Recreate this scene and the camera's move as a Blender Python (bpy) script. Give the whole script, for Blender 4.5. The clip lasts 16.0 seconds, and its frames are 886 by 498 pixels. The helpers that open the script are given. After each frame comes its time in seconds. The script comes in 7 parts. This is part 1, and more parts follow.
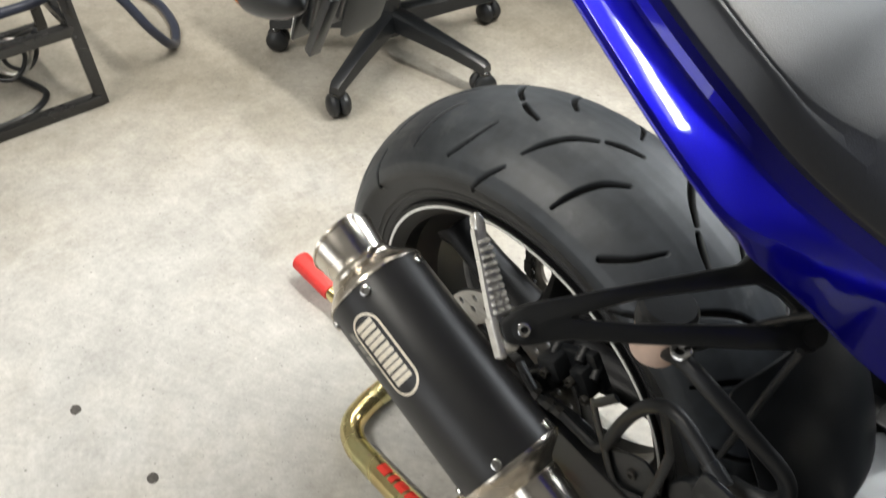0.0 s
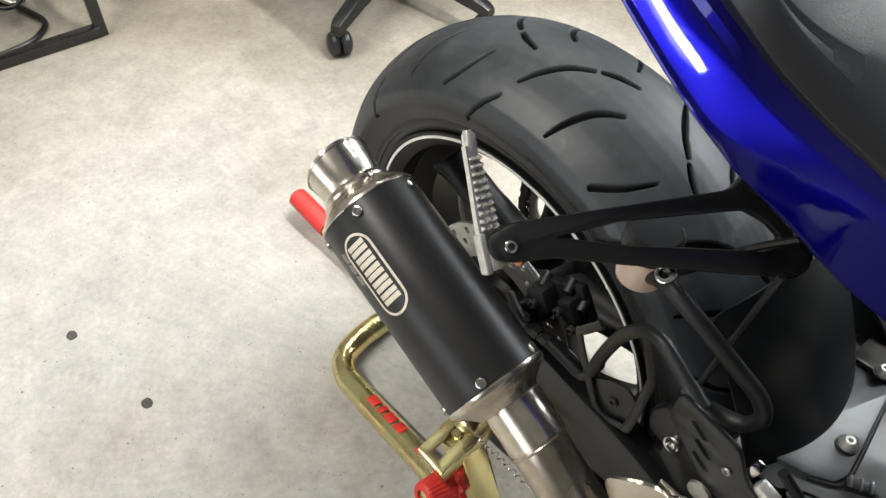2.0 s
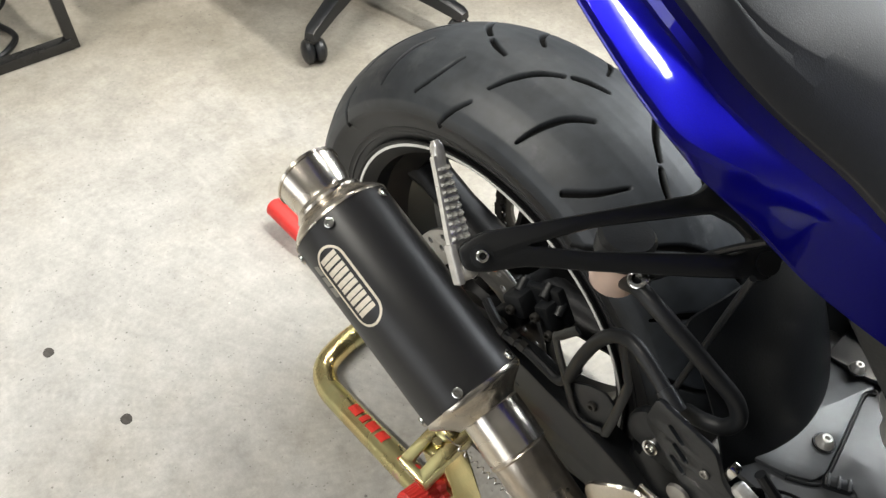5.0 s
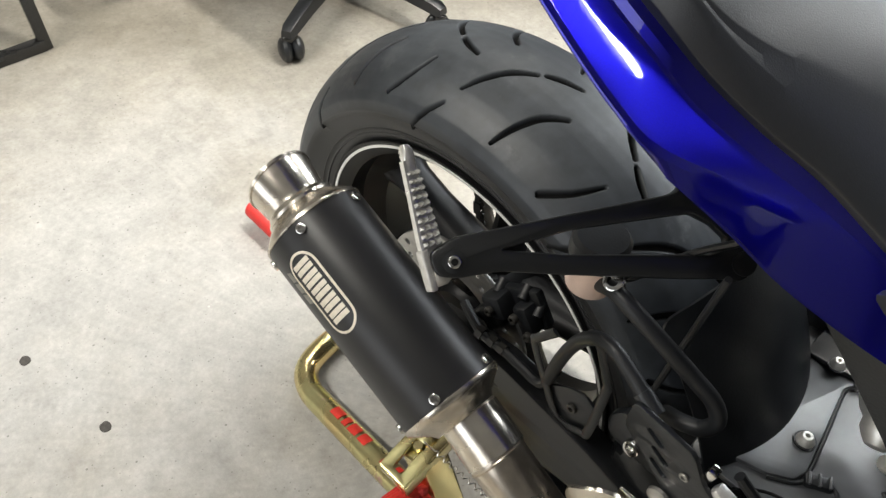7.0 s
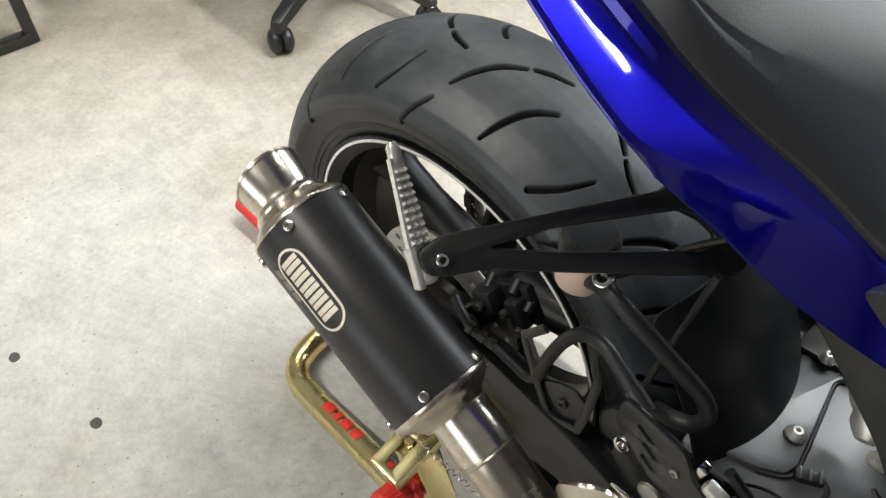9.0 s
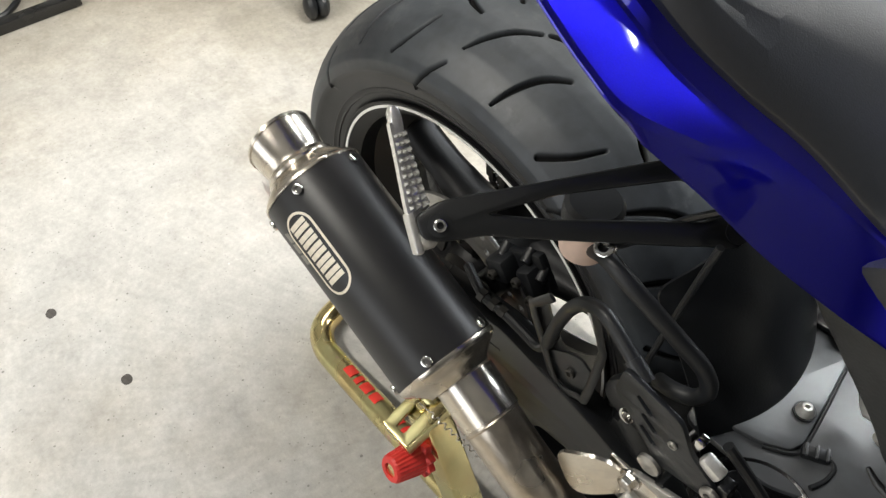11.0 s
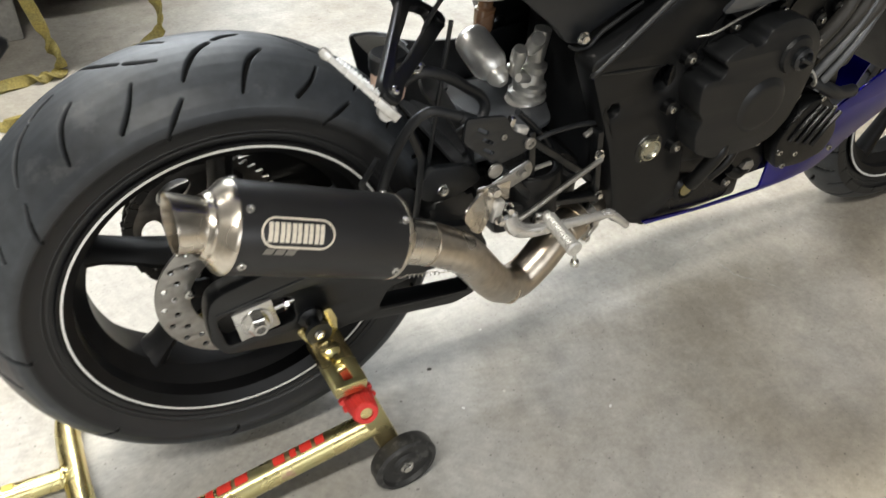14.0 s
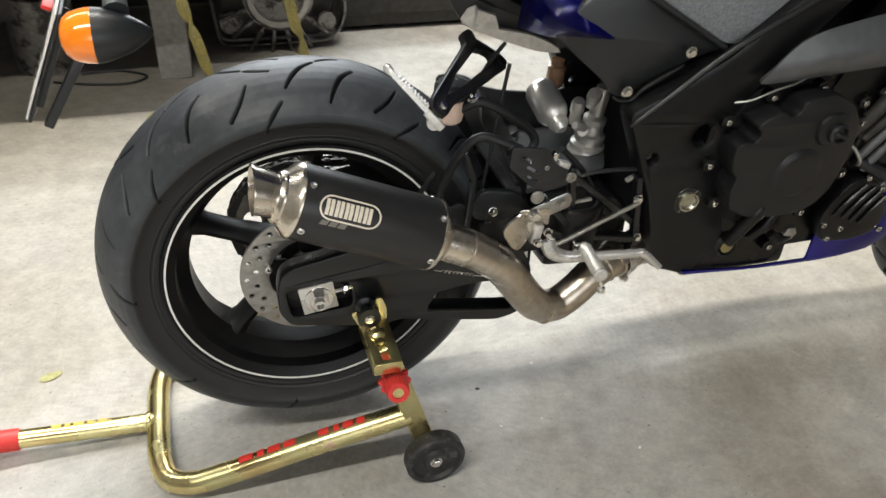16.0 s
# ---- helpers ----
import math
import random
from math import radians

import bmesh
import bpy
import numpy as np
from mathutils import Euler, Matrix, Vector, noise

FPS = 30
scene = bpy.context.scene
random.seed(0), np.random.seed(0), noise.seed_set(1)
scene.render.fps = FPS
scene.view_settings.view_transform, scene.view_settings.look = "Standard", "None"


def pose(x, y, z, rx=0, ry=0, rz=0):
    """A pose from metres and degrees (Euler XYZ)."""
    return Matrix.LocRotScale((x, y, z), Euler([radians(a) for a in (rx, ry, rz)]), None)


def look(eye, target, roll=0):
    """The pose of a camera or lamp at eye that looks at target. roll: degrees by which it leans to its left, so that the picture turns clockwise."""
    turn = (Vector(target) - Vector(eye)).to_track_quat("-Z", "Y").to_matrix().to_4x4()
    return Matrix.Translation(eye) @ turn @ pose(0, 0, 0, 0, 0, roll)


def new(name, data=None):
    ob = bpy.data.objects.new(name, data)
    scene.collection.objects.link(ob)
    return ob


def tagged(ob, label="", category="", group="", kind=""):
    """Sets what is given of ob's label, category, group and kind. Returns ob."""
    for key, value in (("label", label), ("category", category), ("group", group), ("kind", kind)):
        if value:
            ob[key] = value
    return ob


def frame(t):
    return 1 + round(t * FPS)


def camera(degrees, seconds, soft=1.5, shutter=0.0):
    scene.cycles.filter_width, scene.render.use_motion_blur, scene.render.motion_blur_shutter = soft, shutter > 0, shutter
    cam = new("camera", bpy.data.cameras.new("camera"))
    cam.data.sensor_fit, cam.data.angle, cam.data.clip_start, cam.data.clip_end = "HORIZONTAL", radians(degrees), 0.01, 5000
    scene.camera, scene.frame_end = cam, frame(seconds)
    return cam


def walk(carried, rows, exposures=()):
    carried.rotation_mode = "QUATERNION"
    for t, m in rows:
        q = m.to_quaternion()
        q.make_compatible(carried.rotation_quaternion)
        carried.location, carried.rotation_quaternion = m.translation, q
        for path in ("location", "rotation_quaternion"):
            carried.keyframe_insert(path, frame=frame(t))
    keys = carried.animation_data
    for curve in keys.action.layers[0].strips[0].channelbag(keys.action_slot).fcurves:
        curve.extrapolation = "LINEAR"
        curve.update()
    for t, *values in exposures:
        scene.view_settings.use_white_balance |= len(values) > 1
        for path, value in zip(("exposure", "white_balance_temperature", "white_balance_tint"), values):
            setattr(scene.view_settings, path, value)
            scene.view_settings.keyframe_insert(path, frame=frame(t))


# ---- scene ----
cam = camera(57.05, 16.0, soft=1.4, shutter=0.7)
ROWS = [
    (0.0, 0.3921, -0.5163, 1.1499, 45.27, 0.46, 48.28),
    (0.5, 0.4085, -0.5272, 1.1373, 43.33, -0.57, 48.98),
    (1.0, 0.4113, -0.5280, 1.1333, 41.89, -1.14, 49.79),
    (1.5, 0.4135, -0.5259, 1.1343, 42.06, -0.90, 49.62),
    (2.0, 0.4156, -0.5275, 1.1354, 42.14, -0.81, 49.55),
    (2.5, 0.4186, -0.5271, 1.1378, 42.58, -0.88, 49.20),
    (3.0, 0.4183, -0.5250, 1.1374, 42.61, -0.90, 48.94),
    (3.5, 0.4163, -0.5214, 1.1361, 42.39, -0.90, 48.65),
    (4.0, 0.4169, -0.5193, 1.1365, 42.34, -0.76, 48.39),
    (6.5, 0.4159, -0.5056, 1.1379, 42.19, -0.64, 46.55),
    (7.0, 0.4143, -0.4992, 1.1351, 41.92, -0.58, 46.27),
    (7.5, 0.4120, -0.4957, 1.1354, 41.73, -0.57, 45.96),
    (8.0, 0.4079, -0.4961, 1.1346, 41.56, -0.78, 45.84),
    (8.5, 0.4082, -0.4954, 1.1354, 41.46, -0.87, 45.36),
    (11.0, 0.4353, -0.4695, 1.1339, 39.08, 0.91, 48.67),
    (11.5, 0.4040, -0.4805, 1.1273, 39.09, 0.34, 46.91),
    (12.0, 0.2763, -0.5582, 1.1313, 39.72, -1.23, 25.33),
    (12.2, 0.2330, -0.6060, 1.1460, 40.67, -0.52, 17.55),
    (12.5, 0.1804, -0.6869, 1.1531, 43.96, -2.76, 12.05),
    (12.7, 0.1604, -0.7613, 1.1566, 45.20, -1.00, 8.52),
    (13.0, 0.1126, -0.8191, 1.1583, 47.25, -0.67, 1.37),
    (13.5, -0.0325, -0.8601, 1.1494, 48.82, -2.06, -14.17),
    (13.6, -0.0718, -0.8618, 1.1436, 49.02, -1.81, -17.60),
    (14.0, -0.1539, -0.8893, 1.1297, 49.06, -1.96, -28.10),
    (14.5, -0.1856, -0.9090, 1.1236, 49.34, -2.28, -26.39),
    (15.0, -0.1653, -0.9426, 1.1175, 51.87, -0.55, -24.20),
    (15.5, -0.1606, -1.0017, 1.1253, 52.90, -1.94, -20.14),
    (16.0, -0.1187, -1.1166, 1.1454, 54.88, -2.43, -16.21),
]
EXPOSURES = [(0.0, 0.08), (1.0, 0.20), (2.0, 0.21), (4.0, 0.15), (8.5, 0.13), (11.5, 0.22), (12.5, -0.04), (13.5, 0.12), (14.0, 0.24), (14.5, 0.25), (15.0, 0.2), (15.5, 0.17), (16.0, 0.08)]
walk(cam, [(t, pose(x, y, z, rx, ry, rz)) for t, x, y, z, rx, ry, rz in ROWS], EXPOSURES)

# ---- world and lamps ----
world = bpy.data.worlds.new("world")
world.use_nodes = True
world.node_tree.nodes["Background"].inputs[0].default_value = (0.55, 0.6, 0.7, 1)
world.node_tree.nodes["Background"].inputs[1].default_value = 0.02
scene.world = world


def area_lamp(name, where, sx, sy, watts, colour=(1.0, 0.98, 0.93), turn=0.0):
    data = bpy.data.lights.new(name, "AREA")
    data.shape, data.size, data.size_y, data.energy, data.color = "RECTANGLE", sx, sy, watts, colour
    ob = new(name, data)
    ob.matrix_basis = pose(*where, 0, 0, turn)
    return ob


WARM, COOL = (1.0, 0.96, 0.875), (0.94, 0.985, 1.0)
LAMPS = [(0.35, 0.95, 3.3, 0.0, 140.0, WARM), (-1.30, -1.55, 3.3, 0.0, 95.0, WARM), (-1.95, 1.80, 3.3, 0.0, 42.0, WARM), (1.0, 2.38, 3.3, 0.0, 78.0, COOL)]
for lx, ly, lz, turn, watts, tone in LAMPS:
    area_lamp("tube_light", (lx, ly, lz), 2.35, 0.16, watts, tone, turn)
# daylight through the window high in the north wall
day = area_lamp("window_light", (0.6, 3.98, 2.2), 2.5, 1.2, 92.0, (0.90, 0.95, 1.0))
day.matrix_basis = look((0.6, 3.98, 2.2), (0.6, 0.0, 1.2))
# daylight through the wide window in the south wall
day = area_lamp("window_light", (0.1, -3.98, 1.5), 3.2, 1.4, 36.0, (0.96, 0.98, 1.0))
day.matrix_basis = look((0.1, -3.98, 1.5), (0.1, 0.0, 1.3))


# ---- materials ----
def nodes_of(name):
    m = bpy.data.materials.new(name)
    m.use_nodes = True
    return m, m.node_tree.nodes, m.node_tree.links, m.node_tree.nodes["Principled BSDF"]


def material(name, base, rough=0.5, metal=0.0, vary=0.15, scale=30.0, bump=0.0, bump_scale=200.0, tint=None, tint_scale=4.0,
             coat=0.0, spec=0.5, rough_vary=0.1, wear=None, wear_at=0.62, wear_scale=9.0):
    """A surface with fine grain, broad variation, roughness changes, relief and optional worn patches."""
    m, n, l, b = nodes_of(name)
    co = n.new("ShaderNodeTexCoord")
    fine, broad = n.new("ShaderNodeTexNoise"), n.new("ShaderNodeTexNoise")
    fine.inputs["Scale"].default_value, fine.inputs["Detail"].default_value = scale, 6
    broad.inputs["Scale"].default_value, broad.inputs["Detail"].default_value = tint_scale, 4
    for k in (fine, broad):
        l.new(co.outputs["Object"], k.inputs["Vector"])
    ramp = n.new("ShaderNodeMapRange")
    ramp.inputs["From Min"].default_value, ramp.inputs["From Max"].default_value = 0.3, 0.7
    ramp.inputs["To Min"].default_value, ramp.inputs["To Max"].default_value = 1 - vary, 1 + vary
    l.new(fine.outputs["Fac"], ramp.inputs["Value"])
    mix = n.new("ShaderNodeMix")
    mix.data_type = "RGBA"
    mix.inputs["A"].default_value, mix.inputs["B"].default_value = (*base, 1), (*(tint or base), 1)
    sharp = n.new("ShaderNodeMapRange")
    sharp.inputs["From Min"].default_value, sharp.inputs["From Max"].default_value = 0.38, 0.62
    l.new(broad.outputs["Fac"], sharp.inputs["Value"])
    l.new(sharp.outputs["Result"], mix.inputs["Factor"])
    mul = n.new("ShaderNodeVectorMath")
    mul.operation = "SCALE"
    l.new(mix.outputs["Result"], mul.inputs[0])
    l.new(ramp.outputs["Result"], mul.inputs["Scale"])
    colour = mul.outputs["Vector"]
    if wear:
        w = n.new("ShaderNodeTexNoise")
        w.inputs["Scale"].default_value, w.inputs["Detail"].default_value, w.inputs["Roughness"].default_value = wear_scale, 8, 0.7
        l.new(co.outputs["Object"], w.inputs["Vector"])
        wr = n.new("ShaderNodeMapRange")
        wr.inputs["From Min"].default_value, wr.inputs["From Max"].default_value = wear_at, wear_at + 0.06
        l.new(w.outputs["Fac"], wr.inputs["Value"])
        wm = n.new("ShaderNodeMix")
        wm.data_type = "RGBA"
        wm.inputs["B"].default_value = (*wear, 1)
        l.new(wr.outputs["Result"], wm.inputs["Factor"])
        l.new(colour, wm.inputs["A"])
        colour = wm.outputs["Result"]
    l.new(colour, b.inputs["Base Color"])
    rr = n.new("ShaderNodeMapRange")
    rr.inputs["From Min"].default_value, rr.inputs["From Max"].default_value = 0.3, 0.7
    rr.inputs["To Min"].default_value, rr.inputs["To Max"].default_value = max(rough - rough_vary, 0.02), min(rough + rough_vary, 1)
    l.new(broad.outputs["Fac"], rr.inputs["Value"])
    l.new(rr.outputs["Result"], b.inputs["Roughness"])
    b.inputs["Metallic"].default_value = metal
    b.inputs["Specular IOR Level"].default_value = spec
    b.inputs["Coat Weight"].default_value, b.inputs["Coat Roughness"].default_value = coat, 0.04
    if bump:
        bn, bp = n.new("ShaderNodeTexNoise"), n.new("ShaderNodeBump")
        bn.inputs["Scale"].default_value, bn.inputs["Detail"].default_value = bump_scale, 5
        l.new(co.outputs["Object"], bn.inputs["Vector"])
        bp.inputs["Strength"].default_value, bp.inputs["Distance"].default_value = bump, 0.002
        l.new(bn.outputs["Fac"], bp.inputs["Height"])
        l.new(bp.outputs["Normal"], b.inputs["Normal"])
    return m


def concrete():
    """Power-floated grey concrete with blotches, grit, pale flecks and small dark pits."""
    m, n, l, b = nodes_of("concrete floor")
    co = n.new("ShaderNodeTexCoord")

    def tex(scale, detail, rough=0.55):
        k = n.new("ShaderNodeTexNoise")
        k.inputs["Scale"].default_value, k.inputs["Detail"].default_value, k.inputs["Roughness"].default_value = scale, detail, rough
        l.new(co.outputs["Object"], k.inputs["Vector"])
        return k.outputs["Fac"]

    def span(v, a, c, lo, hi):
        k = n.new("ShaderNodeMapRange")
        for key, val in (("From Min", a), ("From Max", c), ("To Min", lo), ("To Max", hi)):
            k.inputs[key].default_value = val
        l.new(v, k.inputs["Value"])
        return k.outputs["Result"]

    def times(a, c):
        k = n.new("ShaderNodeMath")
        k.operation = "MULTIPLY"
        l.new(a, k.inputs[0])
        l.new(c, k.inputs[1])
        return k.outputs["Value"]

    def speck(scale, size, lo, keep):
        """Sparse small dots: 1 outside, lo inside."""
        v, w = n.new("ShaderNodeTexVoronoi"), n.new("ShaderNodeMath")
        v.inputs["Scale"].default_value = scale
        l.new(co.outputs["Object"], v.inputs["Vector"])
        sep = n.new("ShaderNodeSeparateColor")
        l.new(v.outputs["Color"], sep.inputs["Color"])
        w.operation = "LESS_THAN"
        w.inputs[1].default_value = keep
        l.new(sep.outputs["Red"], w.inputs[0])
        near = span(v.outputs["Distance"], size, size * 0.6, 0, 1)
        return span(times(near, w.outputs["Value"]), 0, 1, 1, lo)

    tone = times(span(tex(1.1, 5, 0.6), 0.3, 0.7, 0.82, 1.14), span(tex(7, 7, 0.7), 0.3, 0.7, 0.87, 1.10))
    tone = times(tone, span(tex(90, 4, 0.7), 0.25, 0.75, 0.86, 1.12))
    tone = times(tone, speck(38, 0.11, 0.5, 0.05))
    tone = times(tone, speck(75, 0.17, 0.55, 0.09))
    tone = times(tone, speck(150, 0.22, 0.66, 0.16))
    tone = times(tone, span(tex(22, 6, 0.75), 0.36, 0.62, 0.88, 1.07))
    tone = times(tone, speck(15, 0.05, 0.45, 0.05))
    tone = times(tone, speck(22, 0.07, 1.5, 0.06))
    stain = times(span(tex(2.6, 8, 0.72), 0.54, 0.74, 1.0, 0.78), span(tex(1.7, 6, 0.65), 0.50, 0.68, 1.0, 0.84))
    tone = times(tone, stain)
    ramp = n.new("ShaderNodeMix")
    ramp.data_type = "RGBA"
    ramp.inputs["A"].default_value, ramp.inputs["B"].default_value = (0.437, 0.427, 0.40, 1), (0.465, 0.464, 0.45, 1)
    l.new(span(tex(0.7, 3), 0.35, 0.65, 0, 1), ramp.inputs["Factor"])
    dirt = n.new("ShaderNodeMix")
    dirt.data_type = "RGBA"
    dirt.inputs["B"].default_value = (0.335, 0.30, 0.24, 1)
    l.new(ramp.outputs["Result"], dirt.inputs["A"])
    l.new(span(tex(1.7, 6, 0.65), 0.46, 0.68, 0, 0.58), dirt.inputs["Factor"])
    # darker brown tone: behind, round the seat and the benches, and in front of the engine, with ragged edges
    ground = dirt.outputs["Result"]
    for toward, brown_tone, first, last, most in (((-0.8, 0.6, 0), (0.285, 0.255, 0.205, 1), 0.9, 1.75, 0.85), ((0.8, -0.6, 0), (0.315, 0.268, 0.20, 1), 0.85, 1.75, 0.8)):
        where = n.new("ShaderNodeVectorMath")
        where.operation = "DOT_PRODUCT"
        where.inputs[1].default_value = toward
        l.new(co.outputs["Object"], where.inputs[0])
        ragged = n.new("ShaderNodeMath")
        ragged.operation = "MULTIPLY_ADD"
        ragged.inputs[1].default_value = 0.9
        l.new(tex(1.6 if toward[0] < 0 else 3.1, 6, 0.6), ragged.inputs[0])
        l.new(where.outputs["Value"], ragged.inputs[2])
        darkened = n.new("ShaderNodeMix")
        darkened.data_type = "RGBA"
        darkened.inputs["B"].default_value = brown_tone
        l.new(ground, darkened.inputs["A"])
        l.new(span(ragged.outputs["Value"], first, last, 0, most), darkened.inputs["Factor"])
        ground = darkened.outputs["Result"]
    mul = n.new("ShaderNodeVectorMath")
    mul.operation = "SCALE"
    l.new(ground, mul.inputs[0])
    l.new(tone, mul.inputs["Scale"])
    l.new(mul.outputs["Vector"], b.inputs["Base Color"])
    l.new(span(tex(5, 5), 0.3, 0.7, 0.5, 0.75), b.inputs["Roughness"])
    b.inputs["Specular IOR Level"].default_value = 0.3
    bp = n.new("ShaderNodeBump")
    bp.inputs["Strength"].default_value, bp.inputs["Distance"].default_value = 0.35, 0.003
    l.new(tex(60, 7, 0.75), bp.inputs["Height"])
    l.new(bp.outputs["Normal"], b.inputs["Normal"])
    return m


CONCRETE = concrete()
RUBBER = material("tyre rubber", (0.035, 0.040, 0.047), 0.46, vary=0.2, scale=60, bump=0.06, bump_scale=700, tint=(0.050, 0.056, 0.063), tint_scale=7, spec=0.5, rough_vary=0.08, wear=(0.070, 0.075, 0.081), wear_at=0.60, wear_scale=11)


def shade_cuts(m):
    """Clean black rubber on the side walls, and groove shade painted in as dull near-black where the tread is cut deep.
    """
    n, l, b = m.node_tree.nodes, m.node_tree.links, m.node_tree.nodes["Principled BSDF"]
    wall, clean = n.new("ShaderNodeAttribute"), n.new("ShaderNodeMix")
    wall.attribute_name, clean.data_type = "wall", "RGBA"
    l.new(b.inputs["Base Color"].links[0].from_socket, clean.inputs[6])
    clean.inputs[7].default_value = (0.0125, 0.013, 0.0142, 1)
    l.new(wall.outputs["Fac"], clean.inputs["Factor"])
    l.new(clean.outputs[2], b.inputs["Base Color"])
    # shade inside the grooves, put into the colour by depth of cut
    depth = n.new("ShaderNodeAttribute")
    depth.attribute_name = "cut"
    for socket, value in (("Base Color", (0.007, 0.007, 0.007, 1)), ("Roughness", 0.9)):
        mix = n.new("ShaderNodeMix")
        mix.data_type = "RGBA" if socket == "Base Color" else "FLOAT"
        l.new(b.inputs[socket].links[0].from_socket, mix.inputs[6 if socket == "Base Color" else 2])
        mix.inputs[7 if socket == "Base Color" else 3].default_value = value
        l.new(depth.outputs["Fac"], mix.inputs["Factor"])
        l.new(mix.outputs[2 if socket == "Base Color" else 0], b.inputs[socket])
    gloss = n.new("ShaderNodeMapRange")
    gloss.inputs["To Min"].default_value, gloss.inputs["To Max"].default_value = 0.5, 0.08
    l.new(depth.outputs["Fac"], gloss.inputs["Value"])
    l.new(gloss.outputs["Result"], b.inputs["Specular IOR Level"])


shade_cuts(RUBBER)
RIM_BLACK = material("gloss black rim", (0.005, 0.005, 0.0055), 0.42, spec=0.22, vary=0.2, scale=40)
STRIPE = material("white rim tape", (0.75, 0.75, 0.73), 0.35, vary=0.06, scale=60)
BLUE = material("deep blue pearl paint", (0.0035, 0.0025, 0.27), 0.30, metal=0.95, vary=0.06, scale=900, coat=1.0, spec=0.12, tint=(0.0045, 0.003, 0.30), rough_vary=0.03)
PLASTIC = material("black grained plastic", (0.0078, 0.0092, 0.0112), 0.40, vary=0.15, scale=80, spec=0.6, bump=0.12, bump_scale=500, rough_vary=0.07)
FRAME_BLACK = material("satin black cast frame", (0.0046, 0.0050, 0.0056), 0.37, vary=0.14, scale=120, bump=0.07, bump_scale=600, spec=0.32)
SATIN = material("satin black frame paint", (0.0052, 0.0058, 0.0066), 0.34, vary=0.12, scale=120, bump=0.05, bump_scale=600, coat=0.1)
CAST_BLACK = material("black painted casting", (0.0030, 0.0032, 0.0036), 0.30, vary=0.2, scale=60, bump=0.12, bump_scale=400, spec=0.36)
SEAT = material("grained black vinyl", (0.010, 0.012, 0.016), 0.32, vary=0.12, scale=300, spec=0.8, bump=0.12, bump_scale=1100, rough_vary=0.06)
SEAT_GREY = material("grey ribbed vinyl", (0.21, 0.225, 0.245), 0.5, vary=0.3, scale=260, bump=0.5, bump_scale=320)


def ribbed(m, rows=310.0):
    """Fine level ribs pressed into a surface, broken by its grain."""
    n, l = m.node_tree.nodes, m.node_tree.links
    co, wave, bp = n.new("ShaderNodeTexCoord"), n.new("ShaderNodeTexWave"), n.new("ShaderNodeBump")
    wave.bands_direction = "Z"
    wave.inputs["Scale"].default_value, wave.inputs["Distortion"].default_value = rows / 3.3, 0.6
    l.new(co.outputs["Object"], wave.inputs["Vector"])
    bp.inputs["Strength"].default_value, bp.inputs["Distance"].default_value = 0.9, 0.0012
    l.new(wave.outputs["Fac"], bp.inputs["Height"])
    b = n["Principled BSDF"]
    l.new(b.inputs["Normal"].links[0].from_socket, bp.inputs["Normal"])
    l.new(bp.outputs["Normal"], b.inputs["Normal"])


ribbed(SEAT_GREY)
SHOCK_SILVER = material("satin silver anodised aluminium", (0.86, 0.845, 0.80), 0.34, metal=0.78, vary=0.06, scale=120)
STEEL = material("brushed stainless steel", (0.72, 0.68, 0.62), 0.24, metal=1.0, vary=0.08, scale=120, tint=(0.66, 0.60, 0.51), tint_scale=14, rough_vary=0.06)
BLUED = material("heat-tinted steel pipe", (0.56, 0.515, 0.455), 0.31, metal=1.0, vary=0.12, scale=90, tint=(0.50, 0.43, 0.34), tint_scale=9, rough_vary=0.08, bump=0.04)
CHROME = material("bright zinc bolt", (0.72, 0.71, 0.69), 0.16, metal=1.0, vary=0.1, scale=200)
OILY = material("oily grey casting", (0.20, 0.195, 0.185), 0.4, metal=0.5, vary=0.3, scale=40, bump=0.3, bump_scale=120, wear=(0.05, 0.045, 0.04), wear_at=0.5, wear_scale=14)
BRIGHT = material("bare polished aluminium", (0.66, 0.65, 0.63), 0.28, metal=0.8, vary=0.08, scale=150)
ALLOY = material("cast aluminium", (0.62, 0.61, 0.585), 0.40, metal=0.6, vary=0.12, scale=150, bump=0.2, bump_scale=500)
PEG_ALLOY = material("bare cast peg aluminium", (0.76, 0.75, 0.72), 0.30, metal=0.68, vary=0.12, scale=200, bump=0.1, bump_scale=600)
RAW = material("raw pale cast metal", (0.50, 0.475, 0.43), 0.5, metal=0.25, vary=0.2, scale=90, bump=0.6, bump_scale=120, wear=(0.33, 0.32, 0.3), wear_at=0.6, wear_scale=40)
DISC_STEEL = material("dull brake disc steel", (0.36, 0.35, 0.33), 0.4, metal=0.9, vary=0.12, scale=90, bump=0.05)
CAN_BLACK = material("matt black canister sleeve", (0.0145, 0.0145, 0.0155), 0.39, vary=0.08, scale=40, bump=0.03, bump_scale=900, rough_vary=0.04)
ENGRAVED = material("bare engraved metal", (0.74, 0.68, 0.57), 0.45, metal=0.2, vary=0.1, scale=150)
ENGRAVED_DARK = material("dull engraved metal", (0.25, 0.24, 0.22), 0.4, metal=0.7, vary=0.1, scale=150)
ZINC = material("yellow passivated zinc", (0.78, 0.62, 0.30), 0.26, metal=1.0, vary=0.12, scale=25, tint=(0.66, 0.62, 0.32), tint_scale=11, rough_vary=0.1, wear=(0.74, 0.50, 0.38), wear_at=0.62, wear_scale=12)
RED = material("red rubber", (0.62, 0.035, 0.03), 0.5, vary=0.1, scale=60, bump=0.08)
RED_PRINT = material("red sticker", (0.75, 0.045, 0.03), 0.4, vary=0.08, scale=80)
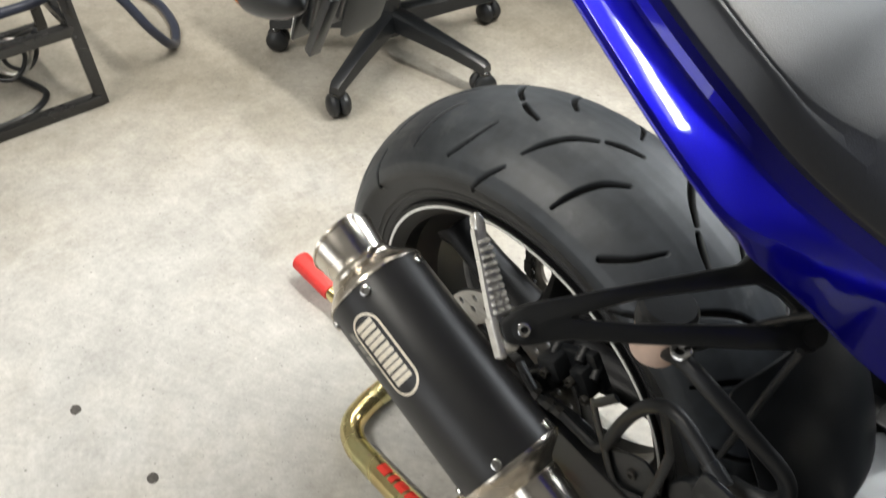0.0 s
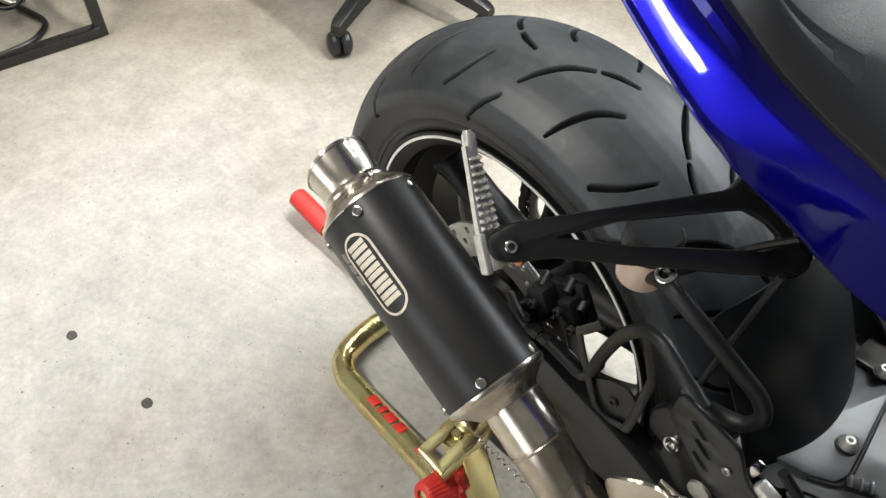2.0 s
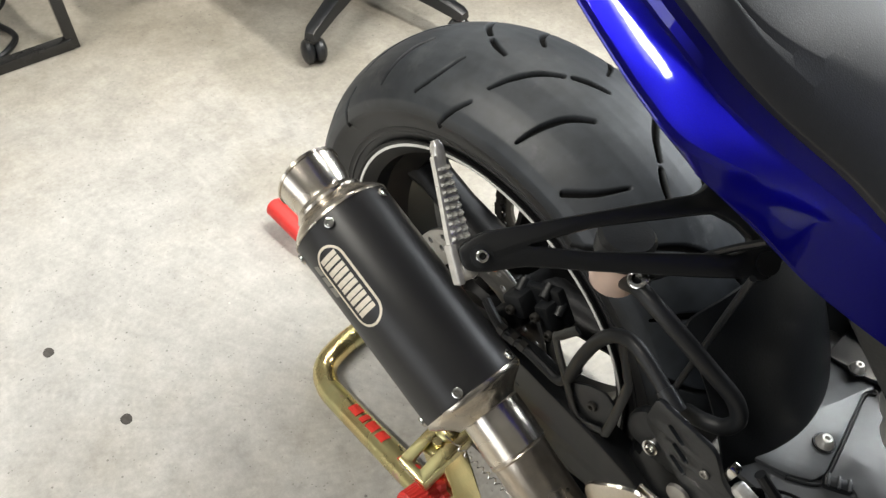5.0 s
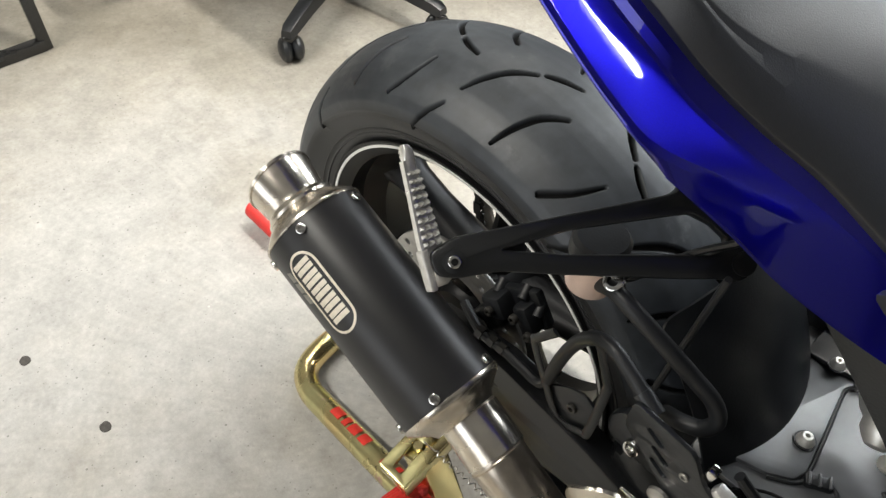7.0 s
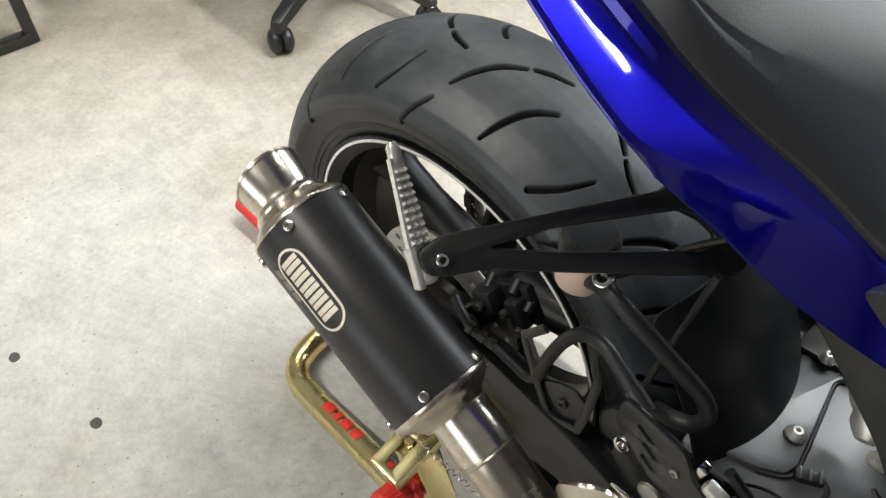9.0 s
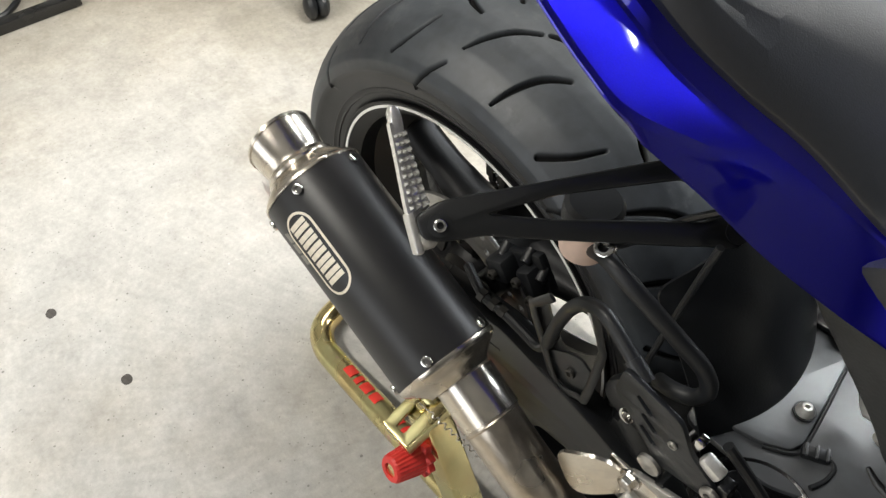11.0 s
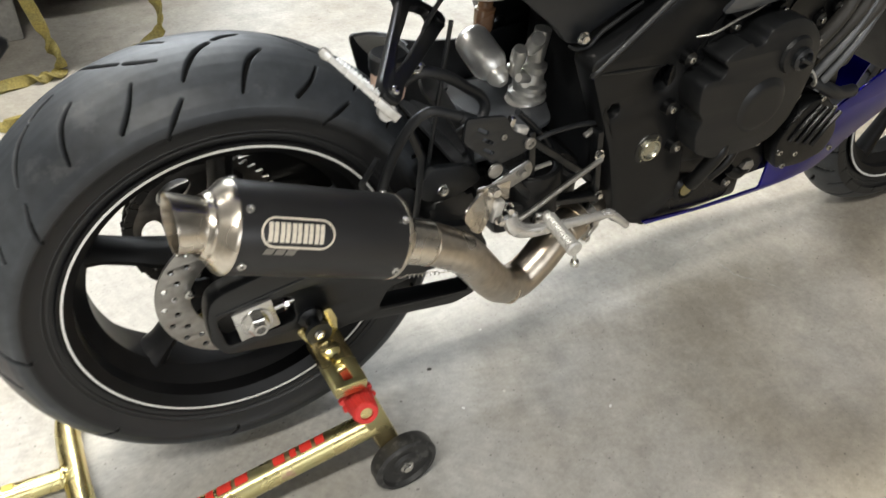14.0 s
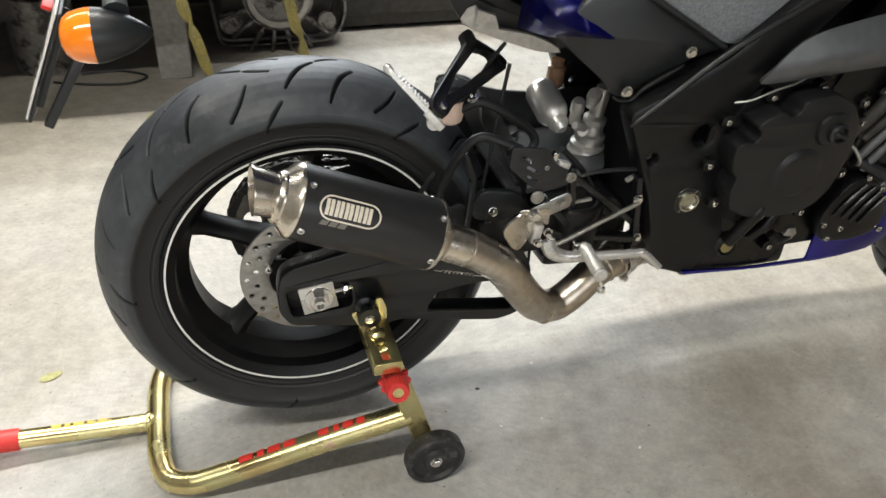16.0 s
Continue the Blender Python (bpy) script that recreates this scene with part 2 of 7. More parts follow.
YELLOW_PRINT = material("yellow sticker", (0.56, 0.45, 0.10), 0.4, vary=0.08, scale=80)
WHITE = material("white plastic", (0.72, 0.72, 0.70), 0.4, vary=0.08, scale=40)
ORANGE = material("orange lens", (1.0, 0.25, 0.008), 0.15, vary=0.05, scale=60, coat=0.8)
FLUID = material("yellowed reservoir plastic", (0.60, 0.42, 0.32), 0.35, vary=0.12, scale=40, tint=(0.66, 0.50, 0.42))
HOSE = material("black rubber hose", (0.0075, 0.0086, 0.0104), 0.48, vary=0.12, scale=60)
BLUE_HOSE = material("blue-black air hose", (0.025, 0.03, 0.05), 0.4, vary=0.12, scale=60)
STRAP = material("olive yellow webbing", (0.27, 0.22, 0.06), 0.85, vary=0.3, scale=180, bump=0.8, bump_scale=260, tint=(0.22, 0.19, 0.07), tint_scale=20)
GREY_PAINT = material("smooth grey-black plastic", (0.052, 0.056, 0.062), 0.36, vary=0.2, scale=60, spec=1.0)
COVER = material("satin charcoal engine cover", (0.0080, 0.0086, 0.0094), 0.40, vary=0.1, scale=90, bump=0.06, bump_scale=500, spec=0.40)
RACK_BLACK = material("gloss black enamel steel", (0.012, 0.012, 0.012), 0.25, vary=0.2, scale=60, coat=0.3)
SPROCKET = material("dull oily sprocket steel", (0.17, 0.158, 0.14), 0.42, metal=0.7, vary=0.2, scale=60, bump=0.08)
DARK_STEEL = material("oily dark steel", (0.035, 0.033, 0.03), 0.45, metal=0.3, vary=0.3, scale=40, bump=0.2)
WALL = material("painted block wall", (0.22, 0.215, 0.205), 0.8, vary=0.06, scale=25, bump=0.2, bump_scale=120)
CEILING = material("white ceiling board", (0.36, 0.36, 0.355), 0.85, vary=0.04, scale=15)
CEMENT = material("grey cement block", (0.28, 0.275, 0.26), 0.85, vary=0.2, scale=60, bump=0.5, bump_scale=90)
CRACK = material("dark floor scuff", (0.32, 0.305, 0.27), 0.75, vary=0.3, scale=60)
WORN = material("worn grey-black rubber wheel", (0.022, 0.022, 0.022), 0.55, vary=0.2, scale=60, wear=(0.062, 0.062, 0.06), wear_at=0.53, wear_scale=45)
LEAF = material("dry leaf", (0.36, 0.35, 0.16), 0.7, vary=0.25, scale=90)
GUM = material("trodden black gum", (0.06, 0.055, 0.05), 0.8, vary=0.3, scale=120, bump=0.4)
GLASS = material("window glass", (0.9, 0.95, 0.95), 0.03, spec=0.5, vary=0.02)
GLASS.node_tree.nodes["Principled BSDF"].inputs["Transmission Weight"].default_value = 1.0
GLOW = bpy.data.materials.new("lit tube")
GLOW.use_nodes = True
GLOW.node_tree.nodes["Principled BSDF"].inputs["Emission Color"].default_value = (1, 0.97, 0.92, 1)
GLOW.node_tree.nodes["Principled BSDF"].inputs["Emission Strength"].default_value = 6.0


# ---- builders ----
def part(name, bm, mat, parent=None, label="", smooth=True, angle=35):
    """Links a bmesh or mesh as one object, its origin at its middle, under parent."""
    if isinstance(bm, bmesh.types.BMesh):
        me = bpy.data.meshes.new(name)
        bmesh.ops.recalc_face_normals(bm, faces=bm.faces)
        bm.to_mesh(me)
        bm.free()
    else:
        me = bm
    me.name = name
    co = np.empty(len(me.vertices) * 3)
    me.vertices.foreach_get("co", co)
    co = co.reshape(-1, 3)
    mid = (co.min(0) + co.max(0)) / 2
    me.vertices.foreach_set("co", (co - mid).ravel())
    me.materials.clear()
    me.materials.append(mat)
    if smooth:
        me.shade_smooth()
        me.set_sharp_from_angle(angle=radians(angle))
    ob = new(name, me)
    if parent is not None:
        ob.parent = parent
        up, off = parent, Vector((0, 0, 0))
        while up is not None and up.data is not None:
            off += up.location
            up = up.parent
        ob.location = Vector(mid) - off
    else:
        ob.location = mid
    if label:
        ob["label"] = label
    return ob


def thing(name, label, category, where=(0, 0, 0), turn=0, group="", kind=""):
    ob = new(name)
    ob.matrix_basis = pose(*where, 0, 0, turn)
    return tagged(ob, label, category, group, kind)


def aim(a, b, roll=0.0):
    """A matrix at a whose z points to b."""
    a, b = Vector(a), Vector(b)
    return Matrix.Translation(a) @ (b - a).to_track_quat("Z", "Y").to_matrix().to_4x4() @ Matrix.Rotation(radians(roll), 4, "Z")


def lathe(profile, seg=48, m=None, closed=False):
    """Turns (radius, height) pairs round z."""
    bm = bmesh.new()
    rings = []
    for r, h in profile:
        if r < 1e-6:
            rings.append([bm.verts.new((0, 0, h))])
        else:
            rings.append([bm.verts.new((r * math.cos(2 * math.pi * i / seg), r * math.sin(2 * math.pi * i / seg), h)) for i in range(seg)])
    pairs = list(zip(rings, rings[1:])) + ([(rings[-1], rings[0])] if closed else [])
    for a, b in pairs:
        for i in range(seg):
            j = (i + 1) % seg
            if len(a) == 1 and len(b) == 1:
                continue
            if len(a) == 1:
                bm.faces.new((a[0], b[i], b[j]))
            elif len(b) == 1:
                bm.faces.new((a[i], b[0], a[j]))
            else:
                bm.faces.new((a[i], b[i], b[j], a[j]))
    if m is not None:
        bm.transform(m)
    return bm


def smooth_path(points, step=8):
    p = [Vector(q) for q in points]
    out = []
    for i in range(len(p) - 1):
        a, b, c, d = p[max(i - 1, 0)], p[i], p[i + 1], p[min(i + 2, len(p) - 1)]
        for k in range(step):
            t = k / step
            out.append(0.5 * ((2 * b) + (c - a) * t + (2 * a - 5 * b + 4 * c - d) * t * t + (3 * b - a - 3 * c + d) * t ** 3))
    return out + [p[-1]]


def tube(points, r, seg=16, step=8, flat=1.0, cap=True, up=None):
    """A round (or flattened) bar swept along a smooth path; r may be a list, one value a point."""
    path = smooth_path(points, step) if step > 1 else [Vector(q) for q in points]
    rad = r if isinstance(r, (list, tuple)) else [r] * len(points)
    bm, rings = bmesh.new(), []
    tang = (path[1] - path[0]).normalized()
    side = tang.cross(Vector(up) if up else Vector((0.13, 0.31, 0.94))).normalized()
    for i, q in enumerate(path):
        t2 = (path[min(i + 1, len(path) - 1)] - path[max(i - 1, 0)]).normalized()
        side = (side - t2 * side.dot(t2)).normalized()
        other = t2.cross(side)
        u = i / max(step, 1)
        k = min(int(u), len(rad) - 2)
        rr = rad[k] + (rad[k + 1] - rad[k]) * (u - k)
        rings.append([bm.verts.new(q + rr * (math.cos(a) * side + flat * math.sin(a) * other)) for a in (2 * math.pi * s / seg for s in range(seg))])
    for a, b in zip(rings, rings[1:]):
        for i in range(seg):
            j = (i + 1) % seg
            bm.faces.new((a[i], b[i], b[j], a[j]))
    if cap:
        bm.faces.new(rings[0])
        bm.faces.new(rings[-1][::-1])
    return bm


def box(sx, sy, sz, m=None, bevel=0.002, seg=2):
    bm = bmesh.new()
    bmesh.ops.create_cube(bm, size=1)
    bm.transform(Matrix.Diagonal((sx, sy, sz, 1)))
    if bevel:
        bmesh.ops.bevel(bm, geom=bm.edges[:], offset=min(bevel, 0.45 * min(sx, sy, sz)), segments=seg, affect="EDGES", profile=0.5)
    if m is not None:
        bm.transform(m)
    return bm


def rounded(points, r=0.01, seg=4):
    """An outline with its corners rounded."""
    out, n = [], len(points)
    for i in range(n):
        a, b, c = (Vector(points[(i + k) % n]) for k in (-1, 0, 1))
        ra = min(r, 0.45 * (a - b).length, 0.45 * (c - b).length)
        p, q = b + (a - b).normalized() * ra, b + (c - b).normalized() * ra
        for k in range(seg + 1):
            t = k / seg
            out.append((1 - t) ** 2 * p + 2 * t * (1 - t) * b + t * t * q)
    return [tuple(v) for v in out]


def circle(x, y, r, seg=20):
    return [(x + r * math.cos(2 * math.pi * i / seg), y + r * math.sin(2 * math.pi * i / seg)) for i in range(seg)]


def sheet(outline, holes=(), thick=0.004, bevel=0.0008, m=None):
    """A flat plate with real holes, in the xy plane, moved by m."""
    cu = bpy.data.curves.new("sheet", "CURVE")
    cu.dimensions, cu.fill_mode, cu.extrude, cu.bevel_depth, cu.bevel_resolution = "2D", "BOTH", max(thick / 2 - bevel, 1e-4), bevel, 1
    cu.offset = -bevel
    for pts in (outline, *holes):
        sp = cu.splines.new("POLY")
        sp.points.add(len(pts) - 1)
        for q, (x, y) in zip(sp.points, pts):
            q.co = (x, y, 0, 1)
        sp.use_cyclic_u = True
    ob = new("sheet", cu)
    me = bpy.data.meshes.new_from_object(ob.evaluated_get(bpy.context.evaluated_depsgraph_get()))
    bpy.data.objects.remove(ob)
    bpy.data.curves.remove(cu)
    bm = bmesh.new()
    bm.from_mesh(me)
    bpy.data.meshes.remove(me)
    bmesh.ops.remove_doubles(bm, verts=bm.verts, dist=1e-5)
    if m is not None:
        bm.transform(m)
    return bm


def side(y):
    """Lays an (x, z) drawing upright in the plane y, its face to the rider's right."""
    return Matrix.Translation((0, y, 0)) @ Matrix.Rotation(radians(90), 4, "X")


def loft(rings, closed_ring=True, caps=True):
    bm, made = bmesh.new(), []
    for ring in rings:
        made.append([bm.verts.new(p) for p in ring])
    n = len(made[0])
    for a, b in zip(made, made[1:]):
        for i in range(n if closed_ring else n - 1):
            j = (i + 1) % n
            bm.faces.new((a[i], b[i], b[j], a[j]))
    if caps and closed_ring:
        bm.faces.new(made[0])
        bm.faces.new(made[-1][::-1])
    return bm


def shell(rows, thick=0.003, soft=2):
    """A curved panel through rows of points, smoothed and given thickness."""
    bm, made = bmesh.new(), []
    for row in rows:
        made.append([bm.verts.new(p) for p in row])
    for a, b in zip(made, made[1:]):
        for i in range(len(a) - 1):
            bm.faces.new((a[i], b[i], b[i + 1], a[i + 1]))
    bmesh.ops.recalc_face_normals(bm, faces=bm.faces)
    me = bpy.data.meshes.new("shell")
    bm.to_mesh(me)
    bm.free()
    ob = new("shell", me)
    if soft:
        s = ob.modifiers.new("smooth", "SUBSURF")
        s.levels = soft
    k = ob.modifiers.new("thick", "SOLIDIFY")
    k.thickness, k.offset = thick, 0
    out = bpy.data.meshes.new_from_object(ob.evaluated_get(bpy.context.evaluated_depsgraph_get()))
    bpy.data.objects.remove(ob)
    bpy.data.meshes.remove(me)
    return out


def strakes(rows, thick=0.003, step=6, edge=0.0035):
    """A panel of long facets: each column of the rows is drawn as a smooth line, and the facets between keep their edges."""
    cols = [smooth_path([row[k] for row in rows], step) for k in range(len(rows[0]))]
    bm = bmesh.new()
    made = [[bm.verts.new(p) for p in col] for col in cols]
    for a, b in zip(made, made[1:]):
        for i in range(len(a) - 1):
            bm.faces.new((a[i], a[i + 1], b[i + 1], b[i]))
    bmesh.ops.recalc_face_normals(bm, faces=bm.faces)
    me = bpy.data.meshes.new("strakes")
    bm.to_mesh(me)
    bm.free()
    ob = new("strakes", me)
    v = ob.modifiers.new("edge", "BEVEL")
    v.width, v.segments, v.limit_method, v.angle_limit = edge, 3, "ANGLE", radians(18)
    k = ob.modifiers.new("thick", "SOLIDIFY")
    k.thickness, k.offset = thick, 0
    out = bpy.data.meshes.new_from_object(ob.evaluated_get(bpy.context.evaluated_depsgraph_get()))
    bpy.data.objects.remove(ob)
    bpy.data.meshes.remove(me)
    return out


def soften(bm, levels=1, crease=0.0):
    """Rounds a cage by subdivision."""
    me = bpy.data.meshes.new("cage")
    bmesh.ops.recalc_face_normals(bm, faces=bm.faces)
    bm.to_mesh(me)
    bm.free()
    ob = new("cage", me)
    ob.modifiers.new("smooth", "SUBSURF").levels = levels
    out = bpy.data.meshes.new_from_object(ob.evaluated_get(bpy.context.evaluated_depsgraph_get()))
    bpy.data.objects.remove(ob)
    bpy.data.meshes.remove(me)
    return out


def joined(*bms):
    out = bmesh.new()
    for b in bms:
        me = bpy.data.meshes.new("j")
        b.to_mesh(me)
        b.free()
        out.from_mesh(me)
        bpy.data.meshes.remove(me)
    return out


def bolt_mesh(r=0.006, h=0.004):
    """A button head with a hex socket."""
    return lathe([(r, 0), (r, h * 0.7), (r * 0.92, h * 0.93), (r * 0.8, h), (r * 0.5, h), (r * 0.48, h * 0.1), (0, h * 0.1)], 18)


def bolt(where, normal, parent, r=0.006, h=0.004, mat=None, name="bolt"):
    bm = bolt_mesh(r, h)
    bm.transform(aim(where, Vector(where) + Vector(normal)))
    return part(name, bm, mat or CHROME, parent)


def hexbolt(where, normal, parent, r=0.008, h=0.006, mat=None, name="bolt"):
    m = aim(where, Vector(where) + Vector(normal))
    washer = lathe([(0, 0), (r * 1.35, 0), (r * 1.35, h * 0.25), (r, h * 0.25), (0, h * 0.25)], 24)
    head = lathe([(0, h * 0.25), (r, h * 0.25), (r, h * 0.9), (r * 0.85, h), (0, h)], 6)
    bm = joined(washer, head)
    bm.transform(m)
    return part(name, bm, mat or CHROME, parent, angle=20)


# ---- the room ----
floor_bm = bmesh.new()
bmesh.ops.create_grid(floor_bm, x_segments=2, y_segments=2, size=4.0)
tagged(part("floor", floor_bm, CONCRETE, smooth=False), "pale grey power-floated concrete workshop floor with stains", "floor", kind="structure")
tagged(part("wall_north", joined(*[box(x1 - x0, 0.12, z1 - z0, pose((x0 + x1) / 2, 4.06, (z0 + z1) / 2), 0) for x0, x1, z0, z1 in ((-4.12, 4.12, 0, 1.58), (-4.12, 4.12, 2.82, 3.9), (-4.12, -0.68, 1.58, 2.82), (1.88, 4.12, 1.58, 2.82))]), WALL, smooth=False), "plain painted block wall with one high window", "wall", kind="structure")
tagged(part("wall_south", joined(*[box(x1 - x0, 0.12, z1 - z0, pose((x0 + x1) / 2, -4.06, (z0 + z1) / 2), 0) for x0, x1, z0, z1 in ((-4.12, 4.12, 0, 0.78), (-4.12, 4.12, 2.22, 3.9), (-4.12, -1.53, 0.78, 2.22), (1.73, 4.12, 0.78, 2.22))]), WALL, smooth=False), "plain painted block wall with one wide window", "wall", kind="structure")


def window(name, x, y, z, w, h, label):
    """A white two-light window set in a wall's opening."""
    win = thing(name, label, "window", (x, y, z), kind="structure")
    for fx, fz, sx, sz in ((0, h / 2 - 0.02, w, 0.04), (0, 0.02 - h / 2, w, 0.04), (0.02 - w / 2, 0, 0.04, h - 0.08), (w / 2 - 0.02, 0, 0.04, h - 0.08), (0, 0, 0.04, h - 0.08)):
        part("window_frame", box(sx, 0.06, sz, pose(fx, 0, fz), 0.004), WHITE, win)
    for fx in (-1, 1):
        pane = part("pane", box(w / 2 - 0.07, 0.006, h - 0.09, pose(fx * w / 4, 0.01, 0), 0), GLASS, win, smooth=False)
        pane.visible_shadow = False


window("window_1", 0.6, 4.06, 2.2, 2.56, 1.24, "high wide workshop window with white frame")
window("window_2", 0.1, -4.06, 1.5, 3.26, 1.44, "wide workshop window with white frame")
for wname, wx, wy, sx, sy in (("wall_east", 4.06, 0, 0.12, 8.0), ("wall_west", -4.06, 0, 0.12, 8.0)):
    tagged(part(wname, box(sx, sy, 3.9, pose(wx, wy, 1.95), 0), WALL, smooth=False), "plain painted block wall of the workshop", "wall", kind="structure")
tagged(part("ceiling", box(8.24, 8.24, 0.1, pose(0, 0, 3.95), 0), CEILING, smooth=False), "plain white workshop ceiling", "ceiling", kind="structure")

for lx, ly, lz, turn, watts, tone in LAMPS:
    lamp = thing("ceiling_light", "long fluorescent tube light hung under the ceiling", "ceiling light", (lx, ly, lz + 0.06), turn, "workshop tube lights")
    part("housing", box(2.45, 0.2, 0.06, pose(0, 0, 0.08), 0.01), WHITE, lamp)
    for yy in (-0.05, 0.05):
        part("tube", tube([(-1.17, yy, 0.03), (1.17, yy, 0.03)], 0.013, 12, 1), GLOW, lamp, "lit white fluorescent tube")
    part("hanger", tube([(-0.9, 0, 0.11), (-0.9, 0, 3.84 - lz)], 0.006, 8, 1), CHROME, lamp)
    part("hanger", tube([(0.9, 0, 0.11), (0.9, 0, 3.84 - lz)], 0.006, 8, 1), CHROME, lamp)

# ---- the motorcycle ----
ZC = 0.3655  # axle height
HZ = 0.360  # centre of the hugger
WX, WZ = 0.002, 0.3645  # hub of the rear wheel
bike = thing("motorcycle", "blue and black sport motorcycle raised on a rear paddock stand", "motorcycle")

# rear wheel
CROWN = [(0.0907, 0.268), (0.0888, 0.280), (0.0831, 0.2885), (0.076, 0.2945), (0.0665, 0.302), (0.057, 0.3075), (0.0428, 0.3135), (0.0285, 0.3175), (0.0143, 0.3198), (0.0, 0.3205)]


def groove_depth(theta, s, lines):
    """How deep the tread is cut at an angle and an arc across the crown, in metres."""
    best = np.full(theta.shape, 9.0)
    for shift, sign in ((0.0, 1.0), (18.5, -1.0)):
        th = (theta - shift) % 40.0
        for pts, width in lines:
            for (a0, s0, w0), (a1, s1, w1) in zip(pts, pts[1:]):
                for turn in (-120.0, -80.0, -40.0, 0.0):
                    ax, ay = np.radians(a0 + turn) * 0.315, sign * s0
                    bx, by = np.radians(a1 + turn) * 0.315, sign * s1
                    px, py = np.radians(th) * 0.315, s
                    dx, dy = bx - ax, by - ay
                    t = np.clip(((px - ax) * dx + (py - ay) * dy) / (dx * dx + dy * dy), 0, 1)
                    d = np.hypot(px - ax - t * dx, py - ay - t * dy) - (w0 + (w1 - w0) * t) * width
                    best = np.minimum(best, d)
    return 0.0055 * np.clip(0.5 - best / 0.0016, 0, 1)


def tyre_mesh(crown, bead_r, bead_y, lines, around=1800, across=210):
    y = np.array([-c[0] for c in crown] + [c[0] for c in crown[::-1][1:]])
    r = np.array([c[1] for c in crown] + [c[1] for c in crown[::-1][1:]])
    arc = np.concatenate([[0], np.cumsum(np.hypot(np.diff(y), np.diff(r)))])
    arc -= arc[len(crown) - 1]
    ss = np.linspace(arc[0], arc[-1], across)
    yy, rr = np.interp(ss, arc, y), np.interp(ss, arc, r)
    for _ in range(2):
        yy[1:-1], rr[1:-1] = (yy[:-2] + 2 * yy[1:-1] + yy[2:]) / 4, (rr[:-2] + 2 * rr[1:-1] + rr[2:]) / 4
    side_y = [bead_y + d for d in (-0.004, 0, 0.003, 0.0042, 0.0058, 0.0058, 0.0054, 0.0068, 0.0076, 0.0076, 0.0072, 0.0105, 0.0145)]
    side_r = [bead_r + d for d in (-0.004, 0.001, 0.0075, 0.0118, 0.0123, 0.0138, 0.0143, 0.0188, 0.0192, 0.0202, 0.0206, 0.031, 0.040)]
    theta = np.linspace(0, 360, around, endpoint=False)
    cut = groove_depth(np.repeat(theta[:, None], across, 1), np.repeat(ss[None], around, 0), lines)
    ly = -np.array(side_y)
    fy = np.concatenate([ly, yy, -ly[::-1]])
    fr = np.concatenate([side_r, rr, side_r[::-1]])
    n = len(fy)
    R = np.repeat(fr[None], around, 0)
    R[:, len(side_y):len(side_y) + across] -= cut
    a = np.radians(theta)[:, None]
    co = np.stack([R * np.cos(a), np.repeat(fy[None], around, 0), R * np.sin(a)], 2).reshape(-1, 3)
    i, j = np.meshgrid(np.arange(around), np.arange(n - 1), indexing="ij")
    k = (i + 1) % around
    faces = np.stack([i * n + j, i * n + j + 1, k * n + j + 1, k * n + j], 2).reshape(-1, 4)
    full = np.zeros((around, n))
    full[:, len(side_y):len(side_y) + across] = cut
    me = bpy.data.meshes.new("tyre")
    me.from_pydata(co.tolist(), [], faces.tolist())
    clean = np.ones((around, n))
    clean[:, len(side_y):len(side_y) + across] = np.clip((np.abs(ss) - arc[-1] + 0.012) / 0.014, 0, 1)
    me.attributes.new("wall", "FLOAT", "POINT").data.foreach_set("value", clean.ravel())
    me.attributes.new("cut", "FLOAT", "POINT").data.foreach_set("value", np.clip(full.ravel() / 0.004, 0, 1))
    return me


GROOVES = [([(93.4, -0.058, 0.5), (91.3, -0.0375, 1.0), (88.6, -0.0175, 1), (85.3, -0.003, 0.75)], 0.0030),
           ([(84.0, 0.0025, 0.75), (81.5, 0.0105, 1), (78.2, 0.0170, 0.6)], 0.0030),
           ([(82.0, -0.084, 0.5), (80.4, -0.059, 1), (78.3, -0.037, 1), (75.2, -0.021, 0.6)], 0.0030),
           ([(69.2, -0.0875, 1.0), (65.5, -0.0655, 0.8), (63.0, -0.0390, 0.4)], 0.0031),
           ([(101.0, -0.1135, 0.6), (98.0, -0.096, 1), (95.0, -0.0785, 0.6)], 0.0029)]
GROOVES = [([tuple(v) for v in smooth_path(pts, 4)], w) for pts, w in GROOVES]
rim_prof = [(0.222, -0.076), (0.228, -0.079), (0.2295, -0.0785), (0.2295, -0.074), (0.216, -0.066), (0.214, -0.045), (0.196, -0.025), (0.194, 0.025),
            (0.214, 0.045), (0.216, 0.066), (0.2295, 0.074), (0.2295, 0.079), (0.222, 0.076), (0.208, 0.066), (0.206, 0.045), (0.186, 0.023), (0.186, -0.023), (0.206, -0.045), (0.208, -0.066)]
rim_prof = [(r * 0.9875, h) for r, h in rim_prof]
AXLE = Matrix.Translation((WX, 0, WZ)) @ Matrix.Rotation(radians(-90), 4, "X")
rim_bm = lathe(rim_prof, 160, AXLE, closed=True)
wheel = part("rear_wheel", rim_bm, RIM_BLACK, bike, "gloss black five-spoke rear wheel rim")
tyre_me = tyre_mesh(CROWN, 0.2232, 0.0725, GROOVES)
tyre_me.transform(Matrix.Translation((WX, 0, WZ)))
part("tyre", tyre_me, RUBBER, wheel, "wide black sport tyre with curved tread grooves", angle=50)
for yy in (-0.0775, 0.0775):
    part("rim_stripe", lathe([(0.2188, yy - 0.0006), (0.2220, yy - 0.0006), (0.2220, yy + 0.0006), (0.2188, yy + 0.0006)], 160, AXLE, closed=True), STRIPE, wheel, "thin white stripe round the rim")
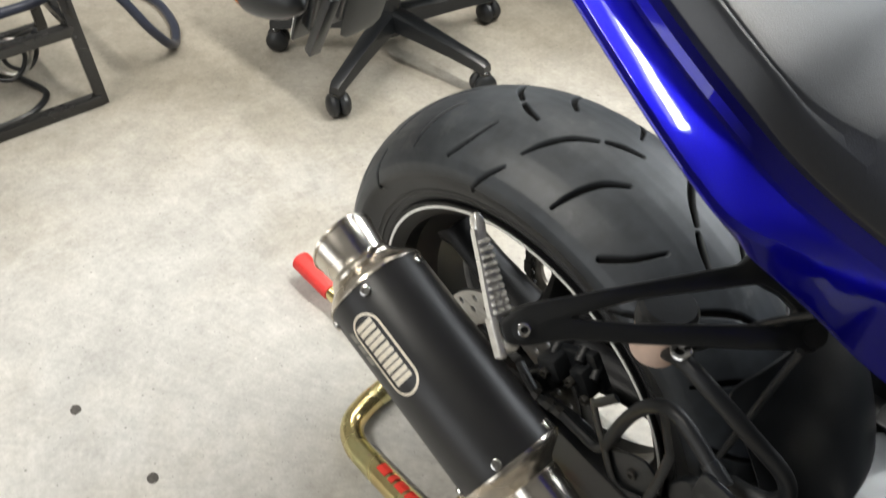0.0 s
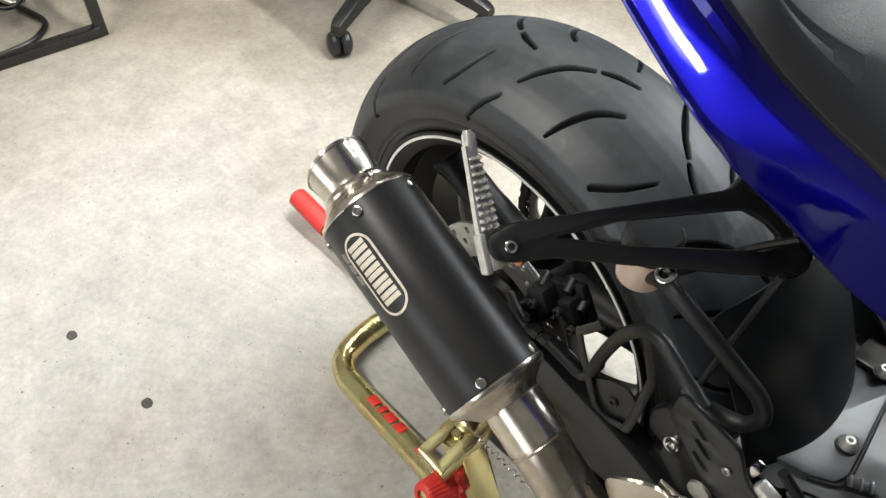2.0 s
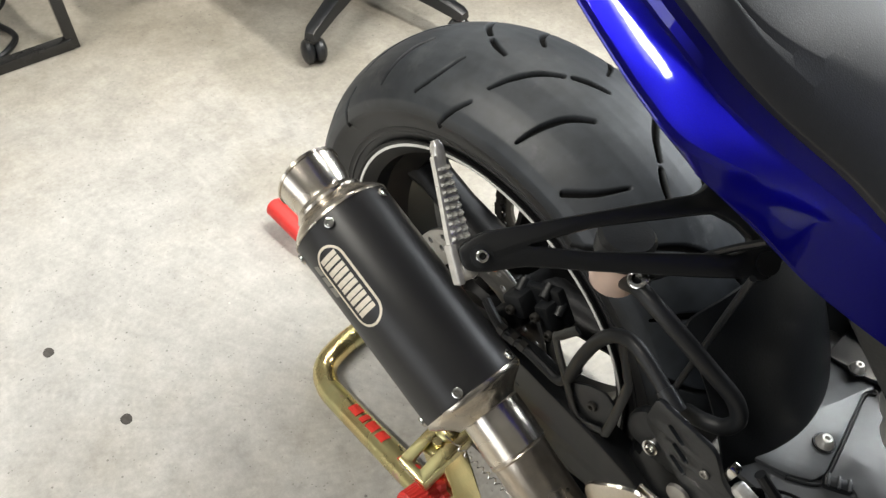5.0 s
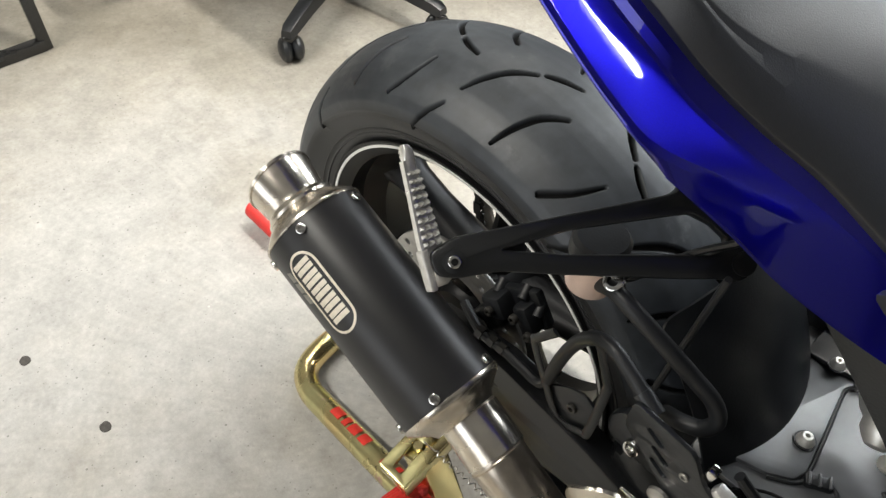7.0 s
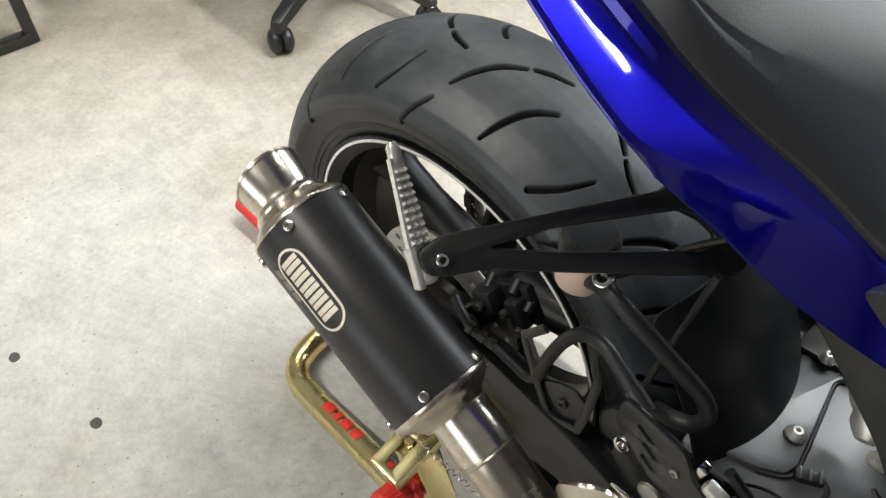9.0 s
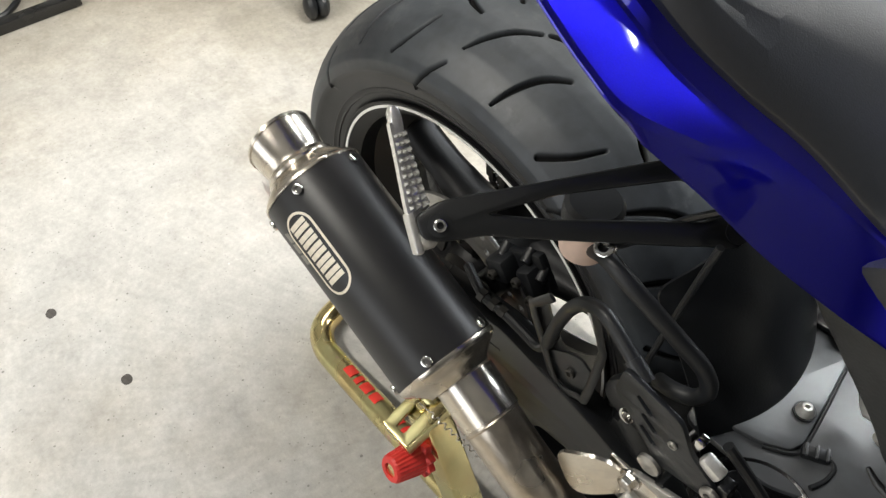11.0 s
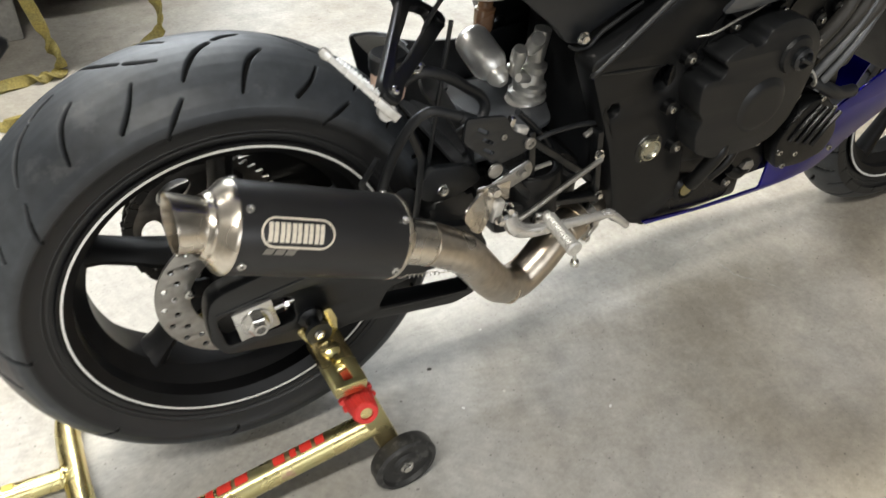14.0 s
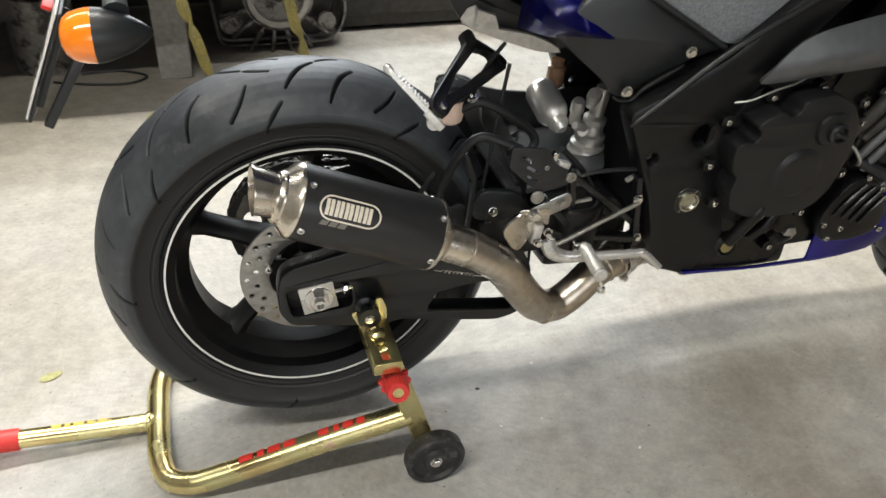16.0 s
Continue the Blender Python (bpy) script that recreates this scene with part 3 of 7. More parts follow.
for k in range(5):
    m = Matrix.Translation((WX, 0, WZ)) @ Matrix.Rotation(-radians(156 + 72 * k), 4, "Y")
    rings = []
    for x, w, h in ((0.035, 0.034, 0.040), (0.07, 0.028, 0.036), (0.12, 0.022, 0.030), (0.165, 0.023, 0.029), (0.19, 0.034, 0.036), (0.2, 0.044, 0.042)):
        rings.append([(x, h * math.cos(a) * 0.85, w * math.sin(a) * 0.72) for a in (math.pi / 6 * s for s in range(12))])
    bm = loft(rings)
    bm.transform(m)
    part("spoke", bm, RIM_BLACK, wheel)
part("hub", lathe([(0.0, -0.075), (0.03, -0.075), (0.036, -0.06), (0.048, -0.05), (0.05, 0.0), (0.055, 0.045), (0.06, 0.06), (0.03, 0.075), (0, 0.075)], 40, AXLE), RIM_BLACK, wheel)
holes = []
for k in range(20):
    a = 2 * math.pi * k / 20
    holes.append(circle(0.1005 * math.cos(a), 0.1005 * math.sin(a), 0.0042, 10))
    a += math.pi / 20
    holes.append(circle(0.0865 * math.cos(a), 0.0865 * math.sin(a), 0.0042, 10))
DISC_Y = -0.072
disc = part("brake_disc", sheet(circle(0, 0, 0.111, 96), [circle(0, 0, 0.066, 48)] + holes, 0.005, 0.0006, Matrix.Translation((WX, DISC_Y, WZ)) @ Matrix.Rotation(radians(90), 4, "X")), DISC_STEEL, wheel, "drilled steel brake disc")
for k in range(5):
    a = radians(20 + 72 * k)
    arm = rounded([(0.04, -0.016), (0.074, -0.012), (0.074, 0.012), (0.04, 0.016)], 0.006)
    part("disc_carrier", sheet(arm, (), 0.006, 0.001, Matrix.Translation((WX, DISC_Y + 0.006, WZ)) @ Matrix.Rotation(-a, 4, "Y") @ Matrix.Rotation(radians(90), 4, "X")), RIM_BLACK, wheel)
    bolt((WX + 0.068 * math.cos(a), DISC_Y - 0.003, WZ + 0.068 * math.sin(a)), (0, -1, 0), wheel, 0.007, 0.005)
teeth = []
for k in range(45):
    for d, r in ((0, 0.104), (0.25, 0.112), (0.45, 0.112), (0.7, 0.104)):
        a = 2 * math.pi * (k + d) / 45
        teeth.append((r * math.cos(a), r * math.sin(a)))
windows = [[((0.077 + 0.017 * math.cos(b)) * math.cos(2 * math.pi * k / 6 + 0.36 * math.sin(b)), (0.077 + 0.017 * math.cos(b)) * math.sin(2 * math.pi * k / 6 + 0.36 * math.sin(b))) for b in (2 * math.pi * s / 20 for s in range(20))] for k in range(6)]
part("sprocket", sheet(teeth, [circle(0, 0, 0.05, 32)] + windows, 0.006, 0.0006, Matrix.Translation((WX, 0.085, WZ)) @ Matrix.Rotation(radians(90), 4, "X")), SPROCKET, wheel, "dull drilled steel chain sprocket")


def chain_loop():
    """Roller chain as links round the sprocket and forward."""
    pts = []
    for k in range(19):
        a = radians(80 + 200 * k / 18)
        pts.append((WX + 0.112 * math.cos(a), 0.085, WZ + 0.112 * math.sin(a)))
    front = [(0.47, 0.085, 0.37), (0.50, 0.085, 0.41), (0.47, 0.085, 0.45)]
    loop = [Vector(p) for p in pts + front]
    out, left = [], 0.0
    for a, b in zip(loop, loop[1:] + loop[:1]):
        d = (b - a).length
        while left < d:
            out.append((a + (b - a) * (left / d), (b - a).normalized()))
            left += 0.0159
        left -= d
    bms = []
    for k, (p, dr) in enumerate(out):
        w = 0.009 if k % 2 else 0.006
        ang = math.atan2(dr.z, dr.x)
        for s in (-1, 1):
            bms.append(box(0.021, 0.0016, 0.013, Matrix.Translation(p + Vector((0, s * w, 0))) @ Matrix.Rotation(-ang, 4, "Y"), 0))
        bms.append(lathe([(0, -0.009), (0.005, -0.009), (0.005, 0.009), (0, 0.009)], 8, Matrix.Translation(p) @ Matrix.Rotation(radians(90), 4, "X")))
    return joined(*bms)


part("chain", chain_loop(), DARK_STEEL, bike, "oily roller chain", smooth=False)

# swingarm: two arms, cross piece, axle blocks
for sgn in (-1, 1):
    y0 = sgn * 0.122
    arm_out = rounded([(-0.0575, 0.340), (-0.0575, 0.385), (-0.051, 0.410), (-0.036, 0.4205), (0.06, 0.441), (0.13, 0.452), (0.24, 0.430), (0.33, 0.405), (0.352, 0.36), (0.350, 0.295), (0.337, 0.270), (0.300, 0.2605), (0.22, 0.275), (0.132, 0.294), (0.10, 0.287), (-0.042, 0.314)], 0.011)
    slot = rounded([(-0.046, 0.382), (0.052, 0.384), (0.056, 0.337), (-0.038, 0.329)], 0.011)
    gap = rounded([(0.176, 0.3065), (0.193, 0.338), (0.25, 0.346), (0.316, 0.344), (0.328, 0.312), (0.323, 0.283)], 0.007)
    arm = part("swingarm_arm", sheet(arm_out, [slot, gap], 0.032, 0.004, side(y0)), SATIN, bike, "satin black swingarm arm")
    part("arm_rib", tube([(-0.046, y0 + sgn * 0.0155, 0.3895), (0.03, y0 + sgn * 0.0160, 0.4005), (0.13, y0 + sgn * 0.0155, 0.4155)], [0.0016, 0.0022, 0.0014], 10, 5), SATIN, arm)
    part("brace_edge", tube([(0.178, y0 + sgn * 0.0155, 0.3025), (0.25, y0 + sgn * 0.0160, 0.2915), (0.322, y0 + sgn * 0.0155, 0.2805)], 0.0016, 10, 5), SATIN, arm)
    part("slot_back", box(0.106, 0.004, 0.064, pose(0.005, y0 - sgn * 0.010, 0.358), 0.001), DARK_STEEL, arm)
    plate_y = y0 + sgn * 0.019
    part("axle_plate", box(0.054, 0.006, 0.050, Matrix.Translation((0.002, plate_y, ZC)) @ Matrix.Rotation(radians(-9), 4, "Y"), 0.0015), BRIGHT, arm, "bright alloy chain adjuster plate")
    hexbolt((0.002, plate_y + sgn * 0.003, ZC), (0, sgn, 0), arm, 0.0155, 0.014, name="axle_nut")
    part("axle_end", lathe([(0, 0), (0.009, 0), (0.009, 0.022), (0.006, 0.022), (0.006, 0.016), (0, 0.016)], 20, aim((0.002, plate_y, ZC), (0.002, plate_y + sgn, ZC))), CHROME, arm)
    part("adjuster_bolt", tube([(0.028, plate_y - sgn * 0.004, ZC + 0.006), (0.055, plate_y - sgn * 0.004, ZC + 0.010)], 0.0045, 10, 1), CHROME, arm)
    hexbolt((0.040, plate_y - sgn * 0.004, ZC + 0.0075), (1, 0, 0.1), arm, 0.007, 0.008, name="lock_nut")
    part("paddock_bobbin", lathe([(0, 0), (0.017, 0), (0.017, 0.006), (0.009, 0.010), (0.009, 0.026), (0.018, 0.031), (0.018, 0.038), (0, 0.038)], 28, aim((0.074, y0 + sgn * 0.015, 0.336), (0.074, y0 + sgn, 0.336))), PLASTIC, arm, "black paddock stand bobbin")
    hexbolt((0.074, y0 + sgn * 0.053, 0.336), (0, sgn, 0), arm, 0.006, 0.005)
cross = loft([[(0.30 + 0.05 * math.cos(a), y, 0.425 + 0.042 * math.sin(a)) for a in (math.pi / 8 * s for s in range(16))] for y in (-0.13, -0.09, 0.09, 0.13)])
part("swingarm_cross", soften(cross, 1), SATIN, bike)
pivot = loft([[(x, y, z) for x, z in rounded([(0.31, 0.46), (0.50, 0.46), (0.53, 0.42), (0.50, 0.375), (0.31, 0.37)], 0.02)] for y in (-0.105, 0.105)])
part("swingarm_pivot", pivot, SATIN, bike)
# rear hugger behind the wheel and inner shields
def hugger_r(y):
    return 0.389 - 3.6 * (y + 0.015) ** 2


hug = [[(hugger_r(y) * math.cos(a), y, HZ + hugger_r(y) * math.sin(a)) for y in (-0.104, -0.085, -0.055, -0.015, 0.03, 0.065, 0.095)] for a in (radians(v) for v in (-6, 2, 10, 18, 26, 34, 40, 45))]
part("hugger", shell(hug, 0.004, 2), PLASTIC, bike, "matt black rear hugger mudguard")
part("hugger_edge", tube([(hugger_r(y) * 1.002 * math.cos(radians(44.6)), y, HZ + hugger_r(y) * 1.002 * math.sin(radians(44.6))) for y in (-0.02, 0.0, 0.03, 0.065, 0.09)], 0.0032, 8, 5), PLASTIC, bike)
part("hugger_edge", tube([(0.2932, -0.1035, 0.7034), (0.2858, -0.1035, 0.649), (0.2801, -0.104, 0.606), (0.2714, -0.104, 0.539), (0.266, -0.104, 0.49)], 0.003, 8, 5), PLASTIC, bike)
ear = rounded([(0.245, 0.485), (0.262, 0.51), (0.32, 0.50), (0.345, 0.47), (0.30, 0.448), (0.25, 0.458)], 0.012)
part("hugger_tab", sheet(ear, (), 0.012, 0.003, side(-0.116)), PLASTIC, bike)
bolt((0.279, -0.123, 0.472), (0, -1, 0.3), bike, 0.0085, 0.006)

# exhaust
CA, CD = Vector((-0.0253, -0.2250, 0.5915)), Vector((0.9205, -0.0132, -0.3906)).normalized()
CAN = aim(CA, CA + CD)
can = part("silencer", lathe([(0.0478, -0.0095), (0.0494, -0.009), (0.0500, -0.006), (0.0500, 0.186), (0.0494, 0.189), (0.0478, 0.190)], 96, CAN), CAN_BLACK, bike, "matt black round silencer sleeve")
part("end_cap", lathe([(0.0480, -0.007), (0.0506, -0.0085), (0.0506, -0.0105), (0.0485, -0.0135), (0.0435, -0.0185), (0.038, -0.0235), (0.0352, -0.0262), (0.0352, -0.029), (0.0330, -0.0315), (0.0318, -0.034), (0.0295, -0.034), (0.0295, -0.007)], 96, CAN, closed=True), STEEL, can, "polished stainless conical end cap")
OUT_ROLL = CAN.to_3x3().inverted() @ Vector((0, 0.12, 0.99))
outlet = lathe([(0.0300, -0.026), (0.0300, -0.033), (0.0292, -0.0355), (0.0302, -0.039), (0.0316, -0.052), (0.0324, -0.0605), (0.0336, -0.061), (0.0336, -0.063), (0.0314, -0.063), (0.0296, -0.045), (0.0284, -0.02)], 80)
for v in outlet.verts:  # slash cut, and slightly oval
    if v.co.z < -0.038:
        v.co.z -= (-0.038 - v.co.z) / 0.025 * 0.009 * (v.co.y / 0.033)
    v.co.x, v.co.y = v.co.x * 1.04, v.co.y * 0.94
outlet.transform(CAN @ Matrix.Rotation(math.atan2(OUT_ROLL.y, OUT_ROLL.x) - math.pi / 2, 4, "Z"))
part("outlet", outlet, STEEL, can, "slash-cut stainless outlet pipe")
part("outlet_bore", lathe([(0.027, -0.045), (0.0275, 0.02), (0, 0.02)], 48, CAN), DARK_STEEL, can, "sooty dark bore")
part("front_cap", lathe([(0.0480, 0.187), (0.0506, 0.1885), (0.0506, 0.192), (0.0485, 0.195), (0.041, 0.200), (0.033, 0.206), (0.0302, 0.210), (0.0302, 0.187)], 96, CAN, closed=True), STEEL, can, "stainless front cap")
e0 = CAN.to_3x3().inverted() @ (Vector((-0.008, -0.254, 0.630)) - CA)
first = math.atan2(e0.y, e0.x)
for h in (0.0, 0.1825):
    for k in range(5):
        a = first + math.radians(71) * k if k < 2 else first + math.radians(71 + 72.5 * (k - 1))
        ctr = CAN @ Vector((0.0498 * math.cos(a), 0.0498 * math.sin(a), h))
        nrm = CAN.to_3x3() @ Vector((math.cos(a), math.sin(a), 0))
        bolt(ctr, nrm, can, 0.0050, 0.0030)


def on_can(u, v, lift=0.0004):
    """A point on the sleeve: u metres along it from the rear screws, v metres round it from the first screw row."""
    a = first + AWAY * v / 0.050
    r = 0.050 + lift
    return CAN @ Vector((r * math.cos(a), r * math.sin(a), u))


e2 = CAN.to_3x3().inverted() @ (Vector((-0.029, -0.276, 0.585)) - CA)
AWAY = 1.0 if (math.atan2(e2.y, e2.x) - first) % (2 * math.pi) < math.pi else -1.0


def on_sleeve(poly_uv, cols=1):
    """A thin raised mark on the sleeve from a closed (u, v) outline of two edges (left, right rows)."""
    bm = bmesh.new()
    rows = [[bm.verts.new(on_can(u, v)) for u, v in row] for row in poly_uv]
    for a, b in zip(rows, rows[1:]):
        for i in range(len(a) - 1):
            bm.faces.new((a[i], b[i], b[i + 1], a[i + 1]))
    return bm


def stadium_ring(u0, u1, v0, v1, w, seg=14):
    """A capsule-shaped line of width w as two rows of (u, v)."""
    rad, rows = (v1 - v0) / 2, [[], []]
    for k, ww in ((0, 0.0), (1, w)):
        r = rad - ww
        for cx, start in ((u1 - rad, -90), (u0 + rad, 90)):
            for s in range(seg + 1):
                a = radians(start + 180 * s / seg)
                rows[k].append((cx + r * math.cos(a), (v0 + v1) / 2 + r * math.sin(a)))
        rows[k].append(rows[k][0])
    return rows


LU0, LU1, LV0, LV1 = 0.0115, 0.0945, 0.0055, 0.0380
part("badge_border", on_sleeve(stadium_ring(LU0, LU1, LV0, LV1, 0.0024)), ENGRAVED, can, "pale capsule-shaped badge outline")


def badge_bar(u0, u1, v0, v1, mat, slant=0.0):
    n = 4
    rows = [[(u0 + (u1 - u0) * i / n + slant * (v - v0), v) for i in range(n + 1)] for v in (v0 + (v1 - v0) * j / 6 for j in range(7))]
    part("badge_bar", on_sleeve(rows), mat, can)


for k in range(5):
    u = LU0 + 0.0085 + k * 0.0128
    badge_bar(u - 0.0004, u + 0.0044, LV0 + 0.0058, LV1 - 0.0062, ENGRAVED)
    badge_bar(u + 0.0056, u + 0.0104, LV0 + 0.0058, LV1 - 0.0062, ENGRAVED)
for k in range(3):
    badge_bar(LU0 + 0.008 + k * 0.012, LU0 + 0.018 + k * 0.012, LV1 + 0.0008, LV1 + 0.0075, ENGRAVED_DARK, -0.4)

PIPE = [(0.158, -0.220, 0.504), (0.185, -0.222, 0.4925), (0.215, -0.224, 0.477), (0.262, -0.220, 0.438), (0.318, -0.200, 0.358), (0.348, -0.188, 0.324), (0.385, -0.176, 0.311), (0.420, -0.170, 0.330), (0.456, -0.160, 0.354), (0.50, -0.145, 0.362)]
pipe = part("link_pipe", tube(PIPE, 0.0272, 40, 10), BLUED, bike, "heat-tinted stainless link pipe")
part("pipe_sleeve", tube([(0.166, -0.2205, 0.5005), (0.184, -0.2219, 0.493), (0.203, -0.2232, 0.484)], 0.0287, 40, 6), STEEL, pipe, "stainless slip joint sleeve")
for q, d in (((0.356, -0.185, 0.317), (0.9, 0.25, -0.3)), ((0.47, -0.1555, 0.357), (0.9, 0.3, 0.3)), ((0.205, -0.2235, 0.4825), (0.9, 0, -0.45))):
    part("weld_bead", lathe([(0.0268 + 0.0018 * math.cos(a), 0.0018 * math.sin(a)) for a in (math.pi / 4 * s for s in range(8))], 40, aim(q, Vector(q) + Vector(d)), closed=True), BLUED, pipe)
part("collector", tube([(0.49, -0.149, 0.360), (0.53, -0.132, 0.366), (0.58, -0.11, 0.352), (0.64, -0.09, 0.320), (0.74, -0.06, 0.28), (0.85, -0.03, 0.27)], [0.030, 0.031, 0.032, 0.034, 0.036, 0.036], 32, 8), BLUED, bike, "stained exhaust collector pipe")
part("pipe_clamp", lathe([(0.0325, -0.008), (0.0345, -0.008), (0.0345, 0.008), (0.0325, 0.008)], 40, aim((0.505, -0.1425, 0.363), (0.54, -0.127, 0.368)), closed=True), CHROME, bike, "steel band clamp")
hexbolt((0.51, -0.160, 0.334), (0.2, -1, 0), bike, 0.006, 0.01)
# springs that hold the sleeve
for off in (Vector((0.0, -0.03, -0.038)), Vector((0.0, 0.025, -0.045))):
    a0, b0 = CAN @ Vector((0, 0, 0.188)) + off * 1.05, Vector((0.232, -0.222, 0.463)) + off * 0.62
    spring = [a0 + (b0 - a0) * (i / 90) + 0.0022 * (i > 12 and i < 70) * (math.cos(i * 0.9) * Vector((0, 1, 0)) + math.sin(i * 0.9) * Vector((0.4, 0, 0.9))) for i in range(91)]
    part("spring", tube(spring, 0.0007, 6, 1), CHROME, pipe, "fine steel retaining spring")
part("spring_lug", box(0.018, 0.006, 0.012, pose(0.234, -0.240, 0.444, 0, 35, 0), 0.002), ALLOY, pipe)
# silencer hanger plate
HP = [Vector(q) for q in ((0.261, -0.205, 0.490), (0.301, -0.187, 0.507), (0.334, -0.170, 0.475), (0.291, -0.205, 0.445))]
part("silencer_bracket", shell([[HP[0], HP[0].lerp(HP[1], 0.5) + Vector((0, -0.003, 0.002)), HP[1]], [HP[0].lerp(HP[3], 0.5), (HP[0] + HP[1] + HP[2] + HP[3]) / 4 + Vector((0, -0.004, 0.003)), HP[1].lerp(HP[2], 0.5)], [HP[3], HP[3].lerp(HP[2], 0.5) + Vector((0, -0.003, 0.002)), HP[2]]], 0.004, 2), STEEL, bike, "bent stainless silencer bracket")
part("silencer_bracket_foot", box(0.05, 0.004, 0.03, pose(0.325, -0.178, 0.488), 0.0015), STEEL, bike)

# passenger peg hanger
PB = Vector((0.152, -0.2325, 0.7058))
T1, T2 = Vector((0.234, -0.073, 0.735)), Vector((0.282, -0.0706, 0.700))
hx = (T1 - PB).normalized()
hz = (T1 - PB).cross(T2 - PB).normalized()
hy = hz.cross(hx)
HM = Matrix(((hx.x, hy.x, hz.x, PB.x), (hx.y, hy.y, hz.y, PB.y), (hx.z, hy.z, hz.z, PB.z), (0, 0, 0, 1)))
outer = rounded([(-0.015, -0.011), (0.005, -0.0160), (0.085, -0.0065), (0.164, 0.0030), (0.182, -0.008), (0.193, -0.002), (0.191, 0.014), (0.203, 0.040), (0.212, 0.066), (0.194, 0.079), (0.176, 0.071), (0.152, 0.0630), (0.072, 0.0335), (0.028, 0.0165), (-0.002, 0.012), (-0.015, 0.006)], 0.006)
inner = rounded([(0.034, 0.0025), (0.084, 0.0045), (0.156, 0.0175), (0.171, 0.0205), (0.184, 0.033), (0.191, 0.046), (0.186, 0.052), (0.176, 0.0525), (0.154, 0.045), (0.078, 0.0205)], 0.003)
hanger = part("peg_hanger", sheet(outer, [inner], 0.013, 0.0025, HM), SATIN, bike, "black open triangular passenger peg hanger")
for T in (HM @ Vector((0.184, 0.004, 0)), HM @ Vector((0.197, 0.066, 0))):
    part("mount_boss", lathe([(0, -0.008), (0.009, -0.008), (0.010, 0.0), (0.009, 0.008), (0, 0.008)], 20, aim(T, T + hz)), SATIN, hanger)
nrm = hz if hz.z > 0 else -hz
part("peg_washer", lathe([(0, 0), (0.0085, 0), (0.0085, 0.0012), (0, 0.0014)], 28, aim(PB + nrm * 0.0060, PB + nrm)), HOSE, hanger)
bolt(PB + nrm * 0.0068, nrm, hanger, 0.0050, 0.005)
# folding peg
G0, G1 = Vector((0.150, -0.243, 0.694)), Vector((0.091, -0.220, 0.759))
gx = (G1 - G0).normalized()
gy = gx.cross(Vector((0.70, -0.05, 0.70))).normalized()
gz = gx.cross(gy)
GM = Matrix(((gx.x, gy.x, gz.x, G0.x), (gx.y, gy.y, gz.y, G0.y), (gx.z, gy.z, gz.z, G0.z), (0, 0, 0, 1)))
ring = lambda x, w, h: [(x, w * math.copysign(abs(math.cos(a)) ** 0.5, math.cos(a)), h * math.copysign(abs(math.sin(a)) ** 0.5, math.sin(a))) for a in (math.pi / 8 * s for s in range(16))]
body = loft([ring(0.012, 0.0080, 0.0016), ring(0.03, 0.0082, 0.0016), ring(0.06, 0.0060, 0.0016), ring(0.080, 0.0046, 0.0018), ring(0.087, 0.0046, 0.0048), ring(0.093, 0.0040, 0.0052), ring(0.097, 0.0022, 0.003)])
body.transform(GM)
peg = part("passenger_peg", body, PEG_ALLOY, bike, "folded cast aluminium passenger foot peg")
edge = loft([[(x, dy - w, dz) for dy, dz in ((-0.0012, -0.0034), (0.0012, -0.0034), (0.0012, 0.0026), (-0.0012, 0.0026))] for x, w in ((0.012, 0.0086), (0.03, 0.0084), (0.06, 0.0062), (0.086, 0.0046))])
edge.transform(GM)
part("peg_edge", edge, PEG_ALLOY, peg, "smooth flat edge of the peg")
studs = []
for i in range(10):
    for j in range(3):
        w = 0.0058 - 0.0021 * i / 9
        s = bmesh.new()
        bmesh.ops.create_cone(s, cap_ends=True, segments=4, radius1=0.0037 - 0.0001 * i, radius2=0.0003, depth=0.0062)
        s.transform(GM @ Matrix.Translation((0.026 + i * 0.0056, (j - 1) * w, -0.0038)) @ Matrix.Rotation(math.pi, 4, "X") @ Matrix.Rotation(radians(45), 4, "Z"))
        studs.append(s)
part("peg_studs", joined(*studs), PEG_ALLOY, peg, "rows of pyramid studs", smooth=False)
part("clevis", box(0.030, 0.006, 0.010, GM @ Matrix.Translation((0.008, -0.0078, 0.001)), 0.0015, 3), ALLOY, peg)
part("pivot_drum", lathe([(0, -0.006), (0.009, -0.006), (0.010, -0.004), (0.010, 0.004), (0.009, 0.006), (0, 0.006)], 28, GM @ Matrix.Translation((0.004, 0.001, 0.004)) @ Matrix.Rotation(radians(90), 4, "X")), ALLOY, peg)

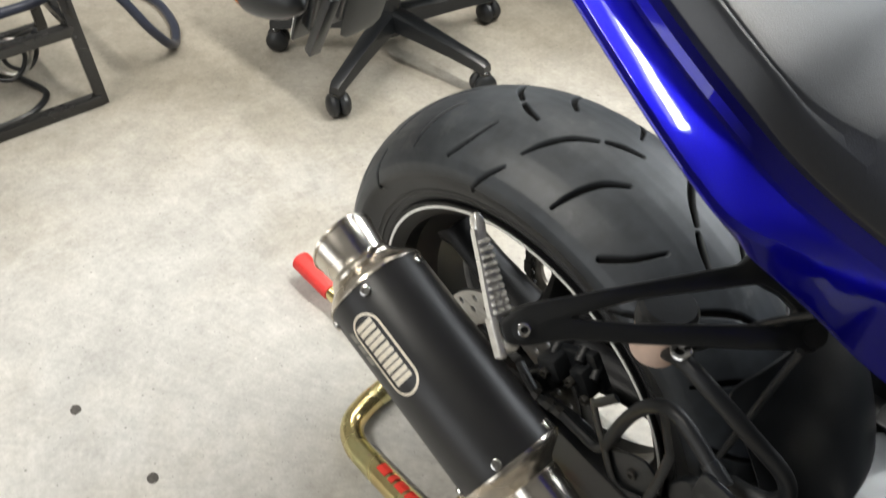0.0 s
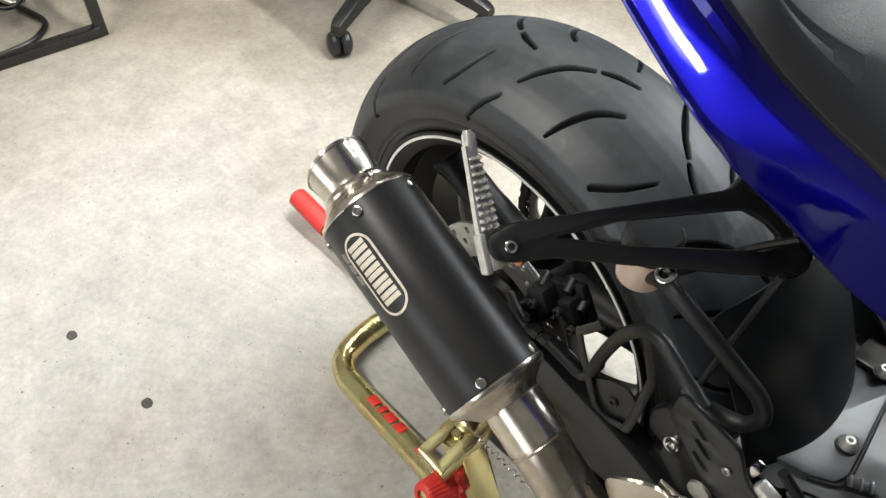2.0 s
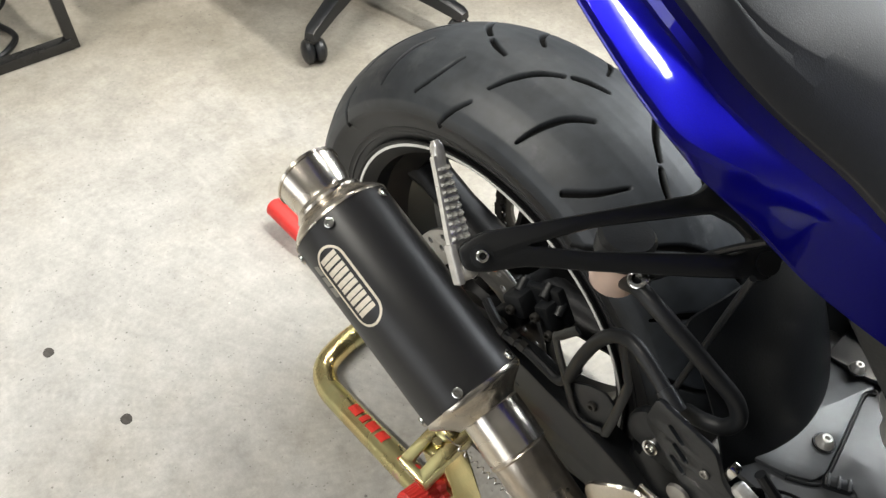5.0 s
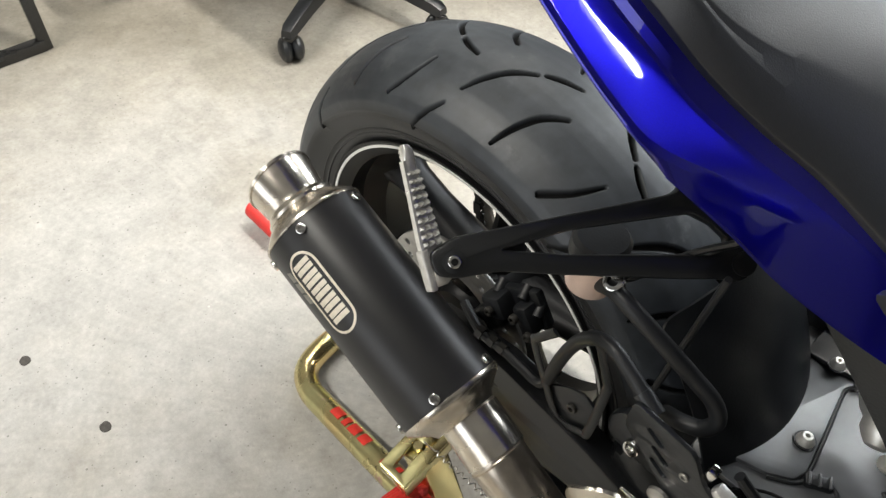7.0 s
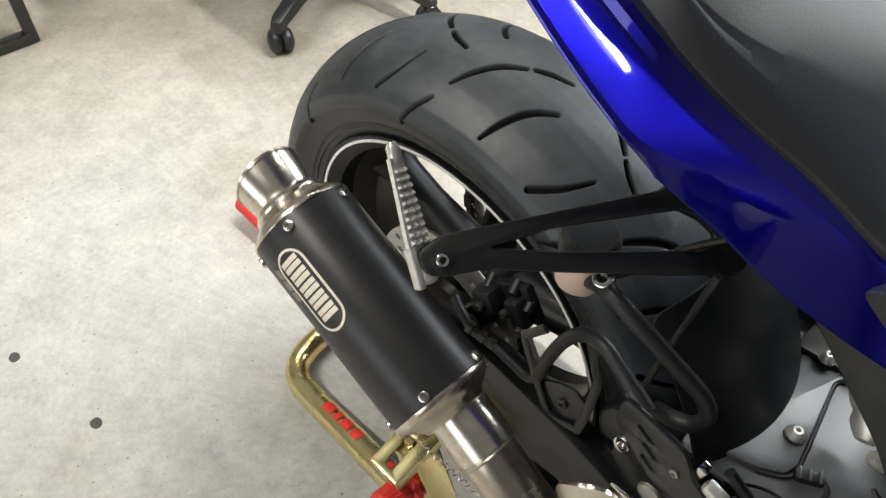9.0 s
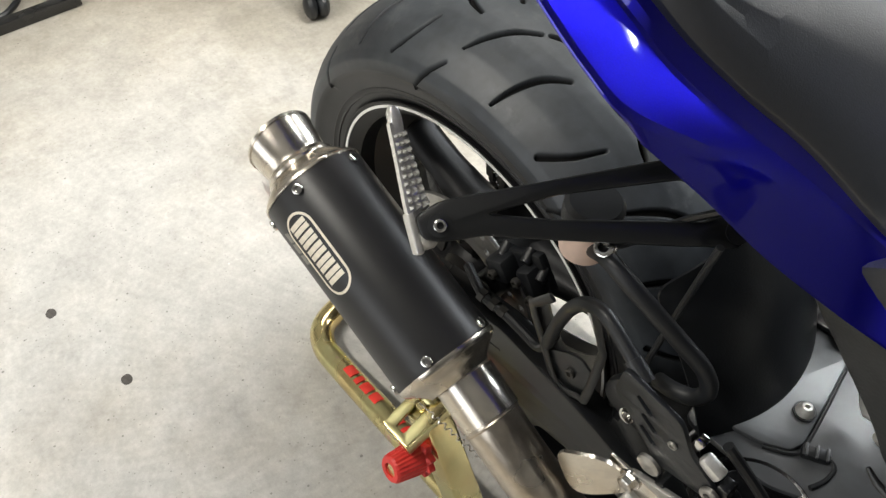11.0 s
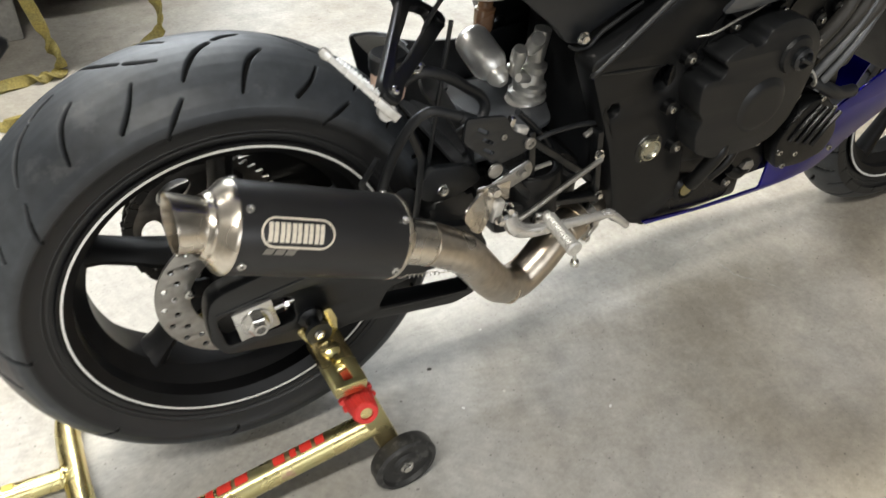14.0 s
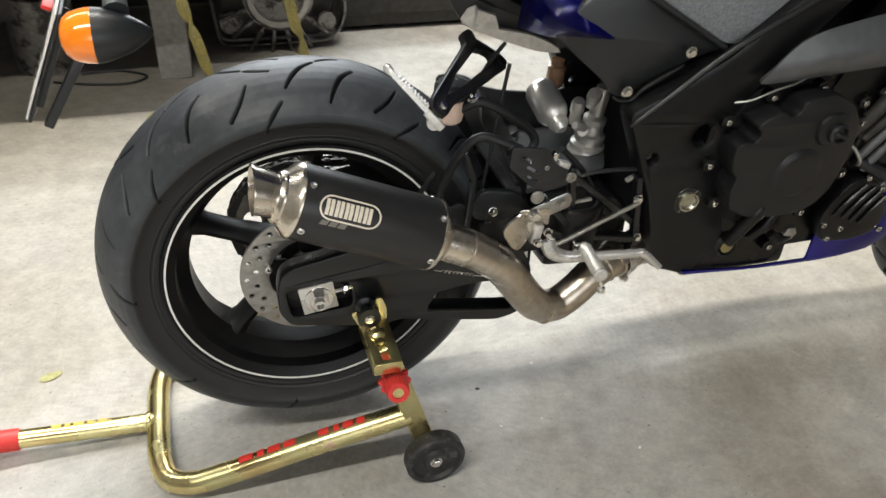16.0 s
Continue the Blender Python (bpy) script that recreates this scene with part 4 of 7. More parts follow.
# subframe rail
rail = [(0.2472, 0.7769), (0.2726, 0.768), (0.2769, 0.757), (0.2793, 0.7479), (0.3043, 0.7431), (0.3308, 0.736), (0.3584, 0.7238), (0.3729, 0.7143), (0.377, 0.7071), (0.3559, 0.7086), (0.3379, 0.7124), (0.293, 0.7281), (0.2667, 0.7389), (0.2426, 0.7485)][::-1]
for sgn in (-1, 1):
    sub = part("subframe_rail", sheet(rail, (), 0.011, 0.0010, side(sgn * 0.082)), RAW, bike, "rough pale cast subframe rail", angle=20)
    face = [(0.2472, -0.0872, 0.7765), (0.2462, -0.076, 0.7799), (0.235, -0.075, 0.7757), (0.226, -0.075, 0.7619), (0.2288, -0.075, 0.7553), (0.2428, -0.0872, 0.7490)]
    part("rail_end", loft([[(x, y * -sgn, z) for x, y, z in face], [(x + 0.003, (y + 0.010) * -sgn, z) for x, y, z in face]]), RAW, sub, "bevelled rail end", angle=15)
    part("rail_weld", tube([(0.2475, sgn * 0.0872, 0.7768), (0.2450, sgn * 0.0876, 0.763), (0.2426, sgn * 0.0872, 0.7488)], 0.0013, 8, 3), RAW, sub)

# tail: seat, side panels, undertray
def tail_section(x):
    """Seat edge, crease and lower lip of the tail at x, along smooth lines."""
    d = (0.0115 - 0.0090 * min(1.0, max(0.0, (x - 0.10) / 0.16))) * Vector((0.43, -0.75, 0.5))
    v = x - 0.006
    u = Vector((v, 2.3677 * v ** 3 + 0.2912 * v ** 2 - 0.3595 * v - 0.1202, 1.021 - 0.4011 * v - 0.599 * v ** 2)) + d
    c = Vector((x, 2.275 * x ** 3 + 0.6467 * x ** 2 - 0.3939 * x - 0.1817, 1.0241 - 0.3597 * x - 1.0057 * x ** 2)) - d
    c.y += 0.009 * min(1.0, max(0.0, (0.24 - x) / 0.08))
    return [u, c, c + Vector((0, 0.012, -0.006))]


TAIL = [tail_section(x) for x in (-0.22, -0.14, -0.06, 0.02, 0.09, 0.14, 0.18, 0.21, 0.238)]
FLANK = [
    [(0.258, -0.158, 0.876), (0.262, -0.198, 0.861), (0.272, -0.199, 0.848), (0.278, -0.165, 0.815), (0.298, -0.108, 0.760)],
    [(0.290, -0.144, 0.851), (0.296, -0.171, 0.842), (0.306, -0.184, 0.823), (0.308, -0.155, 0.790), (0.318, -0.108, 0.751)],
    [(0.326, -0.126, 0.826), (0.331, -0.144, 0.819), (0.342, -0.164, 0.789), (0.346, -0.142, 0.767), (0.352, -0.108, 0.741)],
    [(0.371, -0.112, 0.795), (0.373, -0.118, 0.792), (0.385, -0.147, 0.765), (0.388, -0.133, 0.752), (0.392, -0.110, 0.736)],
    [(0.405, -0.110, 0.785), (0.407, -0.113, 0.781), (0.418, -0.136, 0.752), (0.422, -0.128, 0.743), (0.425, -0.114, 0.733)],
    [(0.424, -0.114, 0.762), (0.426, -0.116, 0.758), (0.446, -0.128, 0.740), (0.448, -0.127, 0.735), (0.448, -0.122, 0.731)],
]
AWAY = Vector((-0.17, 0.69, -0.69))
for row, d in zip(FLANK, (0.003, 0.012, 0.014, 0.012, 0.008, 0.003)):  # the lower flank tucks in below the crease
    row[2], row[3] = Vector(row[2]) + d * AWAY, Vector(row[3]) + 0.6 * d * AWAY
for row, d in zip(FLANK, (0.0, 0.007, 0.010, 0.006, 0.003, 0.0)):  # the crease drops away towards the front tip
    row[1] = Vector(row[1]) + d * AWAY


BULGE = 0.001
INSET = [0.0] * 9 + [0.005, 0.006, 0.006, 0.005, 0.003, 0.002]


def seat_line(k):
    """Where the seat meets the tail panel, at the k-th section."""
    return Vector((TAIL + FLANK)[k][0]) + Vector((0, INSET[k], 0.001))


def upper_rows(sgn):
    """Wall below the seat, rounded shoulder, ledge, chamfered crease and lower edge of the tail, rear to front tip."""
    rows = []
    for k, (u, c, low) in enumerate(TAIL + [row[:3] for row in FLANK]):
        fade = max(0.0, 1 - max(0, k - 8) / 4)
        s, c, low = seat_line(k), Vector(c), Vector(low)
        foot = s + Vector((0, -0.0092, -0.0143)) if k < 9 else s.lerp(c, (0.30, 0.50, 0.68, 0.78, 0.8, 0.8)[k - 9]) + Vector((0, 0.001, (-0.0075, -0.003, 0.0, 0.0, 0.0, 0.0)[k - 9]))
        top = foot.lerp(c, 0.40) + fade * Vector((0, -0.001, BULGE))
        arc = [(1 - t) ** 2 * foot + 2 * t * (1 - t) * top + t * t * c for t in (0, 0.14, 0.28, 0.42, 0.56, 0.72, 0.86, 1)]
        rim = c.lerp(low, 0.12) + fade * Vector((0.001, -0.0035, -0.002))
        wall = [s + Vector((0, 0.004, 0.003)), s.lerp(foot, 0.45), s.lerp(foot, 0.8) + Vector((0, 0.0006, -0.0006))]
        rows.append([(p[0], p[1] * sgn, p[2]) for p in wall + arc + [rim, low]])
    return rows


for sgn in (1, -1):
    panel = part("tail_panel", strakes(upper_rows(sgn), edge=0.002), BLUE, bike, "glossy deep blue tail side panel", angle=14)
    part("flank", strakes([[(x, y * sgn, z) for x, y, z in row[2:]] for row in FLANK]), BLUE, panel, "blue lower flank of the tail", angle=14)
seat_rows = []


def seat_half(x, w, z, tall, soft, dip):
    """Half a cross-section of the seat: flank, edge of radius soft with a stitched dip, crowned top."""
    low, edge = Vector((w + 0.0005, z + 0.005)), Vector((w - 0.004 - 0.12 * tall, z + tall))
    top = Vector((edge.x - 0.0035 - soft, edge.y + 0.0006 + 0.4 * soft))
    under = edge.lerp(low, min(0.9, (0.004 + soft) / (edge - low).length))
    turn = [(1 - t) ** 2 * under + 2 * t * (1 - t) * edge + t * t * top for t in (0, 0.3, 0.55, 0.8, 1)]
    turn[3].y -= dip
    crown = [Vector((top.x * (1 - q), top.y + 0.015 * q * (2 - q))) for q in (0.06, 0.17, 0.27, 0.38, 0.5, 0.63, 0.76, 0.9)]
    return [(x + 0.2 * max(0.0, p.y - z), p.x, p.y) for p in [Vector((w - 0.008, z - 0.016)), Vector((w - 0.0005, z - 0.001)), low] + turn + crown]


for k in range(15):
    x, y, z = seat_line(k)
    soft = 0.045 * min(1.0, max(0.0, (k - 8.5) / 4))
    half = seat_half(x, -y, z, 0.0215 + 0.0006 * max(0, k - 9), soft, 0.002 * (1 - soft / 0.045))
    seat_rows.append([(p, -q, h) for p, q, h in half] + half[::-1])
for x, w, z in ((0.52, 0.125, 0.79), (0.62, 0.12, 0.83)):
    half = seat_half(x, w, z, 0.026, 0.016, 0)
    seat_rows.append([(p, -q, h) for p, q, h in half] + half[::-1])
part("seat", strakes(seat_rows, 0.004, edge=0.0003), SEAT, bike, "grained black vinyl seat", angle=50)
part("undertray", soften(loft([[(x, -w, z), (x, -w * 0.8, z - h), (x, w * 0.8, z - h), (x, w, z), (x, w * 0.8, z + 0.03), (x, -w * 0.8, z + 0.03)] for x, w, z, h in ((-0.22, 0.045, 1.03, 0.01), (-0.05, 0.09, 0.97, 0.03), (0.10, 0.12, 0.91, 0.05), (0.20, 0.125, 0.855, 0.06), (0.27, 0.10, 0.80, 0.04), (0.34, 0.09, 0.76, 0.02), (0.45, 0.09, 0.75, 0.02))]), 1), PLASTIC, bike, "matt black undertray")

for sgn in (-1, 1):
    tray = rounded([(0.205, 0.800), (0.212, 0.782), (0.228, 0.758), (0.25, 0.745), (0.30, 0.722), (0.378, 0.706), (0.45, 0.722), (0.45, 0.76), (0.33, 0.80), (0.25, 0.85), (0.10, 0.93), (0.0, 0.955), (-0.02, 0.93), (0.10, 0.868)], 0.008)
    part("undertray_side", sheet(tray, (), 0.006, 0.001, side(sgn * 0.070)), PLASTIC, bike, "matt black undertray side wall")
    skirt = rounded([(0.192, 0.797), (0.206, 0.7995), (0.2095, 0.8115), (0.190, 0.8250), (0.172, 0.8340), (0.02, 0.925), (0.0, 0.905), (0.144, 0.8285)], 0.004)
    part("tail_skirt", sheet(skirt, (), 0.006, 0.002, side(sgn * 0.090)), BLUE, bike, "small blue lower tail skirt")
# tail light unit, indicators, plate
part("plate_bracket", soften(loft([[(x, -w, z), (x - 0.01, -w, z - 0.012), (x - 0.01, w, z - 0.012), (x, w, z)] for x, w, z in ((-0.16, 0.035, 0.93), (-0.20, 0.032, 0.90), (-0.24, 0.030, 0.86), (-0.275, 0.034, 0.80), (-0.335, 0.036, 0.66), (-0.345, 0.034, 0.64))]), 1), PLASTIC, bike, "long black number plate bracket")
BACK = -1
PLM = Matrix.Translation((-0.310, 0, 0.740)) @ Matrix.Rotation(radians(1.0), 4, "Z") @ Matrix.Rotation(radians(-65), 4, "Y")
plate = part("number_plate", box(0.142, 0.20, 0.0025, PLM, 0.001), WHITE, bike, "white number plate with dark bars")
holder = part("plate_holder", sheet(rounded([(-0.0735, -0.1025), (-0.030, -0.1025), (-0.016, -0.092), (0.008, -0.1025), (0.0735, -0.1025), (0.0735, 0.1025), (0.008, 0.1025), (-0.016, 0.092), (-0.030, 0.1025), (-0.0735, 0.1025)], 0.004), (), 0.004, 0.001, PLM @ Matrix.Translation((0, 0, BACK * 0.0045))), PLASTIC, bike, "black plastic plate holder")
for ry in (-0.085, -0.045, 0.045, 0.085):
    part("holder_rib", box(0.12, 0.006, 0.010, PLM @ Matrix.Translation((0.004, ry, BACK * 0.010)), 0.002), PLASTIC, holder)
stay_a, stay_b = Vector((-0.262, -0.088, 0.748)), Vector((-0.317, -0.088, 0.660))
part("plate_stay", box(0.012, 0.016, (stay_b - stay_a).length, aim(stay_a, stay_b, 90) @ Matrix.Translation((0, 0, (stay_b - stay_a).length / 2)), 0.002), PLASTIC, bike, "flat black plate support arm")
for k in range(5):
    part("plate_bar", box(0.05, 0.012, 0.0008, PLM @ Matrix.Translation((-0.005, -0.06 + 0.03 * k, 0.0018)), 0), DARK_STEEL, plate)
part("reflector", box(0.012, 0.03, 0.006, pose(-0.286, -0.085, 0.812, 0, 25, 0), 0.002), RED, bike, "small red reflector")
for sgn in (-1, 1):
    SM = Matrix.Translation((-0.266, sgn * 0.180, 0.806)) @ Matrix.Scale(0.87, 4) @ Matrix.Rotation(radians(90), 4, "Y")
    prof = [(0.0, -0.001), (0.014, 0.001), (0.024, 0.006), (0.031, 0.015), (0.0345, 0.030), (0.0352, 0.041)]
    sig = part("indicator", lathe([(0.0352, 0.041), (0.0338, 0.052), (0.030, 0.066), (0.023, 0.084), (0.013, 0.101), (0.004, 0.111), (0, 0.112)], 36, SM), PLASTIC, bike, "black teardrop turn indicator")
    part("lens", lathe(prof, 36, SM), ORANGE, sig, "orange plastic lens")
    part("stalk", tube([(-0.205, sgn * 0.168, 0.828), (-0.205, sgn * 0.13, 0.85), (-0.195, sgn * 0.08, 0.875), (-0.19, sgn * 0.03, 0.885)], [0.014, 0.012, 0.012, 0.014], 14, 5), GREY_PAINT if sgn < 0 else PLASTIC, sig, "short grey stalk")

# rear suspension
SH = Vector((0.494, 0.012, 0.474))
shock_prof = [(0, 0), (0.031, 0), (0.033, 0.003), (0.033, 0.010), (0.027, 0.013), (0.026, 0.016), (0.0305, 0.019), (0.031, 0.025), (0.0245, 0.029), (0.0235, 0.034), (0.027, 0.037), (0.0265, 0.043), (0.021, 0.047), (0.0185, 0.062), (0.0205, 0.065), (0.0205, 0.074), (0.013, 0.080), (0.013, 0.13), (0, 0.13)]
shock = part("shock_absorber", lathe([(r * 0.98, h) for r, h in shock_prof], 40, aim(SH, SH + Vector((0.12, -0.05, 1)))), SHOCK_SILVER, bike, "ribbed silver shock absorber body", angle=25)
# black discs paint the dark of the ring's holes, none are cut
for k in range(12):
    a = math.tau * k / 12
    part("hole_shade", lathe([(0, 0), (0.0028, 0), (0.0028, 0.0006), (0, 0.0008)], 10, aim(SH, SH + Vector((0.12, -0.05, 1))) @ Matrix.Translation((0.0324 * math.cos(a), 0.0324 * math.sin(a), 0.0065)) @ Matrix.Rotation(a, 4, "Z") @ Matrix.Rotation(radians(90), 4, "Y")), HOSE, shock)
R0, R1 = Vector((0.410, 0.058, 0.594)), Vector((0.428, -0.030, 0.546))
part("shock_reservoir", lathe([(0, 0), (0.013, 0.001), (0.022, 0.006), (0.026, 0.014), (0.027, 0.03), (0.027, 0.062), (0.0225, 0.072), (0.017, 0.078), (0.0165, 0.086), (0.013, 0.092), (0.008, 0.098), (0, 0.099)], 36, aim(R0, R1)), SHOCK_SILVER, shock, "round-ended silver gas reservoir")
for q0, q1, r in (((0.448, -0.03, 0.60), (0.452, -0.015, 0.555), 0.0115), ((0.462, -0.032, 0.545), (0.476, 0.03, 0.535), 0.011), ((0.437, -0.048, 0.566), (0.462, -0.036, 0.552), 0.007), ((0.47, -0.04, 0.615), (0.486, 0.0, 0.578), 0.012)):
    d = (Vector(q1) - Vector(q0)).length
    part("adjuster", lathe([(0, 0), (r * 0.8, 0), (r, d * 0.15), (r, d * 0.45), (r * 0.82, d * 0.5), (r * 0.82, d), (0, d)], 20, aim(q0, q1)), SHOCK_SILVER, shock, "silver damping adjuster knob")
part("shock_spring", tube([(0.47 + 0.012 * i / 80 + 0.034 * math.cos(i * 0.45), 0.03 + 0.034 * math.sin(i * 0.45), 0.36 + 0.10 * i / 80) for i in range(81)], 0.005, 8, 1), PLASTIC, shock)
# swingarm crossmember: main plate, stepped cover plate, black seam, tab and clip
GZ = Matrix.Translation((0, 0, 0.483))
guard = part("inner_guard", sheet(rounded([(0.315, 0.105), (0.50, 0.105), (0.535, 0.02), (0.50, -0.055), (0.445, -0.075), (0.40, -0.098), (0.315, -0.098)], 0.012), (), 0.008, 0.002, GZ), GREY_PAINT, bike, "gloss black crossmember plate")
step_line = [(0.330, 0.086), (0.367, 0.079), (0.387, 0.066), (0.381, 0.055), (0.392, 0.000), (0.400, -0.046), (0.396, -0.060), (0.376, -0.072), (0.330, -0.084)]
part("cover_plate", sheet(rounded(step_line, 0.004), (), 0.006, 0.002, Matrix.Translation((0, 0, 0.490))), GREY_PAINT, guard, "stepped gloss black cover plate")
part("guard_seam", tube([(x + 0.0015, y, 0.4885) for x, y in step_line[1:8]], 0.0022, 8, 4), HOSE, guard)
part("guard_tab", sheet(rounded([(0.335, 0.062), (0.378, 0.066), (0.396, 0.075), (0.40, 0.112), (0.335, 0.112)], 0.008), (), 0.006, 0.0015, Matrix.Translation((0, 0, 0.4965))), PLASTIC, guard)
for q, r in (((0.3835, -0.0215, 0.493), 0.0062), ((0.364, 0.066, 0.4995), 0.0052)):
    part("rubber_washer", lathe([(0, 0), (r * 1.6, 0), (r * 1.6, 0.0022), (0, 0.0022)], 24, Matrix.Translation(q)), HOSE, guard)
    part("cone_bolt", lathe([(0, 0.002), (r * 1.35, 0.002), (r * 1.25, 0.004), (r * 0.85, 0.009), (r * 0.7, 0.0098), (r * 0.36, 0.0098), (r * 0.34, 0.005), (0, 0.005)], 24, Matrix.Translation(q)), ALLOY, guard, "bright cone-headed bolt")
part("mount_drum", lathe([(0, 0.0), (0.040, 0.0), (0.0435, 0.004), (0.048, 0.006), (0.052, 0.003), (0.054, -0.004), (0.054, -0.07), (0, -0.07)], 48, Matrix.Translation((0.408, -0.126, 0.482))), CAST_BLACK, bike, "black round mount with raised rim")
clip = part("cable_clip", box(0.024, 0.011, 0.008, pose(0.412, -0.047, 0.491, 0, 0, 28), 0.002), PLASTIC, guard)
for k in range(3):
    part("clip_rib", box(0.0022, 0.012, 0.003, pose(0.4045 + 0.0075 * k, -0.051 + 0.004 * k, 0.4955, 0, 0, 28), 0.0006), GREY_PAINT, clip)
part("clip_cable", tube([(0.420, -0.042, 0.491), (0.429, -0.046, 0.490), (0.430, -0.060, 0.489), (0.425, -0.075, 0.489)], 0.0022, 8, 5), HOSE, guard)

part("inner_fender", sheet(rounded([(0.25, 0.595), (0.285, 0.592), (0.315, 0.576), (0.36, 0.562), (0.41, 0.554), (0.46, 0.548), (0.57, 0.56), (0.57, 0.40), (0.30, 0.40), (0.275, 0.48)], 0.012), (), 0.006, 0.001, side(0.118)), PLASTIC, bike, "black inner fender wall")
part("brown_reservoir", lathe([(0, 0), (0.0128, 0), (0.0152, 0.005), (0.0160, 0.0357), (0.0112, 0.0381), (0.0112, 0.0476), (0, 0.0476)], 28, aim((0.4547, 0.085, 0.5752), (0.4579, 0.085, 0.6227))), material("brown fluid", (0.26, 0.14, 0.075), 0.25, coat=0.6), bike, "small brown fluid reservoir")
part("airbox_rear", soften(box(0.13, 0.23, 0.36, pose(0.612, 0, 0.55), 0.02, 2), 1), HOSE, bike, "black plastic airbox wall")
part("linkage_block", soften(box(0.16, 0.18, 0.12, pose(0.47, 0.0, 0.37), 0.02, 2), 1), CAST_BLACK, bike, "black suspension linkage housing")
# brake reservoir and hoses
RB = Vector((0.199, -0.127, 0.634))
resv = part("brake_reservoir", lathe([(0, 0), (0.014, 0), (0.019, 0.004), (0.0205, 0.012), (0.0205, 0.034), (0.018, 0.036), (0, 0.036)], 32, aim(RB, RB + Vector((0.05, 0.05, 1)))), FLUID, bike, "yellowed brake fluid reservoir")
part("reservoir_cap", lathe([(0, 0.036), (0.022, 0.036), (0.0232, 0.040), (0.0232, 0.054), (0.020, 0.058), (0, 0.058)], 24, aim(RB, RB + Vector((0.05, 0.05, 1)))), PLASTIC, resv, "black ribbed cap")
bolt((0.228, -0.138, 0.671), (0, -0.6, 0.8), bike, 0.0085, 0.008)
part("reservoir_bracket", tube([(0.20, -0.118, 0.655), (0.228, -0.128, 0.666), (0.26, -0.10, 0.70), (0.29, -0.088, 0.728)], 0.006, 8, 5, flat=0.5), PLASTIC, bike)
part("brake_hose", tube([(0.214, -0.134, 0.655), (0.231, -0.142, 0.668), (0.252, -0.144, 0.664), (0.278, -0.140, 0.648), (0.305, -0.132, 0.625), (0.325, -0.127, 0.608), (0.334, -0.128, 0.592), (0.328, -0.132, 0.578), (0.312, -0.134, 0.570), (0.296, -0.130, 0.560)], 0.0070, 14, 8), HOSE, bike, "black brake fluid hose")
part("heel_loop_hose", tube([(0.1806, -0.128, 0.4775), (0.1918, -0.133, 0.5262), (0.2074, -0.139, 0.5736), (0.226, -0.145, 0.6059), (0.2455, -0.149, 0.6167), (0.2678, -0.153, 0.6102), (0.2928, -0.158, 0.5988)], 0.0064, 14, 8), HOSE, bike, "thick black rubber hose loop")
part("hose_collar", tube([(0.2821, -0.1559, 0.6037), (0.3, -0.1594, 0.5955)], 0.0078, 14, 1), PLASTIC, bike)
# caliper and its line, behind the silencer
CM = Matrix.Translation((0.062, -0.079, ZC + 0.052)) @ Matrix.Rotation(radians(-62), 4, "Y")
CB = Matrix.Translation((0.092, -0.074, ZC + 0.092)) @ Matrix.Rotation(radians(-32), 4, "Y")
cal = part("brake_caliper", soften(box(0.066, 0.040, 0.036, CM, 0.010), 1), CAST_BLACK, bike, "black rear brake caliper")
for dx in (-0.025, 0.025):
    hexbolt(CM @ Vector((dx, -0.028, 0)), (0, -1, 0), cal, 0.007, 0.006, mat=DARK_STEEL)
part("caliper_bracket", joined(box(0.074, 0.012, 0.046, CB @ Matrix.Translation((0, 0.008, 0)), 0.004), box(0.030, 0.030, 0.030, CB @ Matrix.Translation((-0.018, -0.004, 0.006)), 0.006), box(0.022, 0.026, 0.036, CB @ Matrix.Translation((0.020, -0.002, -0.006)), 0.006)), HOSE, cal)
for dx, dz in ((-0.018, 0.006), (0.020, 0.004), (0.032, -0.016)):
    bolt(CB @ Vector((dx, -0.020, dz)), (0, -1, 0), cal, 0.0055, 0.006, mat=DARK_STEEL)
    part("slide_pin", tube([tuple(CB @ Vector((dx, -0.004, dz + 0.012))), tuple(CB @ Vector((dx, 0.010, dz + 0.020)))], 0.006, 12, 1), HOSE, cal)
part("brake_line", tube([(0.052, -0.112, 0.462), (0.0897, -0.125, 0.4582), (0.1188, -0.125, 0.4598), (0.1474, -0.126, 0.4576), (0.1728, -0.128, 0.4613), (0.188, -0.128, 0.499)], 0.0052, 10, 6), HOSE, bike)
for k, q in enumerate(((0.0897, -0.125, 0.4582), (0.106, -0.125, 0.459), (0.1188, -0.125, 0.4598))):
    part("line_nut", lathe([(0, -0.004), (0.0078 - 0.0006 * k, -0.004), (0.0078 - 0.0006 * k, 0.004), (0, 0.004)], 6, aim(q, (q[0] + 1, q[1], q[2]))), DARK_STEEL, bike)
guide = part("line_guide", tube([(0.226, -0.132, 0.583), (0.240, -0.132, 0.545), (0.2425, -0.132, 0.53), (0.236, -0.132, 0.452), (0.228, -0.132, 0.444), (0.201, -0.132, 0.436), (0.177, -0.132, 0.484), (0.161, -0.132, 0.522), (0.165, -0.132, 0.532), (0.182, -0.132, 0.557)], 0.0048, 10, 4, flat=0.4, up=(0, 1, 0)), PLASTIC, bike, "black bent hose guide bracket")
part("guide_plate", sheet(rounded([(0.179, 0.468), (0.197, 0.430), (0.210, 0.420), (0.230, 0.434), (0.236, 0.488), (0.222, 0.497), (0.205, 0.490)], 0.005), (), 0.003, 0.0008, side(-0.127)), PLASTIC, guide)
bolt((0.2135, -0.1285, 0.466), (0, -1, 0.1), guide, 0.0055, 0.004, mat=DARK_STEEL)
